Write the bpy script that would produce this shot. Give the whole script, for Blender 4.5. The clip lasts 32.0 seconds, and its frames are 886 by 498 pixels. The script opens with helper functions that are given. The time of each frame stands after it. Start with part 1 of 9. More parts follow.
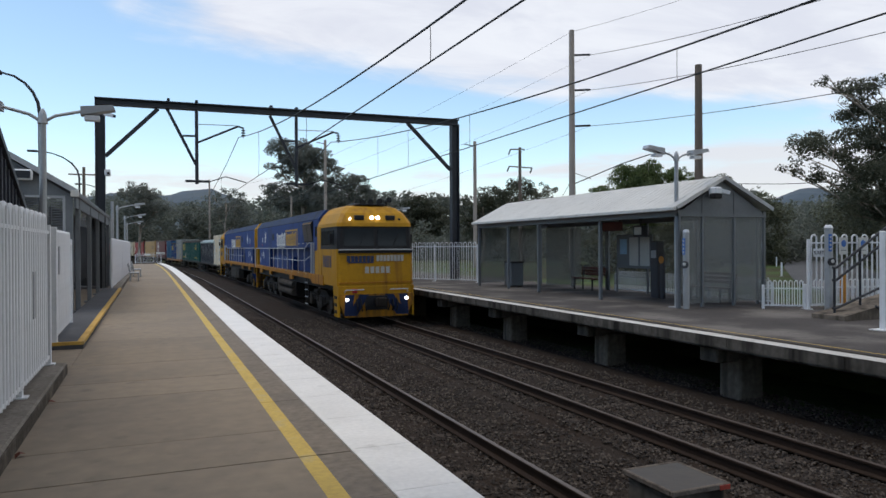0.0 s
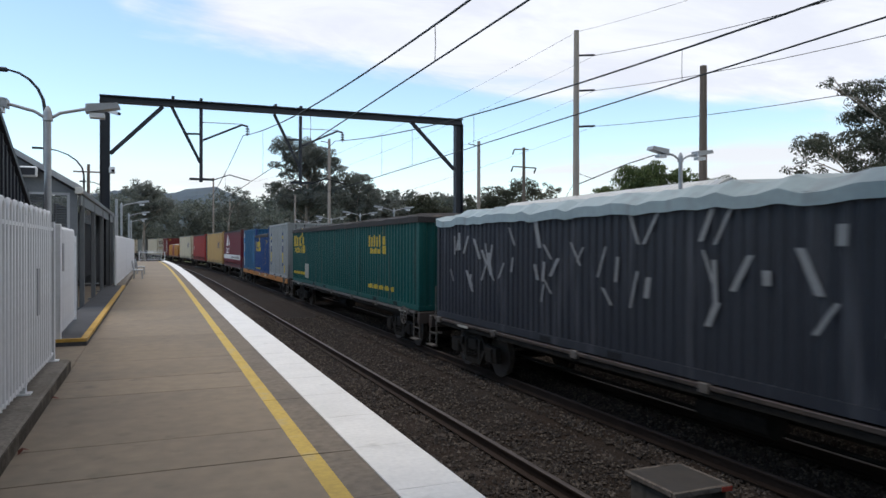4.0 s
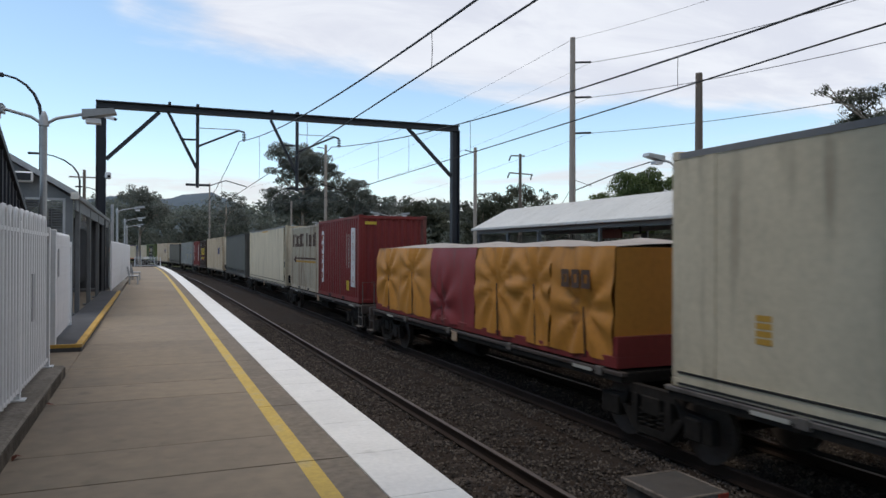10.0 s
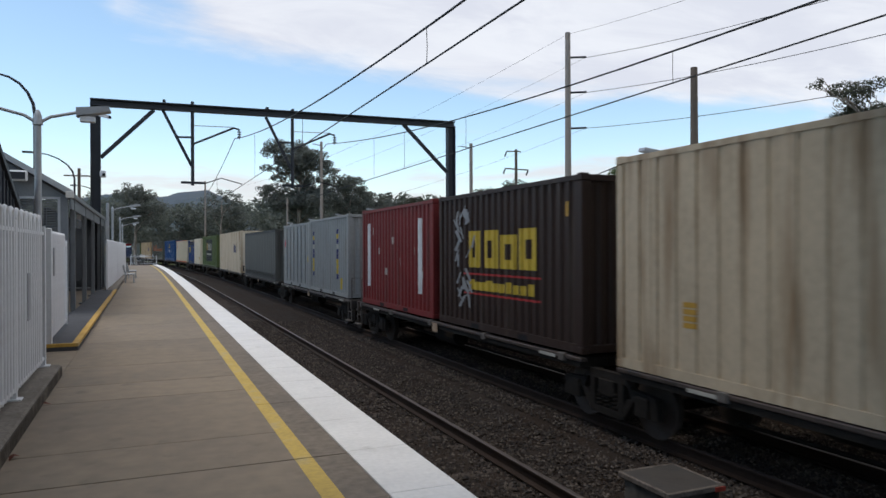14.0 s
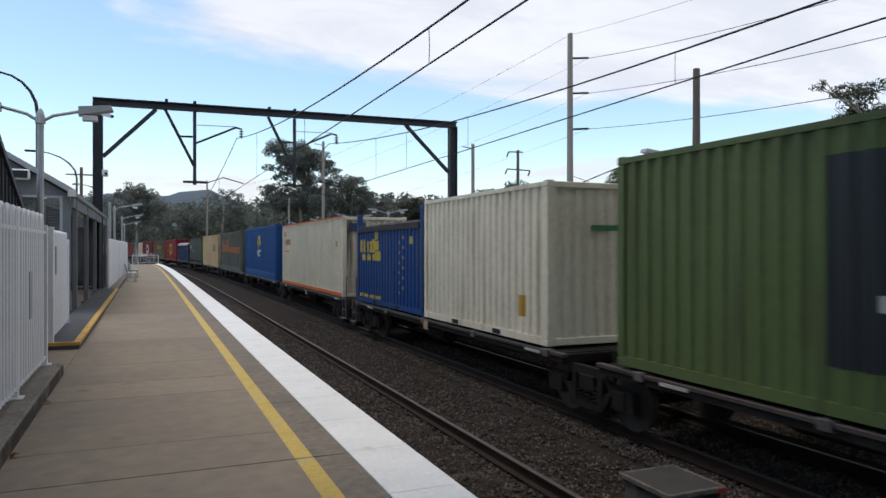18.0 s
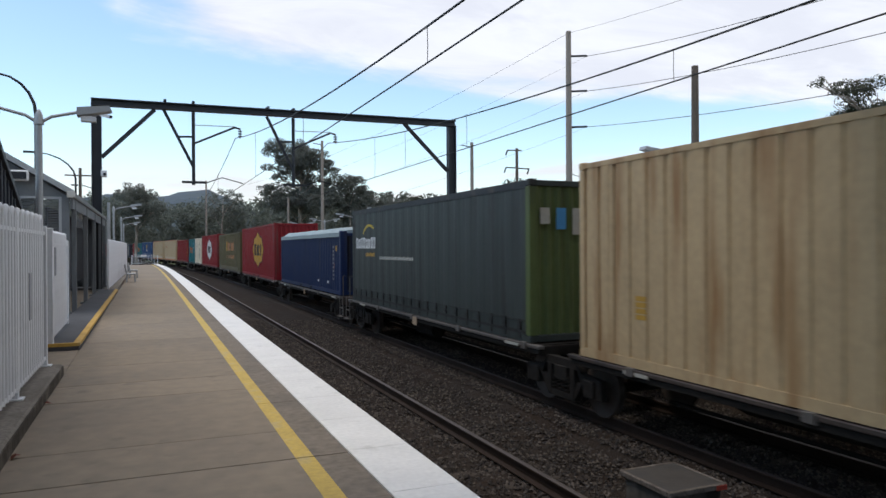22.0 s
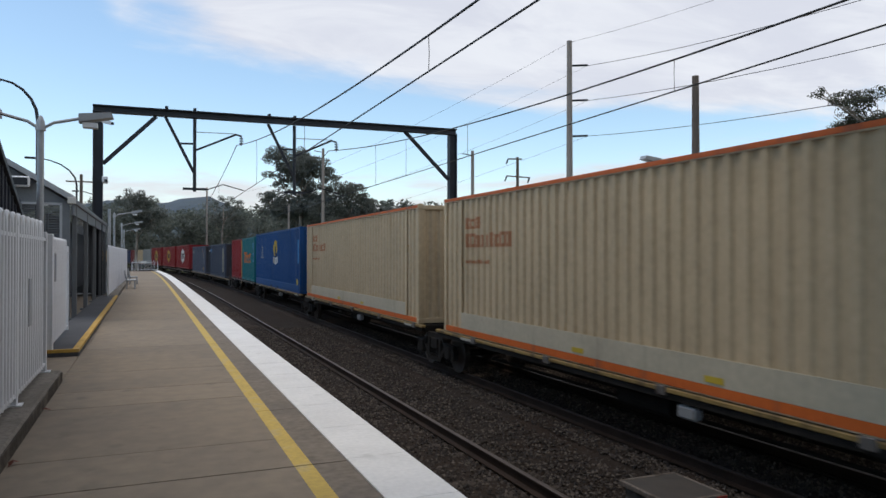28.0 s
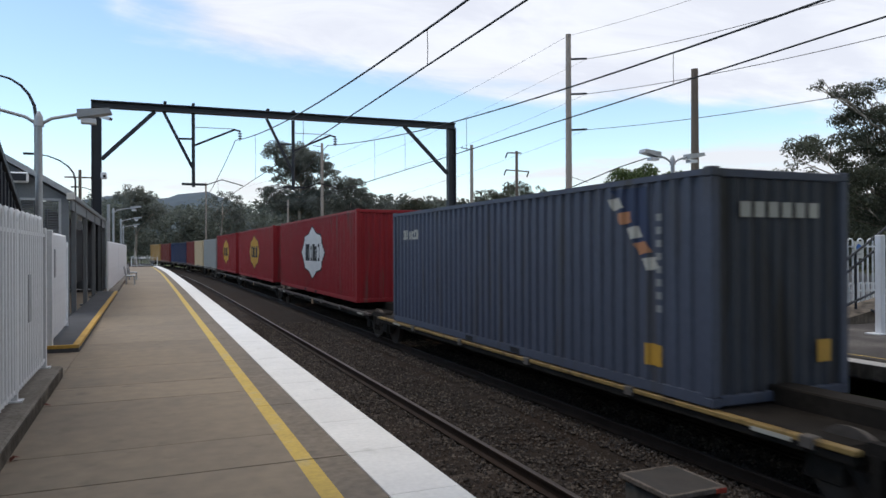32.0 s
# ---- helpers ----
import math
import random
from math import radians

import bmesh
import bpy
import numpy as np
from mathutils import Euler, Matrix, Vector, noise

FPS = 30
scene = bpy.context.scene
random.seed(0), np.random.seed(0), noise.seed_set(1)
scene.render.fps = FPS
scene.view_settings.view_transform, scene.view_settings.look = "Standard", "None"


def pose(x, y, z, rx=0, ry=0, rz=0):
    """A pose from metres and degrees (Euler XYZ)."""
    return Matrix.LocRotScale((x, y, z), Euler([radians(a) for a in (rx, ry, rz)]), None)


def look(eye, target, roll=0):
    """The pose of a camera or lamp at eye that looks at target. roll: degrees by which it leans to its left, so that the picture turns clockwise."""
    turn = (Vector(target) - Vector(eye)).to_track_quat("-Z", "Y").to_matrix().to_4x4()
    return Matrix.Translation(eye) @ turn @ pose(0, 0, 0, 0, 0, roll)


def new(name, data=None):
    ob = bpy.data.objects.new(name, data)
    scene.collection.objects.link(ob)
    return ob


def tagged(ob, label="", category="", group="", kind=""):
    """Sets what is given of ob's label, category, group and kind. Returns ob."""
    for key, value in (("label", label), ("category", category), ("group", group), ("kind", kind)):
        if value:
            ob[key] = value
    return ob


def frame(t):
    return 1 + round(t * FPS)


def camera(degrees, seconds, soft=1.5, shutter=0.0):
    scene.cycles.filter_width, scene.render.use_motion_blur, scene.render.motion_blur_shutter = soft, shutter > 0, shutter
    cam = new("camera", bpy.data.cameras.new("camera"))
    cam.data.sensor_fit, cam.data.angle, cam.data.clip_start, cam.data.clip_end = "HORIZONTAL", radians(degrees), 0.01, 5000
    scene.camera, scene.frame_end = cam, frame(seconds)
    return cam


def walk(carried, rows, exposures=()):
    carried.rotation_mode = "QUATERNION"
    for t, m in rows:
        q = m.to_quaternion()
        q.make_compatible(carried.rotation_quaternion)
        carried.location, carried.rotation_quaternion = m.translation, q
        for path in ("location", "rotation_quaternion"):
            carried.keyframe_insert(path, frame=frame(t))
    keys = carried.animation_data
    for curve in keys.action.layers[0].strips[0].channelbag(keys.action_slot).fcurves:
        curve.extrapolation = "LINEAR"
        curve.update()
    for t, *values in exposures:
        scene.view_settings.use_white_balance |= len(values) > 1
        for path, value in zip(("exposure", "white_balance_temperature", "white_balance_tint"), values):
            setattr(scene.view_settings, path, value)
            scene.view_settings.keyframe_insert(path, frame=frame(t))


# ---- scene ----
# ------------------------------------------------------------------ camera
EYE = (0.0, 0.0, 1.718)
cam = camera(64.2, 32.0, soft=1.5, shutter=0.13)
# seconds, turn to the right of the track, tilt up, lean to the right (degrees)
TURNS = [
    (0.0, 22.54, -0.218, 0.286), (0.5, 22.472, -0.332, 0.334), (1.0, 22.412, -0.419, 0.286), (1.5, 22.355, -0.473, 0.239),
    (2.0, 22.323, -0.492, 0.16), (2.5, 22.316, -0.435, 0.055), (3.0, 22.227, -0.386, -0.067), (3.5, 22.229, -0.332, -0.081),
    (5.5, 22.389, 0.026, -0.226), (6.0, 22.35, 0.071, -0.229), (6.5, 22.37, 0.073, -0.241), (7.0, 22.35, 0.08, -0.212),
    (7.5, 22.381, 0.079, -0.205), (8.0, 22.397, 0.101, -0.211), (8.5, 22.426, 0.133, -0.221), (9.0, 22.464, 0.141, -0.207),
    (9.5, 22.486, 0.182, -0.231), (10.0, 22.569, 0.249, -0.212), (10.5, 22.702, 0.294, -0.125), (11.0, 22.804, 0.301, -0.036),
    (11.5, 22.859, 0.298, -0.015), (12.0, 22.907, 0.276, -0.053), (12.5, 22.89, 0.22, -0.118), (13.0, 22.858, 0.158, -0.09),
    (13.5, 22.831, 0.053, -0.064), (14.0, 22.858, -0.066, 0.211), (14.5, 22.861, -0.228, 0.284), (16.5, 22.807, -0.366, -0.071),
    (17.0, 22.758, -0.292, -0.049), (17.5, 22.718, -0.174, -0.014), (18.0, 22.734, -0.041, -0.022), (18.5, 22.752, 0.034, 0.06),
    (19.0, 22.776, 0.1, -0.007), (19.5, 22.769, 0.109, -0.035), (20.0, 22.778, 0.057, -0.114), (20.5, 22.785, 0.025, -0.033),
    (21.0, 22.768, -0.071, 0.057), (21.5, 22.768, -0.095, 0.103), (22.0, 22.778, -0.141, 0.307), (22.5, 22.776, -0.168, 0.283),
    (23.0, 22.775, -0.179, 0.156), (23.5, 22.783, -0.154, 0.084), (24.0, 22.768, -0.108, -0.008), (24.5, 22.765, -0.06, 0.035),
    (25.0, 22.761, -0.034, -0.022), (25.5, 22.75, 0.007, 0.0), (27.5, 22.766, 0.383, 0.067), (28.0, 22.761, 0.517, -0.018),
    (28.5, 22.78, 0.542, -0.098), (29.0, 22.775, 0.496, -0.029), (29.5, 22.771, 0.337, 0.181), (30.0, 22.789, 0.179, 0.256),
    (30.5, 22.815, 0.045, 0.22), (31.0, 22.83, -0.042, 0.265), (31.5, 22.834, -0.064, 0.233), (32.0, 22.805, 0.058, 0.215)]
EXPOSED = [(0.0, 0.03), (1.0, 0.04), (2.0, 0.2), (3.0, 0.24), (4.5, 0.18), (6.0, 0.12), (8.0, 0.12), (10.0, 0.03), (12.0, 0.0), (14.0, 0.02), (17.0, 0.04), (18.0, 0.14), (19.0, 0.04),
           (20.0, 0.11), (21.0, 0.17), (25.0, 0.18), (28.0, -0.04), (29.0, -0.04), (30.0, 0.12), (32.0, 0.16)]
walk(cam, [(t, pose(*EYE, 90 + up, lean, -turn)) for t, turn, up, lean in TURNS], EXPOSED)

# ------------------------------------------------------------------ sky and sun
SUN_UP, SUN_ROUND = 68.0, 290.0
world = bpy.data.worlds.new("sky")
scene.world = world
world.use_nodes = True
wn, wl = world.node_tree.nodes, world.node_tree.links
wn.clear()
w_out = wn.new("ShaderNodeOutputWorld")
w_bg = wn.new("ShaderNodeBackground")
w_sky = wn.new("ShaderNodeTexSky")
w_sky.sky_type = 'NISHITA'
w_sky.sun_disc = False
w_sky.sun_elevation, w_sky.sun_rotation = radians(SUN_UP), radians(SUN_ROUND)
w_sky.air_density, w_sky.dust_density, w_sky.ozone_density = 1.0, 0.3, 1.0
w_bg.inputs["Strength"].default_value = 0.15
w_co = wn.new("ShaderNodeTexCoord")
w_sep = wn.new("ShaderNodeSeparateXYZ")
wl.new(w_co.outputs["Generated"], w_sep.inputs[0])
# clouds lie on a flat layer: direction divided by its height
def w_math(op, a, b=0.0, c=0.0):
    n = wn.new("ShaderNodeMath")
    n.operation = op
    for k, v in enumerate((a, b, c)):
        if isinstance(v, (int, float)):
            n.inputs[k].default_value = v
        else:
            wl.new(v, n.inputs[k])
    return n.outputs[0]

def w_noise(vec, size, detail, rough=0.55, twist=0.0):
    n = wn.new("ShaderNodeTexNoise")
    n.inputs["Scale"].default_value, n.inputs["Detail"].default_value = size, detail
    n.inputs["Roughness"].default_value, n.inputs["Distortion"].default_value = rough, twist
    wl.new(vec, n.inputs["Vector"])
    return n.outputs["Fac"]

def w_map(vec, scale, turn=0.0, loc=(0, 0, 0)):
    n = wn.new("ShaderNodeMapping")
    n.inputs["Scale"].default_value, n.inputs["Location"].default_value = scale, loc
    n.inputs["Rotation"].default_value = (0, 0, radians(turn))
    wl.new(vec, n.inputs[0])
    return n.outputs[0]

def w_mix(fac, a, b, blend='MIX'):
    n = wn.new("ShaderNodeMix")
    n.data_type, n.blend_type = 'RGBA', blend
    for k, v in ((0, fac), (6, a), (7, b)):
        if isinstance(v, (int, float)):
            n.inputs[k].default_value = v
        elif isinstance(v, tuple):
            n.inputs[k].default_value = (*v, 1)
        else:
            wl.new(v, n.inputs[k])
    return n.outputs[2]

def w_step(v, lo, hi):
    n = wn.new("ShaderNodeMapRange")
    n.interpolation_type = 'SMOOTHSTEP'
    n.inputs["From Min"].default_value, n.inputs["From Max"].default_value = lo, hi
    wl.new(v, n.inputs["Value"])
    return n.outputs[0]

w_x, w_y, w_z = w_sep.outputs["X"], w_sep.outputs["Y"], w_sep.outputs["Z"]
w_h = w_math('ADD', w_math('MAXIMUM', w_z, 0.0), 0.12)
w_uv = wn.new("ShaderNodeCombineXYZ")
wl.new(w_math('DIVIDE', w_x, w_h), w_uv.inputs[0])
wl.new(w_math('DIVIDE', w_y, w_h), w_uv.inputs[1])
w_flat = w_map(w_uv.outputs[0], (0.5, 0.75, 1.0), -20, (1.35, 0.4, 0.0))
w_n1 = w_noise(w_flat, 1.3, 9, 0.55, 0.3)
w_n2 = w_noise(w_map(w_uv.outputs[0], (0.7, 1.3, 1.0), -32, (3.1, 0.0, 0.0)), 2.2, 8, 0.6, 0.5)
# the high sheet ends along a line that falls to the east; the west is clear
w_edge = w_math('SUBTRACT', w_z, w_math('MULTIPLY_ADD', w_x, -0.155, 0.272))
w_high = w_math('MINIMUM', w_math('MAXIMUM', w_math('MULTIPLY', w_edge, 5.5), -0.6), 0.42)
w_west = w_math('MAXIMUM', w_math('MINIMUM', w_math('MULTIPLY_ADD', w_x, 3.2, 0.1), 0.0), -0.42)
w_high = w_math('ADD', w_math('ADD', w_high, w_west), w_math('MULTIPLY_ADD', w_n1, 1.5, -0.75))
w_high = w_math('ADD', w_high, w_math('MULTIPLY_ADD', w_n2, 0.5, -0.25))
w_cover = w_math('MULTIPLY', w_step(w_high, -0.1, 0.3), 0.93)
# a low bank of cloud in streaks over the hills
w_low = wn.new("ShaderNodeValToRGB")
w_low.color_ramp.elements[0].position, w_low.color_ramp.elements[0].color = 0.0, (0.5, 0.5, 0.5, 1)
w_low.color_ramp.elements[1].position, w_low.color_ramp.elements[1].color = 0.19, (0.0, 0.0, 0.0, 1)
for _p, _v in ((0.05, 0.56), (0.1, 0.5), (0.14, 0.3)):
    w_low.color_ramp.elements.new(_p).color = (_v, _v, _v, 1)
wl.new(w_z, w_low.inputs[0])
w_n3 = w_noise(w_map(w_co.outputs["Generated"], (2.2, 2.2, 13.0), 0, (0.7, 0.2, 0.4)), 1.5, 7, 0.55, 0.4)
w_bank = w_math('ADD', w_low.outputs[0], w_math('MULTIPLY_ADD', w_n3, 1.7, -1.2))
w_bank = w_math('MULTIPLY', w_step(w_bank, -0.12, 0.32), 0.85)
w_blue = w_mix(1.0, w_sky.outputs[0], (1.25, 1.28, 1.22), 'MULTIPLY')
w_grey = w_mix(w_step(w_n2, 0.36, 0.66), (5.0, 5.13, 5.7), (5.9, 6.03, 6.4))
w_col = w_mix(w_bank, w_blue, (5.15, 5.1, 5.4))
w_col = w_mix(w_cover, w_col, w_grey)
wl.new(w_col, w_bg.inputs["Color"])
wl.new(w_bg.outputs[0], w_out.inputs[0])

sun = new("sun", bpy.data.lights.new("sun", 'SUN'))
sun.data.energy, sun.data.angle, sun.data.color = 1.25, radians(22), (1.0, 0.92, 0.8)
_a, _e = radians(SUN_ROUND), radians(SUN_UP)
sun.matrix_world = look((0, 0, 60), Vector((0, 0, 60)) - Vector((math.sin(_a) * math.cos(_e), math.cos(_a) * math.cos(_e), math.sin(_e))))

# ------------------------------------------------------------------ materials
def mat(name, col, rough=0.7, metal=0.0, var=0.25, scale=1.5, fine=14.0, bump=0.15, stretch=(1, 1, 1), col2=None, patch=0.5, spread=0.0, dirt=None, dirt_at=0.55, spec=0.4):
    """Procedural surface: two scales of noise over a base colour, an optional second colour in patches, and a fine bump."""
    m = bpy.data.materials.new(name)
    m.use_nodes = True
    nd, ln = m.node_tree.nodes, m.node_tree.links
    bs = nd["Principled BSDF"]
    co = nd.new("ShaderNodeTexCoord")
    mp = nd.new("ShaderNodeMapping")
    mp.inputs["Scale"].default_value = stretch
    ln.new(co.outputs["Object"], mp.inputs[0])
    n1 = nd.new("ShaderNodeTexNoise"); n1.inputs["Scale"].default_value = scale; n1.inputs["Detail"].default_value = 5
    n2 = nd.new("ShaderNodeTexNoise"); n2.inputs["Scale"].default_value = fine; n2.inputs["Detail"].default_value = 4
    ln.new(mp.outputs[0], n1.inputs["Vector"]); ln.new(mp.outputs[0], n2.inputs["Vector"])
    av = nd.new("ShaderNodeMath"); av.operation = 'ADD'
    ln.new(n1.outputs["Fac"], av.inputs[0]); ln.new(n2.outputs["Fac"], av.inputs[1])
    mr = nd.new("ShaderNodeMapRange")
    mr.inputs["From Min"].default_value, mr.inputs["From Max"].default_value = 0.65, 1.35
    mr.inputs["To Min"].default_value, mr.inputs["To Max"].default_value = 1 - var, 1 + var
    ln.new(av.outputs[0], mr.inputs["Value"])
    mul = nd.new("ShaderNodeMix"); mul.data_type = 'RGBA'; mul.blend_type = 'MULTIPLY'; mul.inputs[0].default_value = 1
    c = tuple(col) + (1,)
    if col2:
        rp = nd.new("ShaderNodeValToRGB")
        rp.color_ramp.elements[0].position, rp.color_ramp.elements[1].position = patch - 0.07, patch + 0.07
        rp.color_ramp.elements[0].color, rp.color_ramp.elements[1].color = c, tuple(col2) + (1,)
        ln.new(n1.outputs["Fac"], rp.inputs[0])
        ln.new(rp.outputs[0], mul.inputs[6])
    else:
        mul.inputs[6].default_value = c
    ln.new(mr.outputs[0], mul.inputs[7])
    last = mul.outputs[2]
    if spread:
        oi = nd.new("ShaderNodeObjectInfo")
        mr2 = nd.new("ShaderNodeMapRange"); mr2.inputs["To Min"].default_value, mr2.inputs["To Max"].default_value = 1 - spread, 1 + spread
        ln.new(oi.outputs["Random"], mr2.inputs["Value"])
        m2 = nd.new("ShaderNodeMix"); m2.data_type = 'RGBA'; m2.blend_type = 'MULTIPLY'; m2.inputs[0].default_value = 1
        ln.new(last, m2.inputs[6]); ln.new(mr2.outputs[0], m2.inputs[7])
        last = m2.outputs[2]
    if dirt:
        mp2 = nd.new("ShaderNodeMapping"); mp2.inputs["Scale"].default_value = (3.2, 3.2, 0.35)
        ln.new(co.outputs["Object"], mp2.inputs[0])
        n3 = nd.new("ShaderNodeTexNoise"); n3.inputs["Scale"].default_value = 1.0; n3.inputs["Detail"].default_value = 6
        ln.new(mp2.outputs[0], n3.inputs["Vector"])
        r3 = nd.new("ShaderNodeValToRGB")
        r3.color_ramp.elements[0].position, r3.color_ramp.elements[1].position = dirt_at, dirt_at + 0.22
        ln.new(n3.outputs["Fac"], r3.inputs[0])
        m3 = nd.new("ShaderNodeMix"); m3.data_type = 'RGBA'
        ln.new(r3.outputs[0], m3.inputs[0]); ln.new(last, m3.inputs[6]); m3.inputs[7].default_value = tuple(dirt) + (1,)
        last = m3.outputs[2]
    ln.new(last, bs.inputs["Base Color"])
    bs.inputs["Metallic"].default_value = metal
    bs.inputs["Specular IOR Level"].default_value = spec
    rr = nd.new("ShaderNodeMapRange"); rr.inputs["To Min"].default_value, rr.inputs["To Max"].default_value = max(rough - 0.12, 0.03), min(rough + 0.12, 1)
    ln.new(n2.outputs["Fac"], rr.inputs["Value"]); ln.new(rr.outputs[0], bs.inputs["Roughness"])
    if bump:
        bp = nd.new("ShaderNodeBump"); bp.inputs["Strength"].default_value = bump; bp.inputs["Distance"].default_value = 0.02
        ln.new(n2.outputs["Fac"], bp.inputs["Height"]); ln.new(bp.outputs[0], bs.inputs["Normal"])
    return m

def glow(name, col, strength):
    m = bpy.data.materials.new(name)
    m.use_nodes = True
    bs = m.node_tree.nodes["Principled BSDF"]
    bs.inputs["Emission Color"].default_value = (*col, 1)
    bs.inputs["Emission Strength"].default_value = strength
    return m

def glass(name, col, alpha, rough=0.05):
    m = bpy.data.materials.new(name)
    m.use_nodes = True
    nd, ln = m.node_tree.nodes, m.node_tree.links
    bs = nd["Principled BSDF"]
    bs.inputs["Base Color"].default_value = (*col, 1)
    bs.inputs["Roughness"].default_value = rough
    bs.inputs["Alpha"].default_value = alpha
    return m

M_CONC = mat("concrete", (0.243, 0.195, 0.143), 0.85, var=0.2, scale=0.45, fine=5, bump=0.1, col2=(0.2, 0.162, 0.122), patch=0.52, dirt=(0.15, 0.122, 0.094), dirt_at=0.6, spread=0.05, spec=0.3)
M_CONC_EDGE = mat("concrete_edge", (0.205, 0.168, 0.13), 0.85, var=0.35, scale=1.1, fine=12, bump=0.15, col2=(0.145, 0.12, 0.095), patch=0.5, spec=0.3)
M_WHITE = mat("white_line_paint", (0.72, 0.7, 0.67), 0.7, var=0.1, scale=2, fine=20, bump=0.08, dirt=(0.48, 0.46, 0.42), dirt_at=0.62)
M_YELLOW = mat("yellow_line_paint", (0.52, 0.36, 0.08), 0.75, var=0.2, scale=3, fine=20, bump=0.1, col2=(0.4, 0.31, 0.14), patch=0.62)
M_KERB = mat("kerb_concrete", (0.215, 0.19, 0.16), 0.9, var=0.4, scale=2, fine=25, bump=0.4, col2=(0.135, 0.118, 0.098), patch=0.54, spec=0.2)
M_KERB_Y = mat("kerb_yellow", (0.5, 0.3, 0.06), 0.8, var=0.3, scale=3, fine=25, bump=0.2, col2=(0.25, 0.2, 0.14), patch=0.62)
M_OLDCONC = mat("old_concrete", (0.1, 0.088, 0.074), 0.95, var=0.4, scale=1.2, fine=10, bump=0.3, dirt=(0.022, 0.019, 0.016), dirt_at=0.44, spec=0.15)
M_PIER = mat("pier_concrete", (0.15, 0.125, 0.1), 0.95, var=0.4, scale=1.2, fine=10, bump=0.3, dirt=(0.04, 0.034, 0.028), dirt_at=0.48, spec=0.15)
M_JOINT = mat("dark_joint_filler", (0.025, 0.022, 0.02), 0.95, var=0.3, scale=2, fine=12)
M_BITUMEN = mat("platform_bitumen", (0.068, 0.06, 0.056), 0.92, var=0.45, scale=0.5, fine=18, bump=0.5, col2=(0.12, 0.108, 0.098), patch=0.56, dirt=(0.04, 0.036, 0.034), dirt_at=0.58, spec=0.2)
M_GROUND = mat("dry_ground", (0.06, 0.055, 0.03), 0.95, var=0.4, scale=0.15, fine=3, bump=0.4, col2=(0.05, 0.075, 0.025), patch=0.5, spec=0.1)
M_ROAD = mat("asphalt", (0.07, 0.07, 0.072), 0.9, var=0.25, scale=0.4, fine=30, bump=0.2)
M_GRASS = mat("grass", (0.075, 0.1, 0.03), 0.95, var=0.4, scale=0.7, fine=12, bump=0.5, col2=(0.12, 0.11, 0.045), patch=0.58)
M_BALLAST = mat("ballast", (0.034, 0.024, 0.018), 0.95, var=0.5, scale=0.6, fine=28, bump=1.0, col2=(0.026, 0.02, 0.016), patch=0.5, spec=0.1)
M_RAIL = mat("rail_rust", (0.032, 0.02, 0.014), 0.75, metal=0.2, var=0.3, scale=2, fine=30, bump=0.2, spec=0.2)
M_RAILTOP = mat("rail_head_steel", (0.12, 0.1, 0.088), 0.5, metal=0.7, var=0.15, scale=3, fine=10, bump=0.0)
M_SLEEPER = mat("sleeper", (0.06, 0.048, 0.04), 0.95, var=0.3, scale=3, fine=20, bump=0.3, spec=0.1)
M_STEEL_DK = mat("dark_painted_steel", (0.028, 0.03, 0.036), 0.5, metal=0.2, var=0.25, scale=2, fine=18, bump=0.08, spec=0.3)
M_GALV = mat("galvanised_steel", (0.36, 0.37, 0.38), 0.55, metal=0.55, var=0.15, scale=4, fine=30, bump=0.05)
M_FENCE = mat("white_fence_paint", (0.66, 0.67, 0.69), 0.5, var=0.08, scale=2, fine=14, bump=0.04, dirt=(0.4, 0.4, 0.4), dirt_at=0.62)
M_GREYPAINT = mat("grey_shelter_paint", (0.13, 0.14, 0.15), 0.5, var=0.12, scale=2, fine=16, bump=0.05)
M_ROOFSHEET = mat("pale_roof_sheet", (0.5, 0.49, 0.46), 0.55, metal=0.05, var=0.1, scale=1, fine=8, bump=0.05, dirt=(0.36, 0.34, 0.31), dirt_at=0.58)
M_DARKROOF = mat("dark_roof_sheet", (0.03, 0.033, 0.045), 0.5, metal=0.1, var=0.15, scale=1, fine=8, bump=0.05)
M_WIRE = mat("wire", (0.03, 0.03, 0.03), 0.6, metal=0.4, var=0.1, bump=0)
M_POLEWOOD = mat("weathered_pole_wood", (0.13, 0.1, 0.08), 0.9, var=0.3, scale=1, fine=6, bump=0.5, stretch=(6, 6, 0.5))
M_POLECONC = mat("concrete_pole", (0.3, 0.255, 0.22), 0.85, var=0.15, scale=1, fine=12, bump=0.1)
M_BARK = mat("gum_bark", (0.2, 0.165, 0.13), 0.95, var=0.4, scale=1.5, fine=8, bump=0.6, stretch=(3, 3, 0.5), col2=(0.34, 0.3, 0.26), patch=0.55)
M_BLACK = mat("black_steel", (0.02, 0.02, 0.021), 0.6, metal=0.2, var=0.3, scale=2, fine=15, bump=0.1, spec=0.2)
M_BOGIE = mat("grimy_bogie", (0.022, 0.0185, 0.0155), 0.85, metal=0.1, var=0.4, scale=3, fine=15, bump=0.25, spec=0.12)
M_WHEEL = mat("wheel_steel", (0.12, 0.1, 0.085), 0.6, metal=0.6, var=0.3, scale=4, fine=20, bump=0.1)

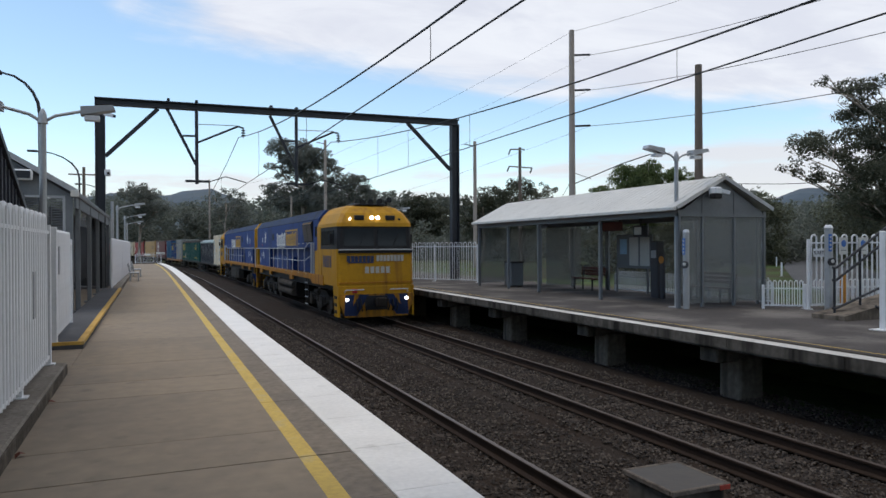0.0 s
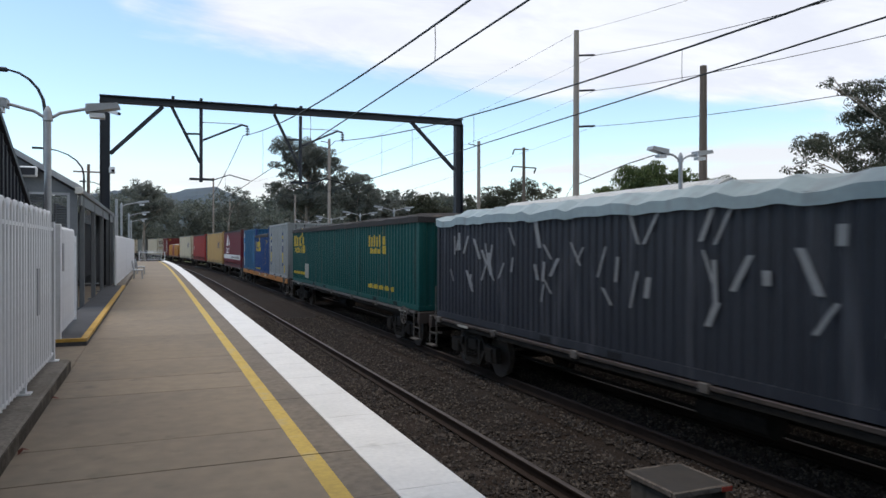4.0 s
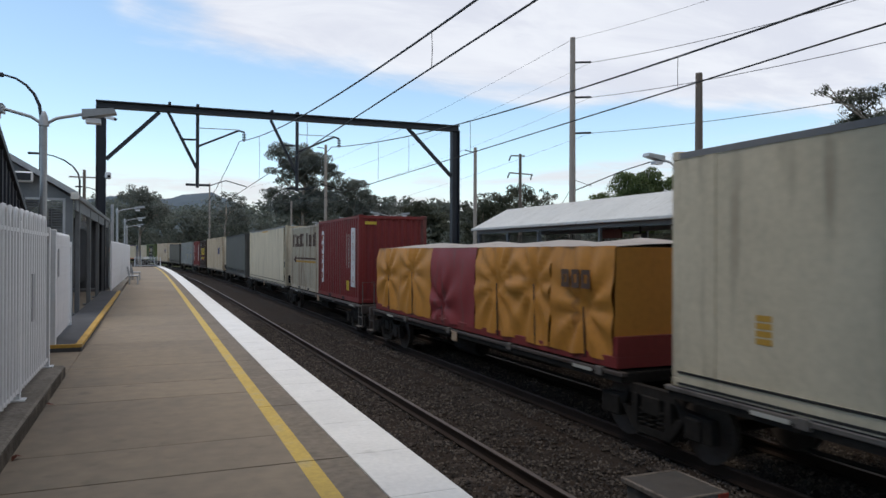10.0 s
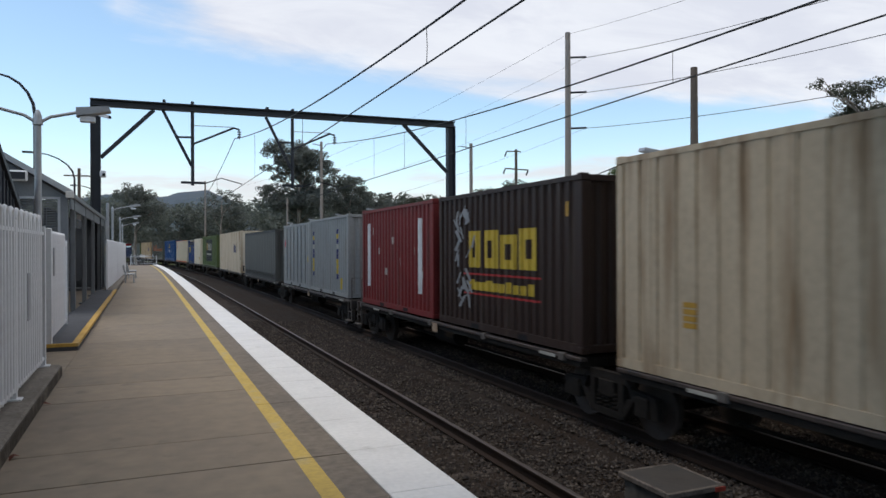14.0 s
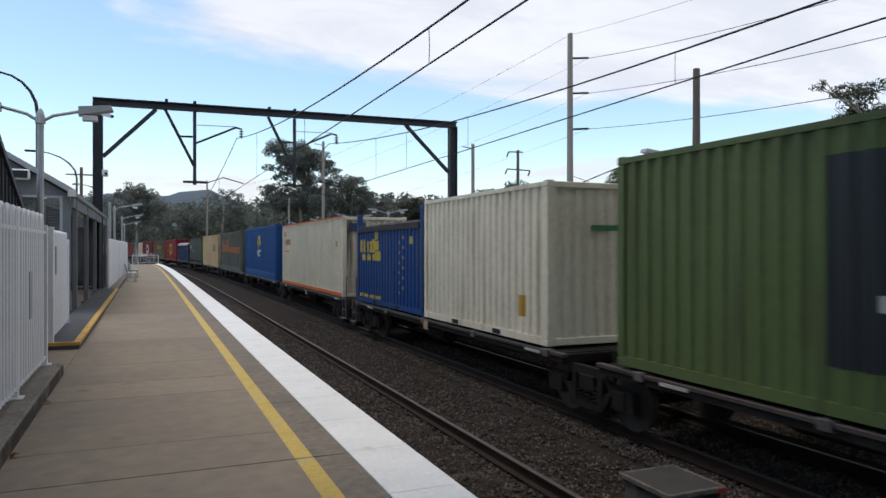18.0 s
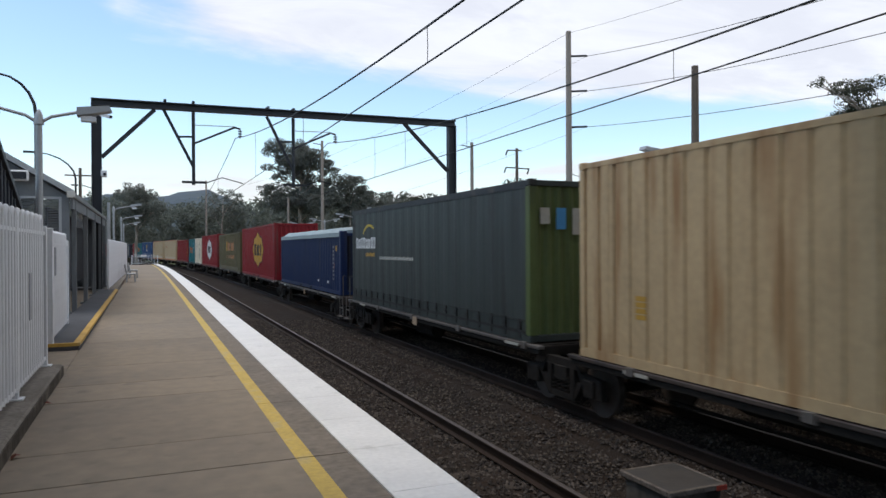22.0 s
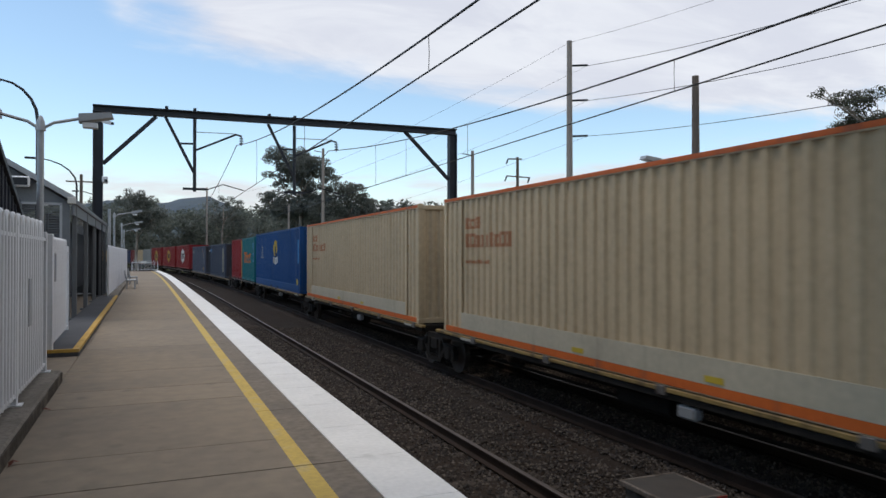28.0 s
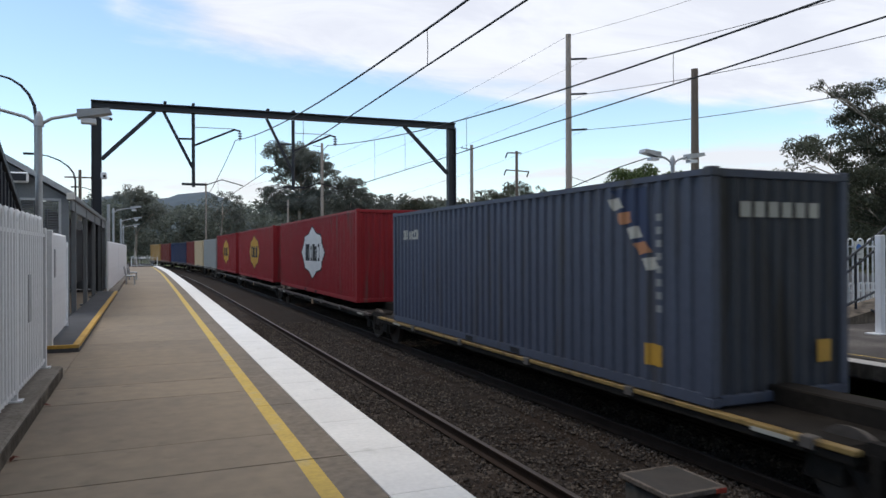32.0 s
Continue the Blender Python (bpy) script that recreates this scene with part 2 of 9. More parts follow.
# ------------------------------------------------------------------ mesh helpers
class Mesh:
    """Collects vertices and faces of one part."""
    def __init__(self):
        self.v, self.f = [], []

    def add(self, vs, fs):
        k = len(self.v)
        self.v += [tuple(p) for p in vs]
        self.f += [tuple(i + k for i in q) for q in fs]
        return self

    def box(self, x0, x1, y0, y1, z0, z1, c=0.0):
        if c <= 0:
            vs = [(x, y, z) for z in (z0, z1) for y in (y0, y1) for x in (x0, x1)]
            return self.add(vs, [(0, 2, 3, 1), (4, 5, 7, 6), (0, 1, 5, 4), (2, 6, 7, 3), (0, 4, 6, 2), (1, 3, 7, 5)])
        X, Y, Z = (x0, x1), (y0, y1), (z0, z1)
        vs, ix = [], {}
        for i in (0, 1):
            for j in (0, 1):
                for k in (0, 1):
                    sx, sy, sz = (c if i == 0 else -c), (c if j == 0 else -c), (c if k == 0 else -c)
                    for a in range(3):
                        ix[(i, j, k, a)] = len(vs)
                        vs.append((X[i] + (0 if a == 0 else sx), Y[j] + (0 if a == 1 else sy), Z[k] + (0 if a == 2 else sz)))
        fs = []
        o = (0, 1)
        for i in o:
            fs.append([ix[(i, j, k, 0)] for j, k in ((0, 0), (1, 0), (1, 1), (0, 1))])
            fs.append([ix[(j, i, k, 1)] for j, k in ((0, 0), (1, 0), (1, 1), (0, 1))])
            fs.append([ix[(j, k, i, 2)] for j, k in ((0, 0), (1, 0), (1, 1), (0, 1))])
        for i in o:
            for j in o:
                fs.append([ix[(i, j, 0, 0)], ix[(i, j, 1, 0)], ix[(i, j, 1, 1)], ix[(i, j, 0, 1)]])
                fs.append([ix[(i, 0, j, 0)], ix[(i, 1, j, 0)], ix[(i, 1, j, 2)], ix[(i, 0, j, 2)]])
                fs.append([ix[(0, i, j, 1)], ix[(1, i, j, 1)], ix[(1, i, j, 2)], ix[(0, i, j, 2)]])
                for k in o:
                    fs.append([ix[(i, j, k, a)] for a in range(3)])
        return self.add(vs, fs)

    def tube(self, pts, r, n=8, r2=None, caps=True):
        """A round bar along a line of points, tapering from r to r2."""
        pts = [Vector(p) for p in pts]
        m = len(pts)
        r2 = r if r2 is None else r2
        vs, up = [], None
        for i, p in enumerate(pts):
            d = (pts[min(i + 1, m - 1)] - pts[max(i - 1, 0)]).normalized()
            if up is None or abs(up.dot(d)) > 0.97:
                up = Vector((0, 0, 1)) if abs(d.z) < 0.9 else Vector((1, 0, 0))
            a = d.cross(up).normalized()
            b = d.cross(a)
            up = -b
            rr = r + (r2 - r) * i / max(m - 1, 1)
            for k in range(n):
                t = 2 * math.pi * k / n
                vs.append(p + a * math.cos(t) * rr + b * math.sin(t) * rr)
        fs = [(i * n + k, i * n + (k + 1) % n, (i + 1) * n + (k + 1) % n, (i + 1) * n + k) for i in range(m - 1) for k in range(n)]
        if caps:
            fs += [tuple(range(n - 1, -1, -1)), tuple((m - 1) * n + k for k in range(n))]
        return self.add(vs, fs)

    def bar(self, a, b, w, h):
        """A square bar of width w and height h from a to b."""
        a, b = Vector(a), Vector(b)
        d = (b - a).normalized()
        up = Vector((0, 0, 1)) if abs(d.z) < 0.95 else Vector((0, 1, 0))
        s = d.cross(up).normalized() * (w / 2)
        u = s.cross(d).normalized() * (h / 2)
        vs = [p + e * s + g * u for p in (a, b) for e, g in ((-1, -1), (1, -1), (1, 1), (-1, 1))]
        return self.add(vs, [(3, 2, 1, 0), (4, 5, 6, 7), (0, 1, 5, 4), (1, 2, 6, 5), (2, 3, 7, 6), (3, 0, 4, 7)])

    def slab(self, poly, axis, a, b):
        """A flat polygon of (u, v) pairs, given thickness from a to b along an axis."""
        def at(u, v, w):
            return (w, u, v) if axis == 'x' else (u, w, v) if axis == 'y' else (u, v, w)
        n = len(poly)
        vs = [at(u, v, a) for u, v in poly] + [at(u, v, b) for u, v in poly]
        fs = [tuple(range(n - 1, -1, -1)), tuple(range(n, 2 * n))] + [(i, (i + 1) % n, n + (i + 1) % n, n + i) for i in range(n)]
        return self.add(vs, fs)

    def strip(self, profile, axis, a, b):
        """An open profile of (u, v) pairs swept from a to b along an axis."""
        def at(u, v, w):
            return (w, u, v) if axis == 'x' else (u, w, v) if axis == 'y' else (u, v, w)
        n = len(profile)
        vs = [at(u, v, a) for u, v in profile] + [at(u, v, b) for u, v in profile]
        return self.add(vs, [(i, i + 1, n + i + 1, n + i) for i in range(n - 1)])

    def disc(self, c, r, axis, h, n=20, r2=None):
        """A round plate about c along an axis."""
        c = Vector(c)
        d = {'x': Vector((1, 0, 0)), 'y': Vector((0, 1, 0)), 'z': Vector((0, 0, 1))}[axis] * (h / 2)
        return self.tube([c - d, c + d], r, n, r2)

    def data(self, name, material=None, smooth=False, fix=True):
        me = bpy.data.meshes.new(name)
        me.from_pydata(self.v, [], self.f)
        if fix:
            bm = bmesh.new()
            bm.from_mesh(me)
            bmesh.ops.recalc_face_normals(bm, faces=bm.faces)
            bm.to_mesh(me)
            bm.free()
        if material:
            me.materials.append(material)
        if smooth:
            me.polygons.foreach_set("use_smooth", [True] * len(me.polygons))
        me.update()
        return me


def part(name, mesh, material, parent=None, label="", smooth=False, fix=True):
    me = mesh if isinstance(mesh, bpy.types.Mesh) else mesh.data(name, material, smooth, fix)
    ob = new(name, me)
    if parent:
        ob.parent = parent
    if label:
        ob["label"] = label
    return ob


def thing(name, label, category, group="", m=None):
    ob = new(name)
    ob.empty_display_size = 0.2
    tagged(ob, label, category, group)
    if m is not None:
        ob.matrix_basis = m
    return ob


def setting(name, mesh, material, label="", category=""):
    ob = part(name, mesh, material)
    tagged(ob, label, category, kind="structure")
    return ob


# ------------------------------------------------------------------ the line of the railway
RAIL = -1.057                 # rail top, the platforms being at 0
X_NEAR, X_FAR = 3.70, 7.713   # centre lines of the two tracks where they are straight
_S = np.arange(-120.0, 900.0, 0.5)
_k = np.where(_S < 32, 0.0, np.where(_S < 60, 1 / 3308.0, 1 / 754.0))
_k = np.convolve(np.pad(_k, 20, mode='edge'), np.ones(41) / 41, 'valid')
_i0 = int(np.searchsorted(_S, 0.0))
_H = np.cumsum(_k) * 0.5
_H -= _H[_i0]
_X = np.cumsum(-np.sin(_H)) * 0.5
_Y = np.cumsum(np.cos(_H)) * 0.5
_X -= _X[_i0]
_Y -= _Y[_i0]


def line(s, off):
    """The place at s metres along the line, off metres to its right, and the heading in degrees."""
    h = float(np.interp(s, _S, _H))
    return float(np.interp(s, _S, _X)) + off * math.cos(h), float(np.interp(s, _S, _Y)) + off * math.sin(h), math.degrees(h)


def swept(profile, s0, s1, step, closed=False):
    """A mesh with a profile of (offset, height) pairs swept along the line; fine steps only on the curve."""
    M = Mesh()
    ss = [s0] + [s for s in np.arange(20, s1, step) if s > s0] + [s1]
    n = len(profile)
    for s in ss:
        for o, z in profile:
            x, y, _ = line(s, o)
            M.v.append((x, y, z))
    for i in range(len(ss) - 1):
        for k in range(n if closed else n - 1):
            k2 = (k + 1) % n
            M.f.append((i * n + k, i * n + k2, (i + 1) * n + k2, (i + 1) * n + k))
    if closed:
        M.f.append(tuple(range(n)))
        M.f.append(tuple((len(ss) - 1) * n + k for k in range(n)))
    return M

# ------------------------------------------------------------------ ground
GZ = -1.42
def ground_sheet():
    M = Mesh()
    xs = [-2500, -900, -400, -160, -80, -40, -20, -10, -4, 0, 2, 6, 10, 14, 18, 24, 32, 42, 56, 80, 120, 200, 400, 900, 2500]
    ys = [-2500, -700, -200, -60, -20, 0, 10, 20, 30, 40, 50, 60, 75, 90, 110, 140, 180, 240, 340, 500, 900, 1600, 2500]
    for y in ys:
        for x in xs:
            far = max(abs(x) - 60, abs(y) - 160, 0)
            z = GZ + min(far, 600) * 0.004
            if x >= 18 and y < 120:
                z = -0.12 if x < 60 else -0.12 + min(far, 300) * 0.004
            M.v.append((x, y, z))
    n = len(xs)
    for j in range(len(ys) - 1):
        for i in range(n - 1):
            M.f.append((j * n + i, j * n + i + 1, (j + 1) * n + i + 1, (j + 1) * n + i))
    return setting("ground", M, M_GROUND, "rough dry grass and earth beside the railway", "ground")
ground_sheet()

# ballast bed, swept along the line, with a slightly uneven top
def ballast_bed():
    M = Mesh()
    offs = [-0.2, 0.6] + [1.4 + 0.42 * i for i in range(22)] + [11.4, 12.6]
    ss = list(np.arange(-40, 3, 3.0)) + list(np.arange(3, 24, 0.42)) + list(np.arange(24, 60, 1.5)) + list(np.arange(60, 320, 5.0))
    rnd = random.Random(4)
    for s in ss:
        for o in offs:
            x, y, _ = line(s, o)
            d = min(abs(o - X_NEAR), abs(o - X_FAR))
            z = RAIL - 0.21 - (0.06 if d > 1.4 else 0) + rnd.uniform(-0.025, 0.025)
            if o < 0.5 or o > 11.2:
                z = GZ - 0.02
            elif o > 9.9:
                z = RAIL - 0.2
            M.v.append((x, y, z))
    n = len(offs)
    for j in range(len(ss) - 1):
        for i in range(n - 1):
            M.f.append((j * n + i, j * n + i + 1, (j + 1) * n + i + 1, (j + 1) * n + i))
    ob = part("ballast_bed", M, M_BALLAST)
    return tagged(ob, "bed of brown-grey crushed stone under the tracks", "ballast", kind="structure")
ballast_bed()

# ------------------------------------------------------------------ rails
M_RAIL2 = mat("dull_rail_head", (0.075, 0.055, 0.045), 0.55, metal=0.5, var=0.15, scale=3, fine=10)
def rails():
    prof_foot = [(-0.075, -0.17), (0.075, -0.17), (0.075, -0.155), (0.012, -0.135), (0.012, -0.045), (0.036, -0.035), (0.036, -0.012),
                 (-0.036, -0.012), (-0.036, -0.035), (-0.012, -0.045), (-0.012, -0.135), (-0.075, -0.155)]
    prof_head = [(-0.034, -0.0115), (0.034, -0.0115), (0.034, -0.004), (0.026, 0), (-0.026, 0), (-0.034, -0.004)]
    for name, c in (("near", X_NEAR), ("far", X_FAR)):
        for sgn in (-1, 1):
            o = c + sgn * 0.7525
            t = thing("rail", "rusty steel rail with a worn running surface", "rail", "rails")
            part("rail_web_and_foot", swept([(o + a, RAIL + b) for a, b in prof_foot], -60, 330, 4, True), M_RAIL, t)
            part("rail_head", swept([(o + a, RAIL + b) for a, b in prof_head], -60, 330, 4, True), M_RAILTOP if c < 5 else M_RAIL2, t, "shiny worn rail head")
            tagged(t, kind="structure")
rails()

def sleepers():
    M = Mesh().box(-1.25, 1.25, -0.115, 0.115, -0.36, -0.205, 0.015)
    me = M.data("sleeper", M_SLEEPER)
    for c in (X_NEAR, X_FAR):
        base = thing("sleeper_row", "grimy sleepers half buried in ballast", "sleepers")
        tagged(base, kind="structure")
        for i in range(95):
            x, y, h = line(-14.5 + i * 0.62, c)
            ob = new("sleeper", me)
            ob.parent = base
            ob.matrix_basis = pose(x, y, RAIL, 0, 0, h)
sleepers()

# ------------------------------------------------------------------ near platform
def platform_near():
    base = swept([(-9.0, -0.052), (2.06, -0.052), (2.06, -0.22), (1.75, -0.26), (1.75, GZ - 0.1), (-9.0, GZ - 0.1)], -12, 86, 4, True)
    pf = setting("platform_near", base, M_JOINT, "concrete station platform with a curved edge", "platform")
    # deck slabs: (along, half the joint's width)
    def slabs(name, o0, o1, material, cuts, z=0.0):
        for (a, ga), (b, gb) in zip(cuts[:-1], cuts[1:]):
            vs = []
            for zz in (-0.05, z):
                for s, o in ((a + ga, o0), (a + ga, o1), (b - gb, o1), (b - gb, o0)):
                    x, y, _ = line(s, o)
                    vs.append((x, y, zz))
            part(name, Mesh().add(vs, [(0, 3, 2, 1), (4, 5, 6, 7), (0, 1, 5, 4), (1, 2, 6, 5), (2, 3, 7, 6), (3, 0, 4, 7)]), material, pf)
    far = [(14.4 + 3.1 * i, 0.006) for i in range(23)]
    field = [(-12 + 3.1 * i, 0.006) for i in range(5)] + [(2.68, 0.006), (5.78, 0.012), (6.71, 0.005), (8.9, 0.008), (9.95, 0.008), (11.48, 0.006)] + far
    strip = [(-12 + 3.1 * i, 0.006) for i in range(5)] + [(2.68, 0.004), (4.67, 0.003), (5.78, 0.012), (7.97, 0.007), (11.48, 0.003)] + far
    slabs("slab", -1.06, 1.116, M_CONC, field)
    slabs("slab", -4.2, -1.066, M_CONC, [c for c in field if c[0] < 36])
    slabs("line_slab", 1.116, 1.262, M_YELLOW, strip, 0.001)
    slabs("edge_slab", 1.262, 1.556, M_CONC_EDGE, strip)
    # painted coping stones along the edge
    s = 5.82 - 1.12 * 14
    while s < 85.0:
        M = Mesh()
        vs = []
        for z in (-0.2, 0.004):
            for s1, o in ((s + 0.004, 1.563), (s + 0.004, 2.096), (s + 1.116, 2.096), (s + 1.116, 1.563)):
                x, y, _ = line(s1, o)
                vs.append((x, y, z))
        M.add(vs, [(0, 3, 2, 1), (4, 5, 6, 7), (0, 1, 5, 4), (1, 2, 6, 5), (2, 3, 7, 6), (3, 0, 4, 7)])
        part("coping_stone", M, M_WHITE, pf)
        s += 1.12
    return pf
platform_near()

# ------------------------------------------------------------------ far platform on concrete piers
P2 = 9.785
M_OLDWHITE = mat("stained_white_paint", (0.5, 0.48, 0.45), 0.8, var=0.25, scale=1.5, fine=14, bump=0.1, dirt=(0.2, 0.18, 0.16), dirt_at=0.6, spec=0.25)
def platform_far():
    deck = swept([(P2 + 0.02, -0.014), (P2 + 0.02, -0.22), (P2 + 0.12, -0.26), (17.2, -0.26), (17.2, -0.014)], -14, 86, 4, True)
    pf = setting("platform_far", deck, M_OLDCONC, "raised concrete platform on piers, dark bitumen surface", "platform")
    part("surface", swept([(P2 + 0.55, -0.003), (17.2, -0.003)], -14, 86, 4), M_BITUMEN, pf, "patched dark bitumen surface")
    s = -14.0
    while s < 85:
        M = Mesh()
        vs = []
        for z in (-0.19, 0.003):
            for s1, o in ((s + 0.005, P2), (s + 0.005, P2 + 0.36), (s + 2.395, P2 + 0.36), (s + 2.395, P2)):
                x, y, _ = line(s1, o)
                vs.append((x, y, z))
        M.add(vs, [(0, 3, 2, 1), (0, 1, 5, 4), (1, 2, 6, 5), (2, 3, 7, 6), (3, 0, 4, 7)])
        part("edge_beam", M, M_OLDCONC, pf)
        T = Mesh().add([(x, y, 0.006) for x, y, _ in (line(s + 0.005, P2 + 0.004), line(s + 0.005, P2 + 0.34), line(s + 2.395, P2 + 0.34), line(s + 2.395, P2 + 0.004))], [(0, 1, 2, 3)])
        part("white_edge", T, M_OLDWHITE, pf, "stained white painted edge strip", fix=False)
        s += 2.4
    part("dotted_line", swept([(P2 + 0.72, 0.002), (P2 + 0.76, 0.002)], -14, 60, 4), M_YELLOW, pf, "faded thin yellow line")
    for s in [1.5, 6.1, 10.75, 15.1, 20.2, 24.6, 29.2, 33.8, 38.4, 43.0, 47.6, 52.2, 56.8, 61.4, 66]:
        x, y, h = line(s, 10.9)
        pier = Mesh().box(-0.3, 0.3, -0.28, 0.28, GZ - 0.1, -0.5, 0.03)
        ob = part("pier", pier, M_PIER, pf)
        ob.matrix_basis = pose(x, y, 0, 0, 0, h)
        x, y, h = line(s, 12.4)
        ob = part("cross_beam", Mesh().box(-2.35, 2.3, -0.24, 0.24, -0.56, -0.26, 0.03), M_OLDCONC, pf)
        ob.matrix_basis = pose(x, y, 0, 0, 0, h)
        x, y, h = line(s, 15.5)
        ob = part("pier", pier, M_PIER, pf)
        ob.matrix_basis = pose(x, y, 0, 0, 0, h)
    part("back_wall", swept([(16.6, GZ - 0.1), (16.6, -0.26), (16.9, -0.26), (16.9, GZ - 0.1)], -14, 86, 6), M_OLDCONC, pf)
    return pf
platform_far()

# ------------------------------------------------------------------ portal over the tracks
GY = 32.7
def portal():
    t = thing("overhead_portal", "dark steel portal carrying the overhead wires across both tracks", "portal")
    def hsec(M, x, y, z0, z1, w, d):
        u, v, q = w / 2, d / 2, 0.03
        M.slab([(x - u, y - v), (x - u + q, y - v), (x - u + q, y - 0.015), (x + u - q, y - 0.015), (x + u - q, y - v), (x + u, y - v),
                (x + u, y + v), (x + u - q, y + v), (x + u - q, y + 0.015), (x - u + q, y + 0.015), (x - u + q, y + v), (x - u, y + v)], 'z', z0, z1)
        return M
    part("left_post", hsec(Mesh(), -1.89, GY, -0.2, 7.69, 0.38, 0.34), M_STEEL_DK, t)
    part("right_post", hsec(Mesh(), 14.22, GY, -0.2, 7.80, 0.40, 0.34), M_STEEL_DK, t)
    B = Mesh()
    for d, z0, z1 in ((0.17, 7.94, 7.99), (0.17, 7.69, 7.74), (0.02, 7.74, 7.94)):
        B.slab([(-2.09, z0), (14.42, z0 + 0.115), (14.42, z1 + 0.115), (-2.09, z1)], 'y', GY - d, GY + d)
    part("beam", B, M_STEEL_DK, t)
    part("brace", Mesh().bar((-1.7, GY, 5.55), (0.36, GY, 7.68), 0.1, 0.16), M_STEEL_DK, t)
    part("brace", Mesh().bar((14.0, GY - 0.09, 5.55), (11.7, GY - 0.09, 7.79), 0.05, 0.12), M_STEEL_DK, t)
    part("brace", Mesh().bar((14.0, GY + 0.09, 5.55), (11.7, GY + 0.09, 7.79), 0.05, 0.12), M_STEEL_DK, t)
    for x0, dv in ((1.92, 0.0), (6.27, 0.15)):
        part("drop_tube", Mesh().tube([(x0, GY, 7.7 + dv * 0), (x0, GY, 4.5)], 0.075, 10), M_STEEL_DK, t)
        part("drop_brace", Mesh().bar((x0 - 1.2, GY, 7.7), (x0 - 0.04, GY, 5.35), 0.08, 0.12), M_STEEL_DK, t)
        part("drop_tie", Mesh().bar((x0 - 0.6, GY, 6.58), (x0, GY, 6.6), 0.06, 0.08), M_STEEL_DK, t)
        part("foot_bar", Mesh().bar((x0 - 0.48, GY, 4.62), (x0 + 0.5, GY, 4.62), 0.1, 0.1), M_STEEL_DK, t)
        part("cantilever_arm", Mesh().tube([(x0, GY, 6.3), (x0 + 1.75, GY, 7.12), (x0 + 2.0, GY, 7.05)], 0.045, 8), M_STEEL_DK, t)
        part("stay_rod", Mesh().tube([(x0, GY, 7.12), (x0 + 1.75, GY, 7.15)], 0.018, 6), M_GALV, t)
        part("registration_arm", Mesh().tube([(x0 + 0.5, GY, 4.6), (x0 + 1.2, GY, 4.86), (x0 + 2.1, GY, 4.62)], 0.025, 6), M_STEEL_DK, t)
        ins = Mesh().tube([(x0 + 1.98, GY, 7.05), (x0 + 1.98, GY, 6.62)], 0.02, 6)
        for k in range(3):
            ins.disc((x0 + 1.98, GY, 6.95 - k * 0.11), 0.09, 'z', 0.04, 12)
        part("insulator", ins, M_STEEL_DK, t)
        for dx in (-1.15, 0.0):
            part("bolt_plate", Mesh().box(x0 + dx - 0.06, x0 + dx + 0.06, GY - 0.18, GY + 0.18, 8.03, 8.14, 0.01), M_STEEL_DK, t)
portal()

# ------------------------------------------------------------------ overhead wires
def wire(name, pts, r, label="", n=5):
    ob = part(name, Mesh().tube(pts, r, n, caps=False), M_WIRE)
    return tagged(ob, label or "thin dark overhead wire", "wire", "overhead wires")

def catenary(c):
    t = thing("overhead_line", "dark messenger and contact wires hung over a track", "overhead line", "overhead wires")
    spans = [(-27.3, GY, 3.04, 0.00218), (GY, 92.7, 3.04, 0.00218)]
    def messenger(s):
        m = 2.7 if s < GY else 62.7
        return EYE[2] + 3.05 + 0.00208 * (s - m) ** 2
    ps, pc = [], []
    for s in np.arange(-27.3, 92.8, 1.5):
        x, y, _ = line(float(s), c)
        zig = (0.18 if c > 5 else 0.0) * math.cos((s - GY) / 60 * math.pi)
        ps.append((x + zig, y, messenger(s)))
        pc.append((x + zig, y, EYE[2] + 2.625))
    part("messenger_wire", Mesh().tube(ps, 0.017, 5, caps=False), M_WIRE, t)
    part("contact_wire", Mesh().tube(pc, 0.013, 5, caps=False), M_WIRE, t)
    for s in (-19, -10.5, 0.5, *((9.35, 18, 26.5) if c < 5 else (8.96, 17.0, 21.9, 25.3)), 41, 50, 59, 68, 77, 85):
        x, y, _ = line(s, c)
        zig = (0.18 if c > 5 else 0.0) * math.cos((s - GY) / 60 * math.pi)
        a, b = messenger(s), EYE[2] + 2.625
        part("dropper", Mesh().tube([(x + zig, y, b), (x + zig + 0.02, y + 0.03, (a + b) / 2), (x + zig, y, a)], 0.006, 4), M_WIRE, t)
catenary(X_NEAR)
catenary(X_FAR)

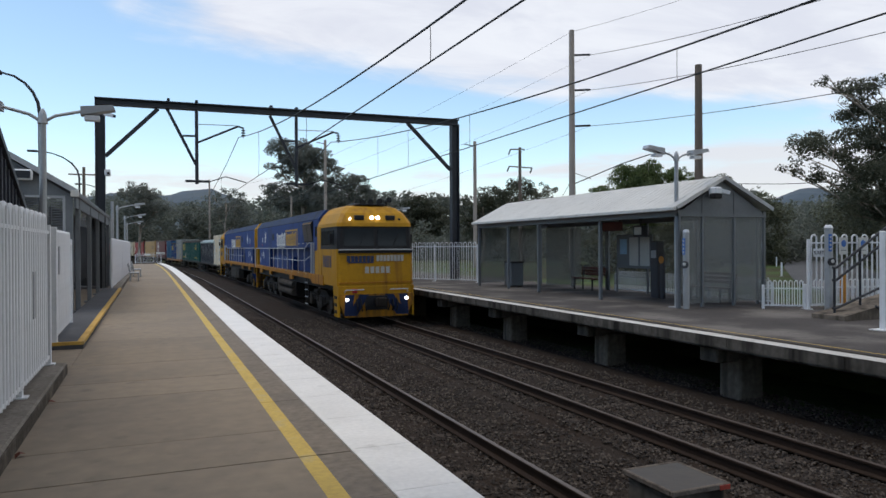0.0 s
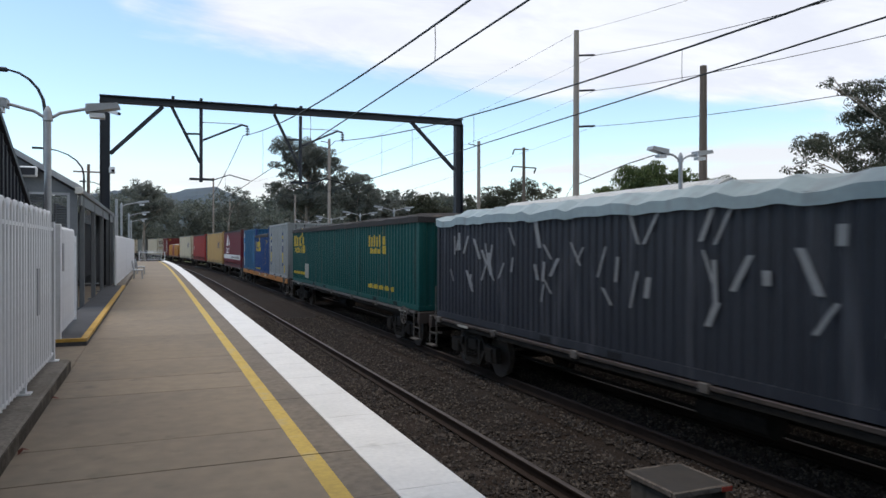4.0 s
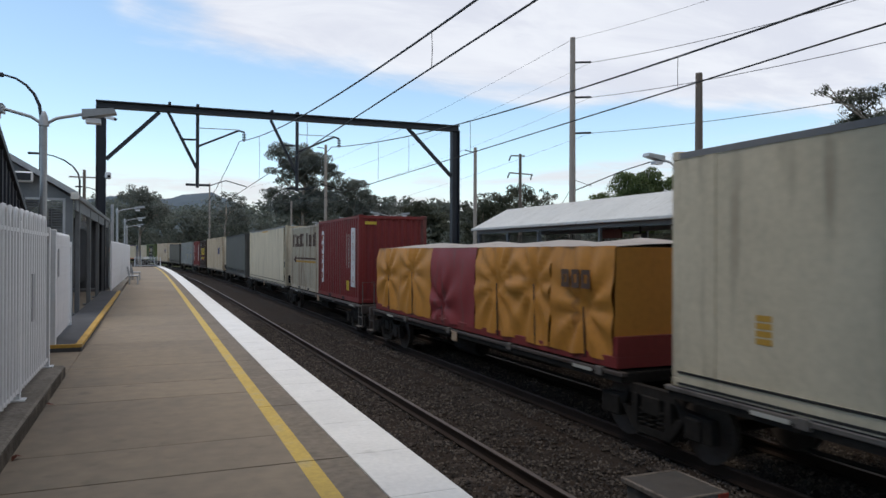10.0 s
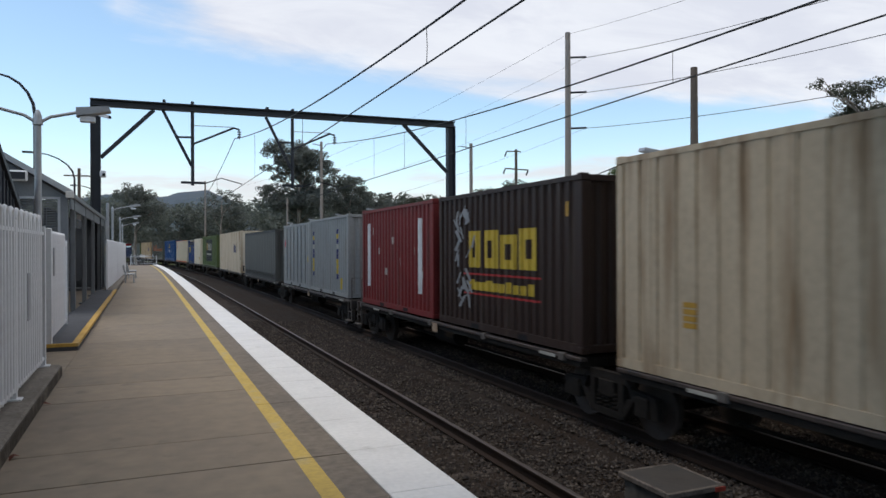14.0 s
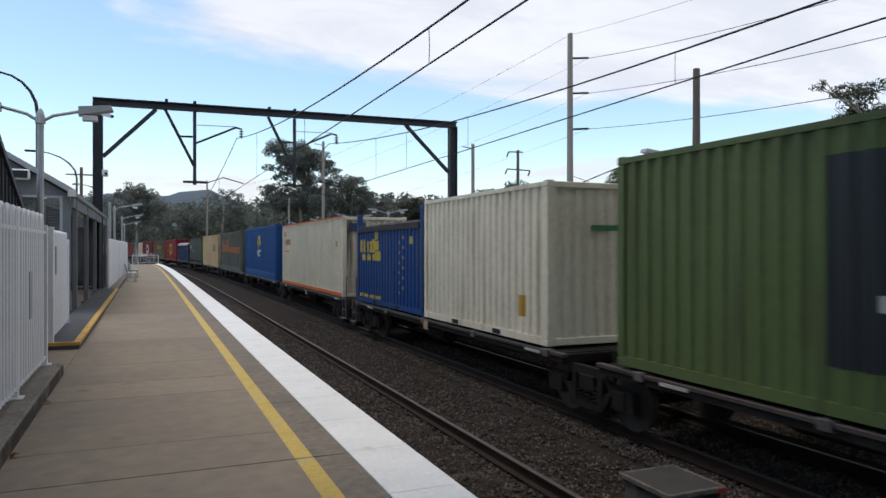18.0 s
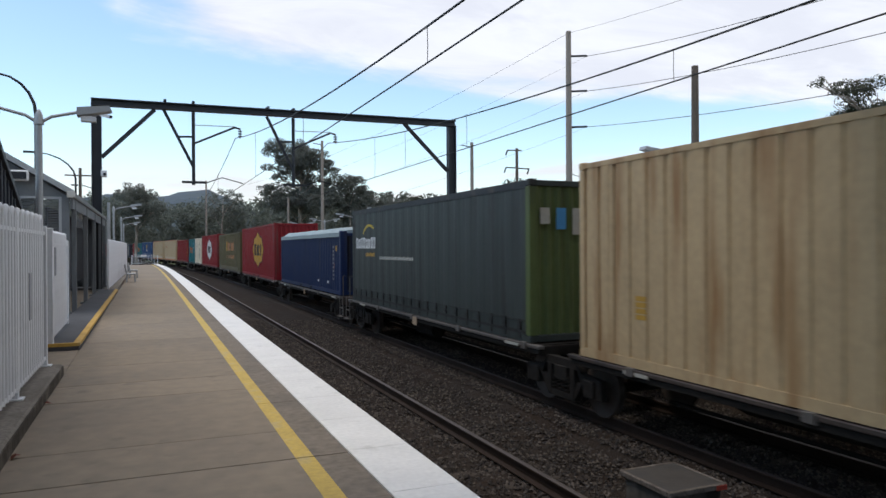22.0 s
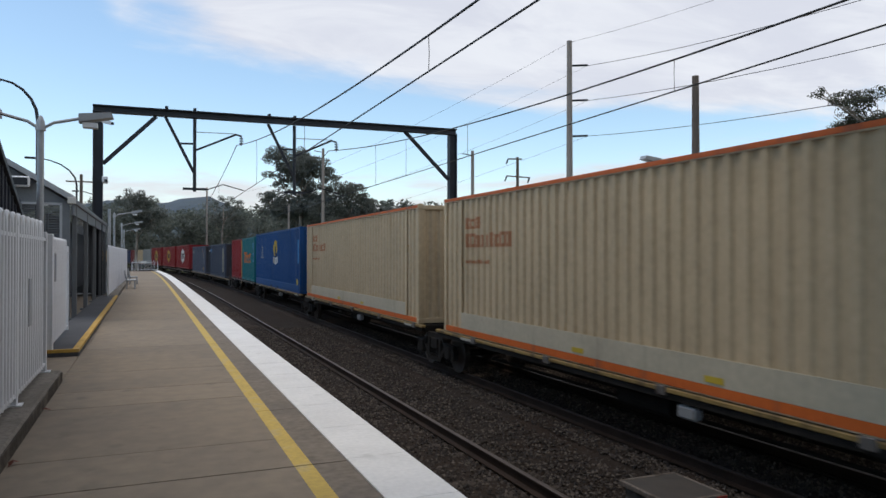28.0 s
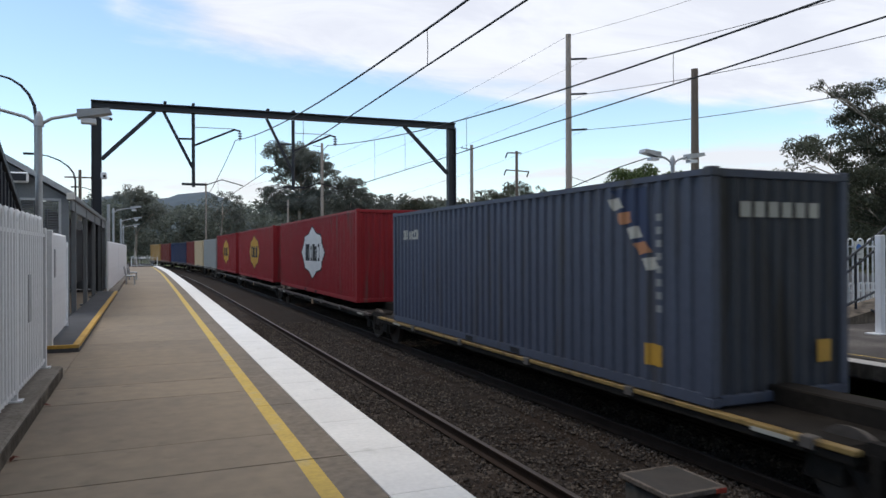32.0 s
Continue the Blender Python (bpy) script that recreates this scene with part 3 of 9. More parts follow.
# loose stones over the bed, where the camera stands nearest
def loose_stones():
    rnd = np.random.RandomState(7)
    n = 84000
    y = 2.6 + 27 * rnd.rand(n) ** 1.5
    x = 2.0 + 9.6 * rnd.rand(n)
    ok = np.ones(n, bool)
    for c in (X_NEAR, X_FAR):
        for sg in (-1, 1):
            ok &= np.abs(x - c - sg * 0.7525) > 0.06
    ok &= ~((x > 4.95) & (x < 5.8) & (y > 5.8) & (y < 6.7))
    x, y = x[ok], y[ok]
    n = len(x)
    d = np.minimum(np.abs(x - X_NEAR), np.abs(x - X_FAR))
    z = RAIL - 0.205 - np.where(d > 1.4, 0.055, 0) + rnd.rand(n) * 0.02
    s = 0.014 + 0.02 * rnd.rand(n)
    base = np.array([(1, 0, 0), (-1, 0, 0), (0, 1, 0), (0, -1, 0), (0, 0, 1), (0, 0, -1)], float)
    jit = 1 + (rnd.rand(n, 6, 1) - 0.5) * 0.7
    ang = rnd.rand(n) * 6.283
    ca, sa = np.cos(ang)[:, None], np.sin(ang)[:, None]
    v = base[None] * jit * s[:, None, None] + (rnd.rand(n, 6, 3) - 0.5) * s[:, None, None] * 0.5
    vx = v[:, :, 0] * ca - v[:, :, 1] * sa + x[:, None]
    vy = v[:, :, 0] * sa + v[:, :, 1] * ca + y[:, None]
    vz = v[:, :, 2] * 0.8 + z[:, None]
    verts = np.stack([vx, vy, vz], 2).reshape(-1, 3)
    tri = np.array([(0, 2, 4), (2, 1, 4), (1, 3, 4), (3, 0, 4), (2, 0, 5), (1, 2, 5), (3, 1, 5), (0, 3, 5)])
    faces = (tri[None] + (np.arange(n) * 6)[:, None, None]).reshape(-1, 3)
    me = bpy.data.meshes.new("ballast_stones")
    me.from_pydata(verts.tolist(), [], faces.tolist())
    me.materials.append(M_STONES)
    tagged(new("ballast_stones", me), "loose angular brown-grey ballast stones", "ballast", kind="stuff")

def stone_mat():
    m = bpy.data.materials.new("ballast_stone")
    m.use_nodes = True
    nd, ln = m.node_tree.nodes, m.node_tree.links
    ge = nd.new("ShaderNodeNewGeometry")
    rp = nd.new("ShaderNodeValToRGB")
    rp.color_ramp.elements[0].color, rp.color_ramp.elements[1].color = (0.015, 0.0115, 0.009, 1), (0.115, 0.092, 0.073, 1)
    e = rp.color_ramp.elements.new(0.6)
    e.color = (0.042, 0.03, 0.0225, 1)
    ln.new(ge.outputs["Random Per Island"], rp.inputs[0])
    ln.new(rp.outputs[0], nd["Principled BSDF"].inputs["Base Color"])
    nd["Principled BSDF"].inputs["Roughness"].default_value = 0.9
    return m
M_STONES = stone_mat()
loose_stones()

# ------------------------------------------------------------------ near platform: fences, kerbs, shelter, lamps
def loop_mesh(h, w, r=0.014, n=8):
    pts = [(0, -w / 2, 0)] + [(0, -w / 2, h - w / 2)] + [(0, -w / 2 * math.cos(a), h - w / 2 + w / 2 * math.sin(a)) for a in (0.5, 1.05, 1.57, 2.09, 2.64)] + [(0, w / 2, h - w / 2), (0, w / 2, 0)]
    return Mesh().tube(pts, r, n, caps=False).data("loop", M_FENCE, smooth=True)

def loop_fence(label, a, b, h, z, pitch=0.3, w=0.15, posts=2.4, r=0.014, group="white station fences"):
    """White loop-topped railing from a to b, standing at height z."""
    a, b = Vector(a), Vector(b)
    L = (b - a).length
    ang = math.degrees(math.atan2(-(b - a).x, (b - a).y))
    t = thing("loop_top_fence", label, "fence", group, pose(a.x, a.y, z, 0, 0, ang))
    me = loop_mesh(h - 0.09, w, r)
    for i in range(int((L - 0.1) / pitch)):
        ob = new("loop", me)
        ob.parent = t
        ob.matrix_basis = pose(0, 0.16 + i * pitch, 0.08)
    part("top_rail", Mesh().box(-0.02, 0.02, 0, L, h - 0.24, h - 0.2), M_FENCE, t)
    part("bottom_rail", Mesh().box(-0.02, 0.02, 0, L, 0.09, 0.13), M_FENCE, t)
    k = max(int(round(L / posts)), 1)
    for i in range(k + 1):
        y = L * i / k
        part("post", Mesh().box(-0.035, 0.035, y - 0.035, y + 0.035, 0, h - 0.12, 0.006), M_FENCE, t)
        part("base_plate", Mesh().box(-0.08, 0.08, y - 0.08, y + 0.08, 0, 0.015), M_FENCE, t)
    return t

M_SIGNGREY = mat("faded_grey_sign", (0.3, 0.31, 0.33), 0.5, var=0.1)
f1 = loop_fence("white loop-top metal fence on a concrete kerb beside the platform", (-1.28, -3.0), (-1.27, 10.82), 2.0, 0.15, pitch=0.34, w=0.17, r=0.03)
part("notice", Mesh().box(0.02, 0.035, 12.3, 12.48, 0.75, 1.3, 0.004), M_SIGNGREY, f1, "small grey notice plate")
f2 = loop_fence("short white loop-top fence panel before the shelter", (-1.52, 13.7), (-1.58, 17.1), 1.93, 0.1, pitch=0.34, w=0.17, posts=4, r=0.03)
part("notice", Mesh().box(0.02, 0.035, 0.55, 0.75, 1.15, 1.65, 0.004), M_SIGNGREY, f2, "small grey notice plate")
part("gate_post", Mesh().box(-0.06, 0.06, -0.16, -0.04, -0.1, 1.98, 0.01), M_FENCE, f2)
loop_fence("long white loop-top fence along the back of the platform", (-1.42, 31.3), (-1.25, 52.5), 2.04, 0.06, pitch=0.34, w=0.17, posts=3, r=0.03)
loop_fence("low white fence across the end of the platform", (-1.5, 85.2), (1.15, 85.6), 1.15, 0.0, pitch=0.3, w=0.15)
endsign = part("notice", Mesh().box(-0.02, 0.02, -0.3, 0.3, -0.1, 0.1), M_WHITE)
endsign.matrix_basis = pose(-0.3, 85.1, 0.95, 0, 0, 90)
tagged(endsign, "small white notice on the end fence", "notice")

kerb = setting("kerb_1", Mesh().box(-1.42, -1.065, -6, 10.92, -0.01, 0.15, 0.02), M_KERB, "worn concrete kerb under the white fence", "kerb")
# thin front plate in a darker, mottled concrete colour than the kerb top
part("kerb_face", Mesh().box(-1.0645, -1.052, -6, 10.9, -0.005, 0.13, 0.004), mat("dark_kerb_face", (0.075, 0.064, 0.053), 0.95, var=0.5, scale=3, fine=22, bump=0.5, col2=(0.11, 0.095, 0.078), patch=0.56, spec=0.1), kerb, "dark front of the kerb")
plinth = setting("plinth", Mesh().box(-1.74, -1.06, 13.5, 31.0, -0.01, 0.12, 0.012), mat("bitumen_plinth", (0.06, 0.06, 0.065), 0.9, var=0.3, scale=1, fine=18, bump=0.3), "raised dark plinth with a yellow painted edge", "plinth")
part("yellow_edge", Mesh().box(-1.16, -1.054, 13.495, 31.0, 0.07, 0.124), M_KERB_Y, plinth, "worn yellow edge paint")
part("yellow_edge", Mesh().box(-1.56, -1.16, 13.495, 13.58, 0.07, 0.124), M_KERB_Y, plinth, "worn yellow edge paint")
setting("kerb_2", Mesh().box(-1.6, -1.1, 31.02, 55, -0.01, 0.11, 0.012), M_KERB, "grey kerb under the far fence", "kerb")

def footbridge_stair():
    t = thing("stair_balustrade", "dark ribbed steel side panel of a stair descending to the platform", "stair")
    P = Mesh().slab([(14.9, 2.4), (5.4, 6.5), (5.4, 0.0), (14.9, 0.0)], 'x', -2.2, -2.14)
    part("side_panel", P, M_DARKROOF, t)
    part("handrail", Mesh().bar((-2.12, 15.0, 2.38), (-2.12, 5.4, 6.52), 0.09, 0.1), M_STEEL_DK, t)
    for i in range(30):
        y = 5.6 + i * 0.31
        z = 2.4 + (14.9 - y) * 4.1 / 9.5
        part("rib", Mesh().box(-2.14, -2.11, y - 0.025, y + 0.025, 0.1, z - 0.06), M_DARKROOF, t)
footbridge_stair()

def footbridge():
    """The covered bridge to which both stairs climb, over and behind the eye."""
    t = thing("footbridge", "dark steel covered footbridge over both tracks", "footbridge")
    tagged(t, kind="structure")
    part("deck", Mesh().box(-5.0, 18.5, 2.0, 5.3, 5.2, 5.45, 0.03), M_DARKROOF, t)
    for y in (2.0, 5.24):
        part("parapet", Mesh().box(-5.0, 18.5, y, y + 0.06, 5.45, 6.7), M_DARKROOF, t)
        for x in np.arange(-4.9, 18.5, 2.6):
            part("roof_post", Mesh().box(float(x) - 0.05, float(x) + 0.05, y - 0.02, y + 0.08, 5.45, 7.9), M_STEEL_DK, t)
    part("roof", Mesh().box(-5.2, 18.7, 1.7, 5.6, 7.9, 8.0, 0.02), M_DARKROOF, t)
    for x in (-4.6, 18.0):
        part("column", Mesh().box(x - 0.2, x + 0.2, 3.4, 3.9, GZ, 5.2, 0.02), M_STEEL_DK, t)
footbridge()

def shelter_near():
    t = thing("platform_shelter", "dark grey steel platform shelter with a pitched roof", "shelter", "platform shelters")
    y0, y1, xf, xb = 20.4, 36.0, -1.82, -5.6
    xr, zr, ze = -3.7, 4.35, 3.18
    part("roof", Mesh().slab([(xf + 0.04, ze), (xr, zr), (xb - 0.04, ze), (xb - 0.04, ze - 0.07), (xr, zr - 0.07), (xf + 0.04, ze - 0.07)], 'y', y0 - 0.1, y1), M_GREYPAINT, t)
    part("gutter", Mesh().box(xf - 0.02, xf + 0.14, y0 - 0.12, y1, ze - 0.14, ze - 0.0, 0.02), M_GREYPAINT, t)
    part("verge_trim", Mesh().bar((xf + 0.1, y0 - 0.13, ze - 0.02), (xr, y0 - 0.13, zr), 0.06, 0.13), M_GALV, t, "pale metal verge trim")
    part("gutter_end", Mesh().box(xf - 0.04, xf + 0.15, y0 - 0.2, y0 - 0.12, ze - 0.15, ze + 0.02, 0.01), M_ROOFSHEET, t)
    part("fascia", Mesh().box(xf + 0.02, xf + 0.08, y0, y1, ze - 0.42, ze - 0.14), M_GREYPAINT, t)
    for y in (21.2, 25.0, 28.9, 32.6, 35.8):
        part("post", Mesh().box(-1.84, -1.72, y - 0.06, y + 0.06, 0.0, ze - 0.14, 0.01), M_GREYPAINT, t)
        part("post_foot", Mesh().box(-1.93, -1.63, y - 0.14, y + 0.14, 0.0, 0.05, 0.01), M_GREYPAINT, t)
    part("back_wall", Mesh().box(xb, xb + 0.08, y0, y1, 0, ze - 0.1), M_GREYPAINT, t)
    part("far_wall", Mesh().box(xb, xf - 0.05, y1 - 0.08, y1, 0, ze - 0.1), M_GREYPAINT, t)
    part("end_wall", Mesh().slab([(xb, 2.3), (-2.95, 2.3), (-2.95, 0.0), (xb, 0.0)], 'y', y0, y0 + 0.06), M_GREYPAINT, t)
    part("gable", Mesh().slab([(xf - 0.02, ze - 0.1), (xr, zr - 0.1), (xb, ze - 0.1), (xb, 3.06), (xf - 0.02, 3.06)], 'y', y0 + 0.02, y0 + 0.07), M_GREYPAINT, t)
    F = Mesh()
    for x in (-2.92, -2.02):
        F.box(x - 0.03, x + 0.03, y0 - 0.03, y0 + 0.03, 0.1, 3.06)
    F.box(-2.92, -2.02, y0 - 0.03, y0 + 0.03, 3.0, 3.06).box(-2.92, -2.02, y0 - 0.03, y0 + 0.03, 0.1, 0.16)
    part("screen_frame", F, M_GALV, t, "pale steel screen frame")
    S = Mesh()
    for i in range(44):
        z = 0.2 + i * 0.064
        S.bar((-2.89, y0, z), (-2.05, y0, z + 0.03), 0.006, 0.024)
    for i in range(14):
        x = -2.86 + i * 0.06
        S.bar((x, y0, 0.16), (x + 0.02, y0, 3.0), 0.006, 0.012)
    part("mesh_screen", S, M_GREYPAINT, t, "grey expanded metal mesh")
    part("corner_wall", Mesh().box(-2.0, -1.82, y0 - 0.02, y0 + 0.1, 0, 3.06), M_GREYPAINT, t)
    L = Mesh().box(-3.12, -2.69, y0 - 0.3, y0 - 0.12, 3.42, 3.68, 0.03)
    part("floodlight", L, M_FENCE, t, "white box floodlight on the gable")
    part("floodlight_glass", Mesh().box(-3.08, -2.73, y0 - 0.31, y0 - 0.302, 3.46, 3.64), M_STEEL_DK, t)
    part("window", Mesh().box(-1.86, -1.83, 21.5, 24.8, 2.35, 2.95), glass("shelter_pane", (0.5, 0.55, 0.6), 0.25), t, "clear upper window pane")
    # dark sheet behind the posts, its colour standing in for the shade inside
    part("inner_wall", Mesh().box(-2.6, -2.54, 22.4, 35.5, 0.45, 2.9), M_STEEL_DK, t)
    part("downpipe", Mesh().tube([(-1.66, 36.1, ze - 0.1), (-1.66, 36.1, 0.02)], 0.05, 8), M_GALV, t)
shelter_near()

def twin_lamp(label, x, y, h=4.1, z=0.0, arms=(-0.85, 0.85), heading=0, small=False):
    t = thing("platform_lamp", label, "lamp", "platform lamps", pose(x, y, z, 0, 0, heading))
    part("pole", Mesh().tube([(0, 0, 0), (0, 0, h)], 0.062, 12, 0.055), M_GALV, t)
    part("base_flange", Mesh().box(-0.16, 0.16, -0.16, 0.16, 0, 0.03, 0.008), M_GALV, t)
    part("cap", Mesh().tube([(0, 0, h - 0.18), (0, 0, h - 0.02), (0, 0, h + 0.04), (0, 0, h + 0.08)], 0.085, 12, 0.02), M_GALV, t)
    for a in arms:
        s = 1 if a > 0 else -1
        part("arm", Mesh().tube([(0, 0, h - 0.16), (s * 0.2, 0, h - 0.03), (a, 0, h + abs(a) * 0.13)], 0.028, 8), M_GALV, t)
        H = Mesh().slab([(a - s * 0.06, h + abs(a) * 0.13 - 0.09), (a + s * 0.5, h + abs(a) * 0.13 + 0.03), (a + s * 0.46, h + abs(a) * 0.13 + 0.12), (a - s * 0.06, h + abs(a) * 0.13 + 0.06)], 'y', -0.13, 0.13)
        part("lamp_head", H, M_GALV, t, "grey box lamp head")
        part("diffuser", Mesh().box(min(a, a + s * 0.24), max(a, a + s * 0.24), -0.1, 0.1, h + abs(a) * 0.13 - 0.17, h + abs(a) * 0.13 - 0.088), M_FENCE, t, "pale lamp diffuser")
    return t
twin_lamp("grey steel platform lamp with two box heads", -1.72, 14.1, 4.08, arms=(-0.66, 0.66))
twin_lamp("grey steel platform lamp with two box heads", 13.4, 15.5, 4.22, arms=(-0.55, 0.55))
for x, y in ((-1.62, 42.0), (-1.65, 55.5), (-1.9, 70)):
    twin_lamp("grey steel platform lamp with one long arm", x, y, 3.95, arms=(0.9,))
for s in (44, 52, 61, 70):
    x, y, h = line(s, 14.6)
    twin_lamp("grey steel platform lamp with two box heads", x, y, 4.1, heading=h)
t_lp = thing("signal_pole", "slim pale steel pole beside the shelter", "pole")
part("pole", Mesh().tube([(-1.62, 36.6, 0), (-1.62, 36.6, 3.9)], 0.07, 10), M_GALV, t_lp)

def street_lamp(x, y, h, reach, rise):
    t = thing("street_lamp", "tall street lamp with a curved arm behind the station", "street lamp", "street lamps", pose(x, y, GZ))
    H = h - GZ
    pts = [(0, 0, 0), (0, 0, H)] + [(-reach * math.sin(a) if False else -reach * (1 - math.cos(a)), 0, H + rise * math.sin(a)) for a in (0.3, 0.6, 0.9, 1.2, 1.5)]
    part("curved_pole", Mesh().tube(pts, 0.07, 8, 0.035), M_STEEL_DK, t)
    part("lamp_head", Mesh().box(-reach - 0.55, -reach + 0.1, -0.12, 0.12, H + rise - 0.08, H + rise + 0.06, 0.03), M_STEEL_DK, t)
street_lamp(-3.75, 30, 6.7, 1.3, 1.45)
street_lamp(-4.5, 55, 6.6, 2.6, 1.75)
street_lamp(-4.4, 80, 7.0, 2.0, 1.2)

def bench(label, x, y, rz, m_seat, m_frame):
    t = thing("bench", label, "bench", "platform benches", pose(x, y, 0, 0, 0, rz))
    for i in range(4):
        part("seat_slat", Mesh().box(-0.8, 0.8, -0.22 + i * 0.11, -0.13 + i * 0.11, 0.43, 0.46, 0.006), m_seat, t)
    for i in range(3):
        part("back_slat", Mesh().box(-0.8, 0.8, 0.24 + i * 0.02, 0.27 + i * 0.02, 0.56 + i * 0.12, 0.65 + i * 0.12, 0.006), m_seat, t)
    for sx in (-0.6, 0.6):
        part("leg_frame", Mesh().bar((sx, -0.2, 0), (sx, -0.18, 0.43), 0.05, 0.05).bar((sx, 0.2, 0), (sx, 0.18, 0.43), 0.05, 0.05).bar((sx, 0.2, 0.43), (sx, 0.3, 0.92), 0.05, 0.04).bar((sx, -0.24, 0.415), (sx, 0.24, 0.415), 0.05, 0.03), m_frame, t)
    return t
M_BENCHRED = mat("dark_red_slats", (0.1, 0.028, 0.022), 0.6, var=0.2)
bench("grey metal platform bench facing the tracks", -0.75, 40.0, 90, M_GALV, M_GALV)
bench("grey metal platform bench facing the tracks", -0.72, 46.0, 90, M_GALV, M_GALV)
t_cctv = thing("security_camera", "white bullet security camera on the portal post", "camera", "security cameras")
part("housing", Mesh().bar((-1.72, 32.5, 7.3), (-1.36, 32.35, 7.2), 0.14, 0.14), M_FENCE, t_cctv)
part("lens", Mesh().bar((-1.36, 32.35, 7.2), (-1.3, 32.32, 7.18), 0.1, 0.1), M_BLACK, t_cctv)
t_c2 = thing("security_camera", "white box camera on the portal post", "camera", "security cameras")
part("housing", Mesh().box(-1.72, -1.5, 32.3, 32.75, 4.72, 4.98, 0.03), M_FENCE, t_c2)
part("lens", Mesh().box(-1.62, -1.52, 32.28, 32.3, 4.76, 4.86), M_BLACK, t_c2)
twin = None

# ------------------------------------------------------------------ between the tracks: a concrete service box
M_LID = mat("grimy_lid", (0.064, 0.055, 0.048), 0.6, var=0.35, scale=2.5, fine=14, bump=0.15, col2=(0.045, 0.04, 0.036), patch=0.5)
pit = thing("service_box", "weathered concrete service box with a flat lid between the tracks", "service box")
part("body", Mesh().box(5.02, 5.72, 5.88, 6.62, GZ, -0.9, 0.012), M_OLDCONC, pit)
part("lid", Mesh().box(4.99, 5.75, 5.84, 6.66, -0.9, -0.845, 0.012), M_LID, pit, "flat grey lid with chipped edges")
M_RIM = mat("chipped_concrete_rim", (0.15, 0.125, 0.105), 0.9, var=0.4, scale=5, fine=30, bump=0.3, col2=(0.08, 0.066, 0.055), patch=0.55, spec=0.15)
for x0, x1, y0, y1 in ((4.975, 5.765, 5.825, 5.87), (4.975, 5.765, 6.63, 6.675), (4.975, 5.015, 5.87, 6.63), (5.725, 5.765, 5.87, 6.63)):
    part("rim", Mesh().box(x0, x1, y0, y1, -0.9, -0.838, 0.01), M_RIM, pit)
part("marker", Mesh().box(5.6, 5.74, 5.815, 5.824, -0.9, -0.85), mat("red_marker", (0.35, 0.05, 0.03), 0.7), pit, "faded red paint mark")

# ------------------------------------------------------------------ far platform: shelter and furniture
M_SCREEN = glass("grey_perforated_screen", (0.2, 0.215, 0.215), 0.45, 0.5)
M_PANE = glass("dusty_shelter_glass", (0.3, 0.32, 0.31), 0.22, 0.15)
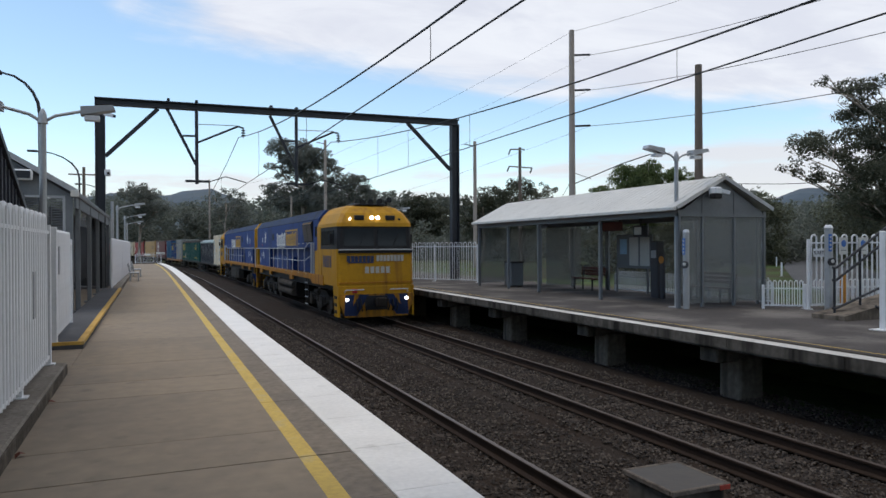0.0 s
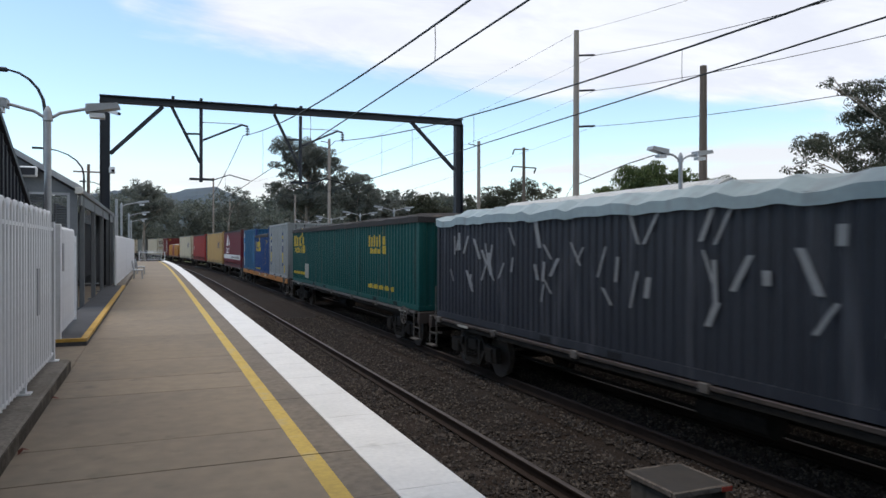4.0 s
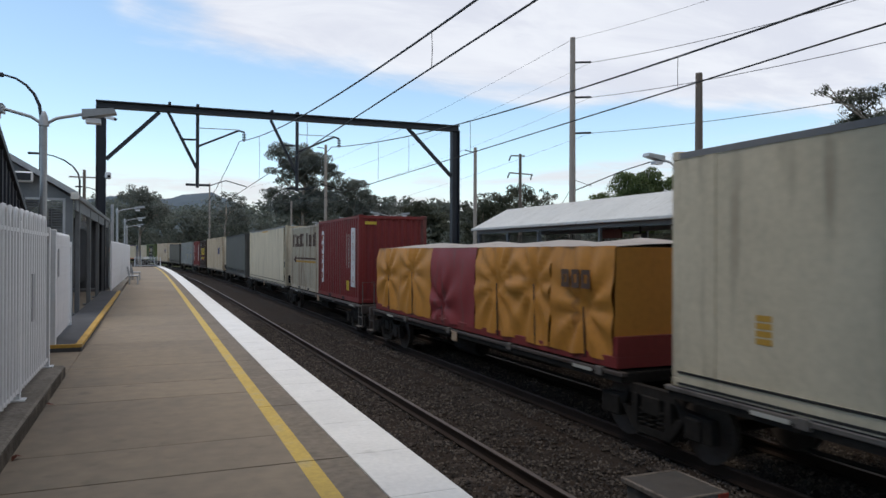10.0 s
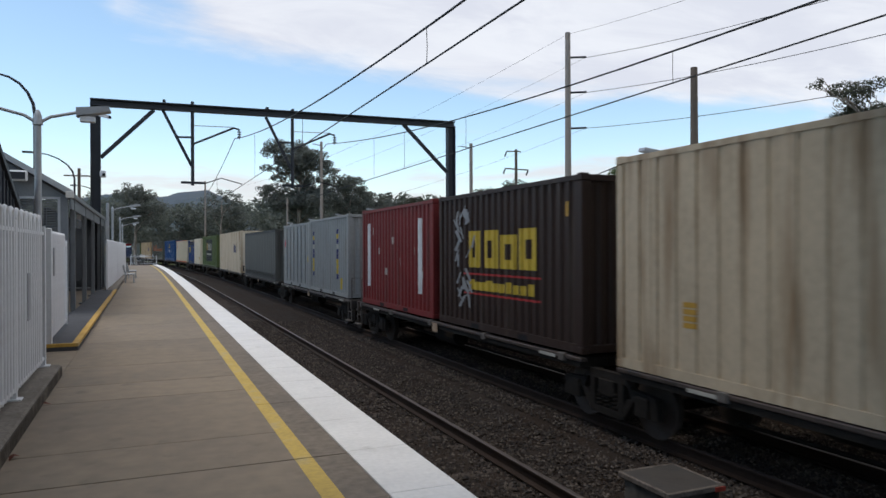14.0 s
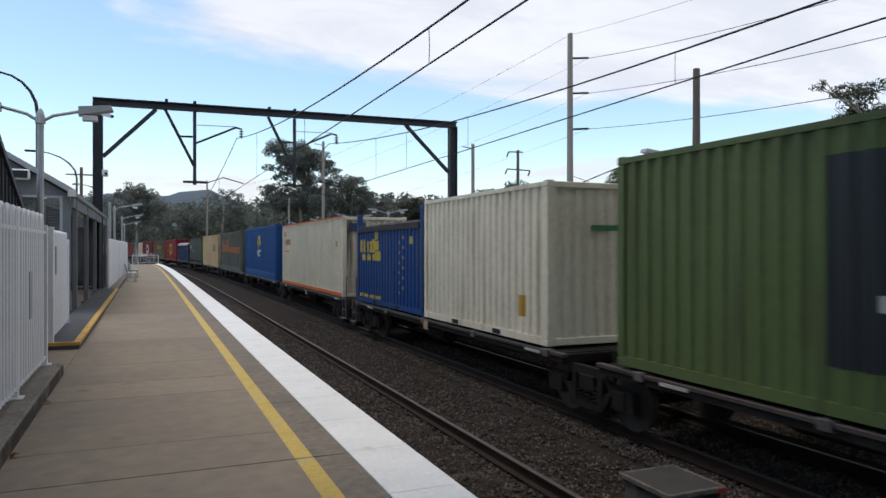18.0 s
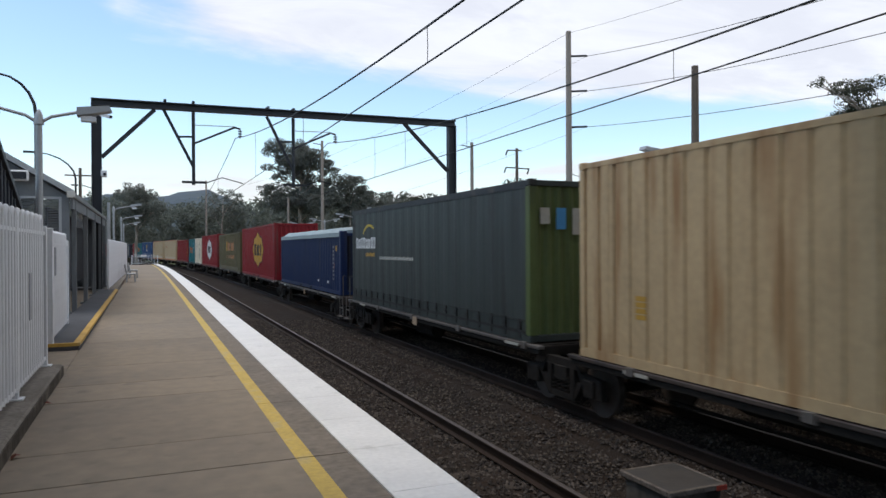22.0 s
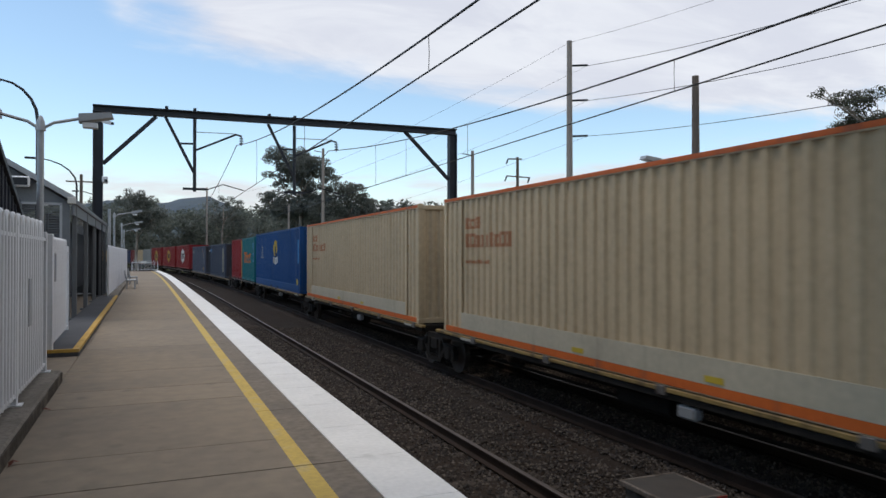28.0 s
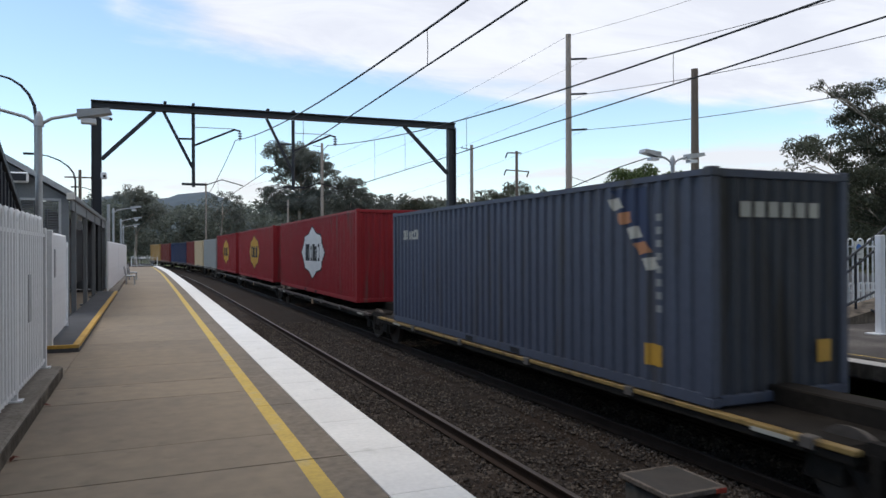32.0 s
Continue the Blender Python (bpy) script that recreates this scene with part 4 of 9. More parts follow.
def shelter_far():
    t = thing("platform_shelter", "grey steel and glass waiting shelter with a pale pitched roof", "shelter", "platform shelters")
    y0, y1, x0, x1, xr, ze, zr = 15.2, 27.9, 13.1, 16.42, 14.72, 2.76, 3.62
    th = 0.05
    part("roof_slope", Mesh().slab([(x0 - 0.05, ze), (xr, zr), (xr, zr - th), (x0 - 0.05, ze - th)], 'y', y0 - 0.12, y1 + 0.1), M_ROOFSHEET, t, "pale sheet metal roof slope")
    part("roof_slope", Mesh().slab([(xr + 0.004, zr), (x1 + 0.1, ze), (x1 + 0.1, ze - th), (xr + 0.004, zr - th)], 'y', y0 - 0.12, y1 + 0.1), M_ROOFSHEET, t, "pale sheet metal roof slope")
    for i in range(52):
        y = y0 + i * 0.245
        part("roof_rib", Mesh().bar((x0 - 0.04, y, ze + 0.004), (xr, y, zr + 0.004), 0.012, 0.01), M_ROOFSHEET, t)
    part("gutter", Mesh().box(x0 - 0.14, x0 - 0.052, y0 - 0.12, y1 + 0.1, ze - 0.11, ze - 0.01, 0.015), M_ROOFSHEET, t)
    part("eave_beam", Mesh().box(x0 + 0.1, x0 + 0.2, y0, y1, ze - 0.26, ze - 0.09), M_GREYPAINT, t)
    part("eave_beam", Mesh().box(x1 - 0.15, x1 - 0.05, y0, y1, ze - 0.26, ze - 0.09), M_GREYPAINT, t)
    part("ceiling", Mesh().box(x0 + 0.1, x1 - 0.1, y0 + 0.02, y1, ze - 0.08, ze - 0.065), M_GREYPAINT, t)
    for y in (15.27, 18.85, 22.7, 25.1, 27.8):
        part("post", Mesh().box(x0 + 0.1, x0 + 0.2, y - 0.05, y + 0.05, 0, ze - 0.26, 0.008), M_GREYPAINT, t)
        part("post", Mesh().box(x1 - 0.15, x1 - 0.05, y - 0.05, y + 0.05, 0, ze - 0.26, 0.008), M_GREYPAINT, t)
    # end wall in three framed screens with a gable above
    for a, b in ((x0 + 0.2, 14.02), (14.08, 15.16), (15.22, x1 - 0.15)):
        part("end_screen", Mesh().box(a, b, y0 + 0.03, y0 + 0.05, 0.12, 2.5), M_SCREEN, t, "grey perforated metal screen")
    for x in (x0 + 0.15, 14.05, 15.19, x1 - 0.1):
        part("end_mullion", Mesh().box(x - 0.03, x + 0.03, y0, y0 + 0.08, 0.02, 2.56), M_GREYPAINT, t)
    part("end_rail", Mesh().box(x0 + 0.1, x1 - 0.05, y0 - 0.01, y0 + 0.09, 2.5, 2.58), M_GREYPAINT, t)
    part("gable", Mesh().slab([(x0 + 0.12, 2.58), (xr, zr - 0.1), (x1 - 0.07, 2.58)], 'y', y0 + 0.02, y0 + 0.05), M_GREYPAINT, t)
    for x in (14.05, 15.19):
        part("gable_bar", Mesh().box(x - 0.02, x + 0.02, y0 + 0.0, y0 + 0.02, 2.58, 3.2), M_GREYPAINT, t)
    part("verge_trim", Mesh().bar((x0 - 0.05, y0 - 0.13, ze - 0.03), (xr, y0 - 0.13, zr - 0.03), 0.03, 0.1), M_ROOFSHEET, t)
    part("verge_trim", Mesh().bar((x1 + 0.1, y0 - 0.13, ze - 0.03), (xr, y0 - 0.13, zr - 0.03), 0.03, 0.1), M_GALV, t)
    part("far_screen", Mesh().box(x0 + 0.2, x1 - 0.15, y1 - 0.02, y1, 0.12, 2.5), M_SCREEN, t, "grey perforated metal screen")
    for i in range(5):
        a = 15.5 + i * 2.45
        part("back_pane", Mesh().box(x1 - 0.11, x1 - 0.1, a, a + 2.36, 0.25, 2.4), M_PANE, t, "dusty clear glass pane")
        part("back_mullion", Mesh().box(x1 - 0.14, x1 - 0.07, a - 0.07, a - 0.01, 0.0, 2.5), M_GREYPAINT, t)
    part("partition", Mesh().box(14.6, x1 - 0.2, 24.4, 24.44, 0.15, 2.45), M_SCREEN, t, "grey screen partition")
    part("end_lamp_bracket", Mesh().box(14.18, 14.42, y0 - 0.35, y0 - 0.05, 3.05, 3.3, 0.03), M_FENCE, t, "white twin security light under the gable")
    part("end_lamp", Mesh().box(14.08, 14.35, y0 - 0.42, y0 - 0.2, 2.98, 3.12, 0.02), M_BLACK, t)
    part("end_lamp", Mesh().bar((14.4, y0 - 0.3, 3.2), (14.62, y0 - 0.4, 3.14), 0.1, 0.1), M_FENCE, t)
shelter_far()
bench("dark red slatted bench inside the glass shelter", 15.7, 23.2, -90, M_BENCHRED, M_STEEL_DK)
bench("dark red slatted bench inside the glass shelter", 15.7, 16.7, -90, M_BENCHRED, M_STEEL_DK)

def board(label, x, y, z0, z1, w, sheets):
    t = thing("notice_board", label, "notice board", "notice boards", pose(x, y, 0))
    part("panel", Mesh().box(0, 0.05, -w / 2, w / 2, z0, z1, 0.008), M_GREYPAINT, t)
    for y0, y1, a, b, m in sheets:
        part("sheet", Mesh().box(-0.006, 0, y0, y1, a, b), m, t)
    for s in (-1, 1):
        part("leg", Mesh().box(0.0, 0.05, s * (w / 2) - 0.03, s * (w / 2) + 0.03, 0, z0), M_GREYPAINT, t)
M_PAPER = mat("notice_paper", (0.5, 0.5, 0.48), 0.8, var=0.1)
M_PAPER2 = mat("notice_paper_blue", (0.25, 0.4, 0.55), 0.8, var=0.15)
M_PAPER3 = mat("notice_paper_yellow", (0.55, 0.47, 0.2), 0.8, var=0.15)
board("notice board with pale timetable sheets inside the shelter", 15.9, 20.6, 0.9, 2.1, 2.0,
      [(-0.85, -0.35, 1.0, 2.0, M_PAPER), (-0.25, 0.25, 1.0, 2.0, M_PAPER), (0.4, 0.8, 1.4, 1.95, M_PAPER2)])
M_MACHINE = mat("machine_dark_grey", (0.045, 0.045, 0.052), 0.5, var=0.1)
tm = thing("ticket_machine", "dark grey upright machine with a pale screen in the shelter", "machine")
part("cabinet", Mesh().box(15.2, 15.5, 18.5, 18.86, 0, 1.85, 0.03), M_MACHINE, tm)
part("screen", Mesh().box(15.19, 15.2, 18.55, 18.8, 1.3, 1.55), M_SIGNGREY, tm)
part("reader_post", Mesh().box(15.2, 15.3, 18.22, 18.36, 0, 1.5, 0.01), M_MACHINE, tm)
part("orange_panel", Mesh().disc((15.194, 18.3, 1.25), 0.12, 'x', 0.012, 16), mat("orange_panel", (0.5, 0.2, 0.03), 0.5), tm, "round orange reader panel")
hm = thing("hanging_sign", "dark hanging platform sign under the shelter roof", "sign")
part("panel", Mesh().box(14.3, 14.38, 19.2, 20.4, 2.2, 2.5, 0.01), M_BENCHRED, hm)
for y in (19.3, 20.3):
    part("hanger", Mesh().box(14.32, 14.36, y - 0.02, y + 0.02, 2.5, 2.69), M_STEEL_DK, hm)
ex = thing("hanging_sign", "grey hanging indicator box with a pale face", "sign")
part("box", Mesh().box(14.4, 14.6, 18.2, 18.7, 2.0, 2.35, 0.02), M_STEEL_DK, ex)
part("face", Mesh().box(14.39, 14.4, 18.28, 18.62, 2.06, 2.3), M_PAPER, ex)
part("hanger", Mesh().box(14.48, 14.52, 18.43, 18.47, 2.35, 2.69), M_STEEL_DK, ex)
bin1 = thing("litter_bin", "dark grey litter bin standing in the shelter", "bin")
part("body", Mesh().box(14.0, 14.6, 26.3, 26.9, 0.02, 1.0, 0.03), M_GREYPAINT, bin1)
part("lid", Mesh().box(13.98, 14.62, 26.28, 26.92, 1.0, 1.06, 0.02), M_STEEL_DK, bin1)

M_SIGNBLUE = mat("sign_blue", (0.02, 0.12, 0.42), 0.45, var=0.06)
def help_point(x, y, h, r, turn):
    t = thing("help_point", "grey steel help point column with a blue sign band", "help point", "help points", pose(x, y, 0, 0, 0, turn))
    part("column", Mesh().tube([(0, 0, 0), (0, 0, h - 0.06)], r, 18), M_GALV, t)
    part("cap", Mesh().tube([(0, 0, h - 0.06), (0, 0, h - 0.01), (0, 0, h + 0.02)], r * 1.12, 18, r * 0.7), M_FENCE, t)
    sg = part("blue_sign", Mesh().box(-r * 0.75, r * 0.05, -r - 0.02, -r + 0.005, h - 0.66, h - 0.22, 0.005), M_SIGNBLUE, t, "blue vertical sign with white marks")
    for i in range(4):
        part("sign_mark", Mesh().box(-r * 0.55, -r * 0.15, -r - 0.028, -r - 0.021, h - 0.62 + i * 0.1, h - 0.57 + i * 0.1), M_PAPER, sg)
    part("call_button_plate", Mesh().disc((0, -r - 0.02, h - 0.93), 0.1, 'y', 0.06, 18), M_STEEL_DK, t, "dark round call button plate")
    part("call_button", Mesh().disc((0, -r - 0.055, h - 0.91), 0.045, 'y', 0.02, 14), M_PAPER, t)
help_point(13.34, 15.06, 2.12, 0.085, -62)
help_point(16.13, 12.98, 2.2, 0.1, -15)
loop_fence("low white loop-top fence behind the far platform", (15.3, 14.31), (16.1, 13.68), 0.78, -0.02, pitch=0.13, w=0.075, posts=1.4)
loop_fence("low white loop-top fence behind the glass shelter", (16.5, 15.1), (16.5, 22.5), 0.78, -0.02, pitch=0.13, w=0.075, posts=2.4)
loop_fence("tall white loop-top fence at the station entrance", (16.1, 13.56), (18.6, 12.95), 1.98, 0.0, pitch=0.3, w=0.15, posts=2.6, r=0.022)
loop_fence("low white inner fence at the station entrance", (16.2, 13.75), (18.6, 13.2), 0.78, 0.0, pitch=0.15, w=0.085, posts=2.4)
ob_b = thing("orange_bollard", "short orange bollard behind the entrance fence", "bollard", "", pose(17.35, 13.5, -0.1))
part("post", Mesh().tube([(0, 0, 0), (0, 0, 0.92), (0, 0, 1.0)], 0.1, 14, 0.09), mat("orange_plastic", (0.5, 0.22, 0.03), 0.5, var=0.15), ob_b)
loop_fence("white loop-top fence across the far platform", (14.3, 30.2), (11.6, 34.4), 1.92, 0.0, pitch=0.27, w=0.16)
gp = thing("gate_post", "tall square white gate post on the far platform", "post")
part("post", Mesh().box(13.46, 13.6, 9.56, 9.7, 0, 1.98, 0.012), M_FENCE, gp)
part("foot", Mesh().box(13.3, 13.6, 9.5, 9.8, 0, 0.02), M_FENCE, gp)
exit_sign = thing("exit_sign", "white sign with black lettering on the entrance fence", "sign")
part("plate", Mesh().box(-0.14, 0.14, -0.01, 0.01, -0.11, 0.11, 0.004), M_FENCE, exit_sign)
exit_sign.matrix_basis = pose(16.27, 13.38, 1.5, 0, 0, -25)
def words(name, body, size, m, material, parent):
    cu = bpy.data.curves.new(name, 'FONT')
    cu.body, cu.size, cu.align_x, cu.align_y, cu.extrude = body, size, 'CENTER', 'CENTER', 0.002
    cu.materials.append(material)
    ob = new(name, cu)
    ob.parent = parent
    ob.matrix_basis = m
    return ob
words("lettering", "EXIT", 0.13, pose(0, -0.014, 0, 90, 0, 0), M_BLACK, exit_sign)
for i, (x, y, m) in enumerate(((17.0, 13.26, M_SIGNBLUE), (17.55, 13.12, M_PAPER))):
    ns = thing("fence_notice", "white notice plate with a blue emblem on the entrance fence", "sign", "fence notices")
    part("plate", Mesh().box(x - 0.16, x + 0.16, y - 0.03, y - 0.01, 1.45, 1.9, 0.004), M_PAPER, ns)
    part("emblem", Mesh().disc((x, y - 0.034, 1.74), 0.09, 'y', 0.006, 16), M_SIGNBLUE, ns)
    part("text_bar", Mesh().box(x - 0.1, x + 0.1, y - 0.034, y - 0.031, 1.55, 1.57), M_GREYPAINT, ns)
def ramp():
    t = thing("concrete_stair", "rough concrete foot of a stair with dark steel handrails", "stair")
    part("stringer", Mesh().slab([(14.35, 0.0), (17.4, 0.0), (17.4, 0.62), (14.6, 0.14), (14.35, 0.1)], 'y', 11.15, 12.0), M_PIER, t)
    for z0, z1 in ((0.24, 0.7), (0.89, 1.72), (1.18, 2.04)):
        part("handrail", Mesh().tube([(14.55, 11.6, z0), (14.66, 11.6, z0), (17.3, 11.6, z0 + (z1 - z0) * 1.7)], 0.03, 8), M_STEEL_DK, t)
    for k in range(4):
        x = 14.6 + 0.85 * k
        part("baluster", Mesh().tube([(x, 11.6, 0.1 + 0.17 * (x - 14.6)), (x, 11.6, 1.15 + 0.54 * (x - 14.6))], 0.028, 8), M_STEEL_DK, t)
    part("drain_pipe", Mesh().tube([(15.9, 11.1, 0.0), (15.3, 11.1, 0.3)], 0.03, 6), M_STEEL_DK, t)
ramp()

# ------------------------------------------------------------------ poles and wires beyond the station
def power_pole(x, y, h, r, material, label, arms=()):
    t = thing("power_pole", label, "power pole", "power poles", pose(x, y, -0.3))
    part("pole", Mesh().tube([(0, 0, 0), (0, 0, h + 0.3)], r, 12, r * 0.72), material, t)
    for z, dx, dy in arms:
        part("insulator_arm", Mesh().tube([(0, 0, z + 0.3 - 0.06), (dx, dy, z + 0.3 + 0.03)], 0.07, 8), M_STEEL_DK, t)
    return t
PA = (26.1, 40.3)
power_pole(*PA, 16.1, 0.24, M_POLECONC, "tall pale concrete power pole with three side insulators", [(14.5, 1.25, -0.3), (12.15, 1.25, -0.3), (9.75, 1.25, -0.3)])
power_pole(27.0, 29.5, 11.3, 0.25, M_POLEWOOD, "weathered timber power pole behind the shelter")
pc = power_pole(36.1, 65.7, 12.1, 0.2, M_POLEWOOD, "timber power pole with a cross arm")
part("cross_arm", Mesh().bar((-1.0, 0.25, 12.2), (0.5, -0.12, 12.2), 0.1, 0.12), M_POLEWOOD, pc)
part("cross_arm", Mesh().bar((-1.15, 0.3, 10.4), (1.3, -0.33, 10.25), 0.1, 0.12), M_POLEWOOD, pc)
for x, z in ((-1.0, 12.15), (-1.15, 10.35), (1.25, 10.2)):
    part("insulator", Mesh().tube([(x, -x * 0.25, z), (x - 0.2, -x * 0.25, z - 0.5)], 0.08, 8), M_STEEL_DK, pc)
for x, y, h, r in ((25.5, 54.3, 10.6, 0.17), (17.0, 73.0, 12.9, 0.17), (7.9, 106.0, 11.4, 0.14), (16.3, 88.5, 8.0, 0.14)):
    ms = thing("line_mast", "slim grey steel mast beside the line", "mast", "line masts", pose(x, y, GZ))
    part("mast", Mesh().tube([(0, 0, 0), (0, 0, h - GZ)], r, 10, r * 0.8), M_POLECONC, ms)
    part("bracket", Mesh().tube([(0, 0, h - GZ - 0.4), (-0.9, 0.2, h - GZ - 0.25)], 0.04, 6), M_STEEL_DK, ms)
cp = power_pole(-5.75, 75, 9.4, 0.18, M_POLEWOOD, "timber power pole with a cross arm")
part("cross_arm", Mesh().bar((-1.3, 0, 9.0), (1.3, 0, 9.0), 0.1, 0.12), M_POLEWOOD, cp)
for k, z in enumerate((14.5, 12.15, 9.75)):
    pts = [(PA[0] + 1.25 + 0.02 * (40 - y), y, z - (2.3, 2.0, 1.7)[k] * (1 - ((y - 10) / 30) ** 2)) for y in np.linspace(40, -20, 21)]
    wire("power_line", pts, 0.018)
    pts = [(PA[0] + 1.25 - u * 12, 40 + u * 70, z - 4.2 * u - 1.2 * 4 * u * (1 - u)) for u in np.linspace(0, 1, 15)]
    wire("power_line", pts, 0.008)
wire("power_line", [(PA[0] + u * 3, PA[1] - 60 * u, 16.0 - 2.0 * 4 * u * (1 - u) + 0.5 * u) for u in np.linspace(0, 1, 21)], 0.01)
wire("stay_wire", [(PA[0], PA[1], 6.2), (23.0, 42.0, -0.2)], 0.015)
sl = thing("street_lamp", "small grey street lamp on a long arm from the pole", "street lamp", "street lamps")
part("arm", Mesh().tube([(26.25, 40.3, 5.85), (29.5, 39.4, 7.25), (31.2, 38.7, 7.85), (31.9, 38.5, 7.9)], 0.035, 8), M_STEEL_DK, sl)
part("lamp_head", Mesh().slab([(31.7, 7.84), (32.5, 7.9), (32.6, 7.98), (31.9, 8.0)], 'y', 38.35, 38.65), M_GALV, sl)
part("brace", Mesh().bar((26.2, 40.3, 6.6), (27.4, 40.0, 6.2), 0.03, 0.03), M_STEEL_DK, sl)
wire("power_line", [(PA[0] - u * 12, PA[1] + u * 70, 16.0 - 4.6 * u - 4.8 * u * (1 - u)) for u in np.linspace(0, 1, 15)], 0.01)
wire("service_wire", [(27.2, 29.5, 5.0), (34.0, 30.5, 5.25), (42.4, 24.0, 5.4)], 0.02)

M_DEADLEAF = mat("dead_leaf", (0.13, 0.035, 0.02), 0.8, var=0.3, scale=8, fine=30)
for x, y, rz in ((-1.02, 8.86, 20), (-1.0, 6.7, 70)):
    lf = Mesh().add([(-0.07, 0, 0.004), (-0.02, 0.03, 0.03), (0.06, 0.01, 0.012), (0.03, -0.035, 0.02), (-0.03, -0.02, 0.035), (0.0, 0.0, 0.045)], [(0, 1, 5), (1, 2, 5), (2, 3, 5), (3, 4, 5), (4, 0, 5)])
    ob = part("dead_leaf", lf, M_DEADLEAF)
    ob.matrix_basis = pose(x, y, 0.001, 0, 0, rz)
    tagged(ob, "curled reddish-brown dead leaf on the platform", "leaf", "fallen leaves")

# ------------------------------------------------------------------ the freight train
MOVING = []          # things of the train with their place along it at 0 s
SPEED, GAIN = 18.0, 0.01005
def rides(ob, s):
    MOVING.append((ob, s))
    return ob

def paint(name, col, rough=0.5, dirt=(0.09, 0.07, 0.055), at=0.58, var=0.14):
    return mat(name, col, rough, var=var, scale=0.8, fine=9, bump=0.06, dirt=dirt, dirt_at=at, spec=0.25)

def ribs(u0, u1, w, sgn, pitch, depth, a=None, b=None, cut=(0.27, 0.5, 0.77)):
    """The points (w, u) of a pressed steel profile between a and b."""
    n = max(int(round((u1 - u0) / pitch)), 1)
    p = (u1 - u0) / n
    prof = []
    for i in range(n):
        k = u0 + i * p
        prof += [(w, k), (w, k + p * cut[0]), (w - sgn * depth, k + p * cut[1]), (w - sgn * depth, k + p * cut[2])]
    prof.append((w, u1))
    if a is None:
        return prof
    us, ws = [q[1] for q in prof], [q[0] for q in prof]
    keep = [(float(np.interp(a, us, ws)), a)] + [q for q in prof if a < q[1] < b] + [(float(np.interp(b, us, ws)), b)]
    return keep

def sheet(M, prof, v0, v1, along='y'):
    k = len(prof)
    if along == 'y':
        vs = [(x, y, z) for z in (v0, v1) for x, y in prof]
    else:
        vs = [(y, x, z) for z in (v0, v1) for x, y in prof]
    return M.add(vs, [(i, i + 1, k + i + 1, k + i) for i in range(k - 1)])

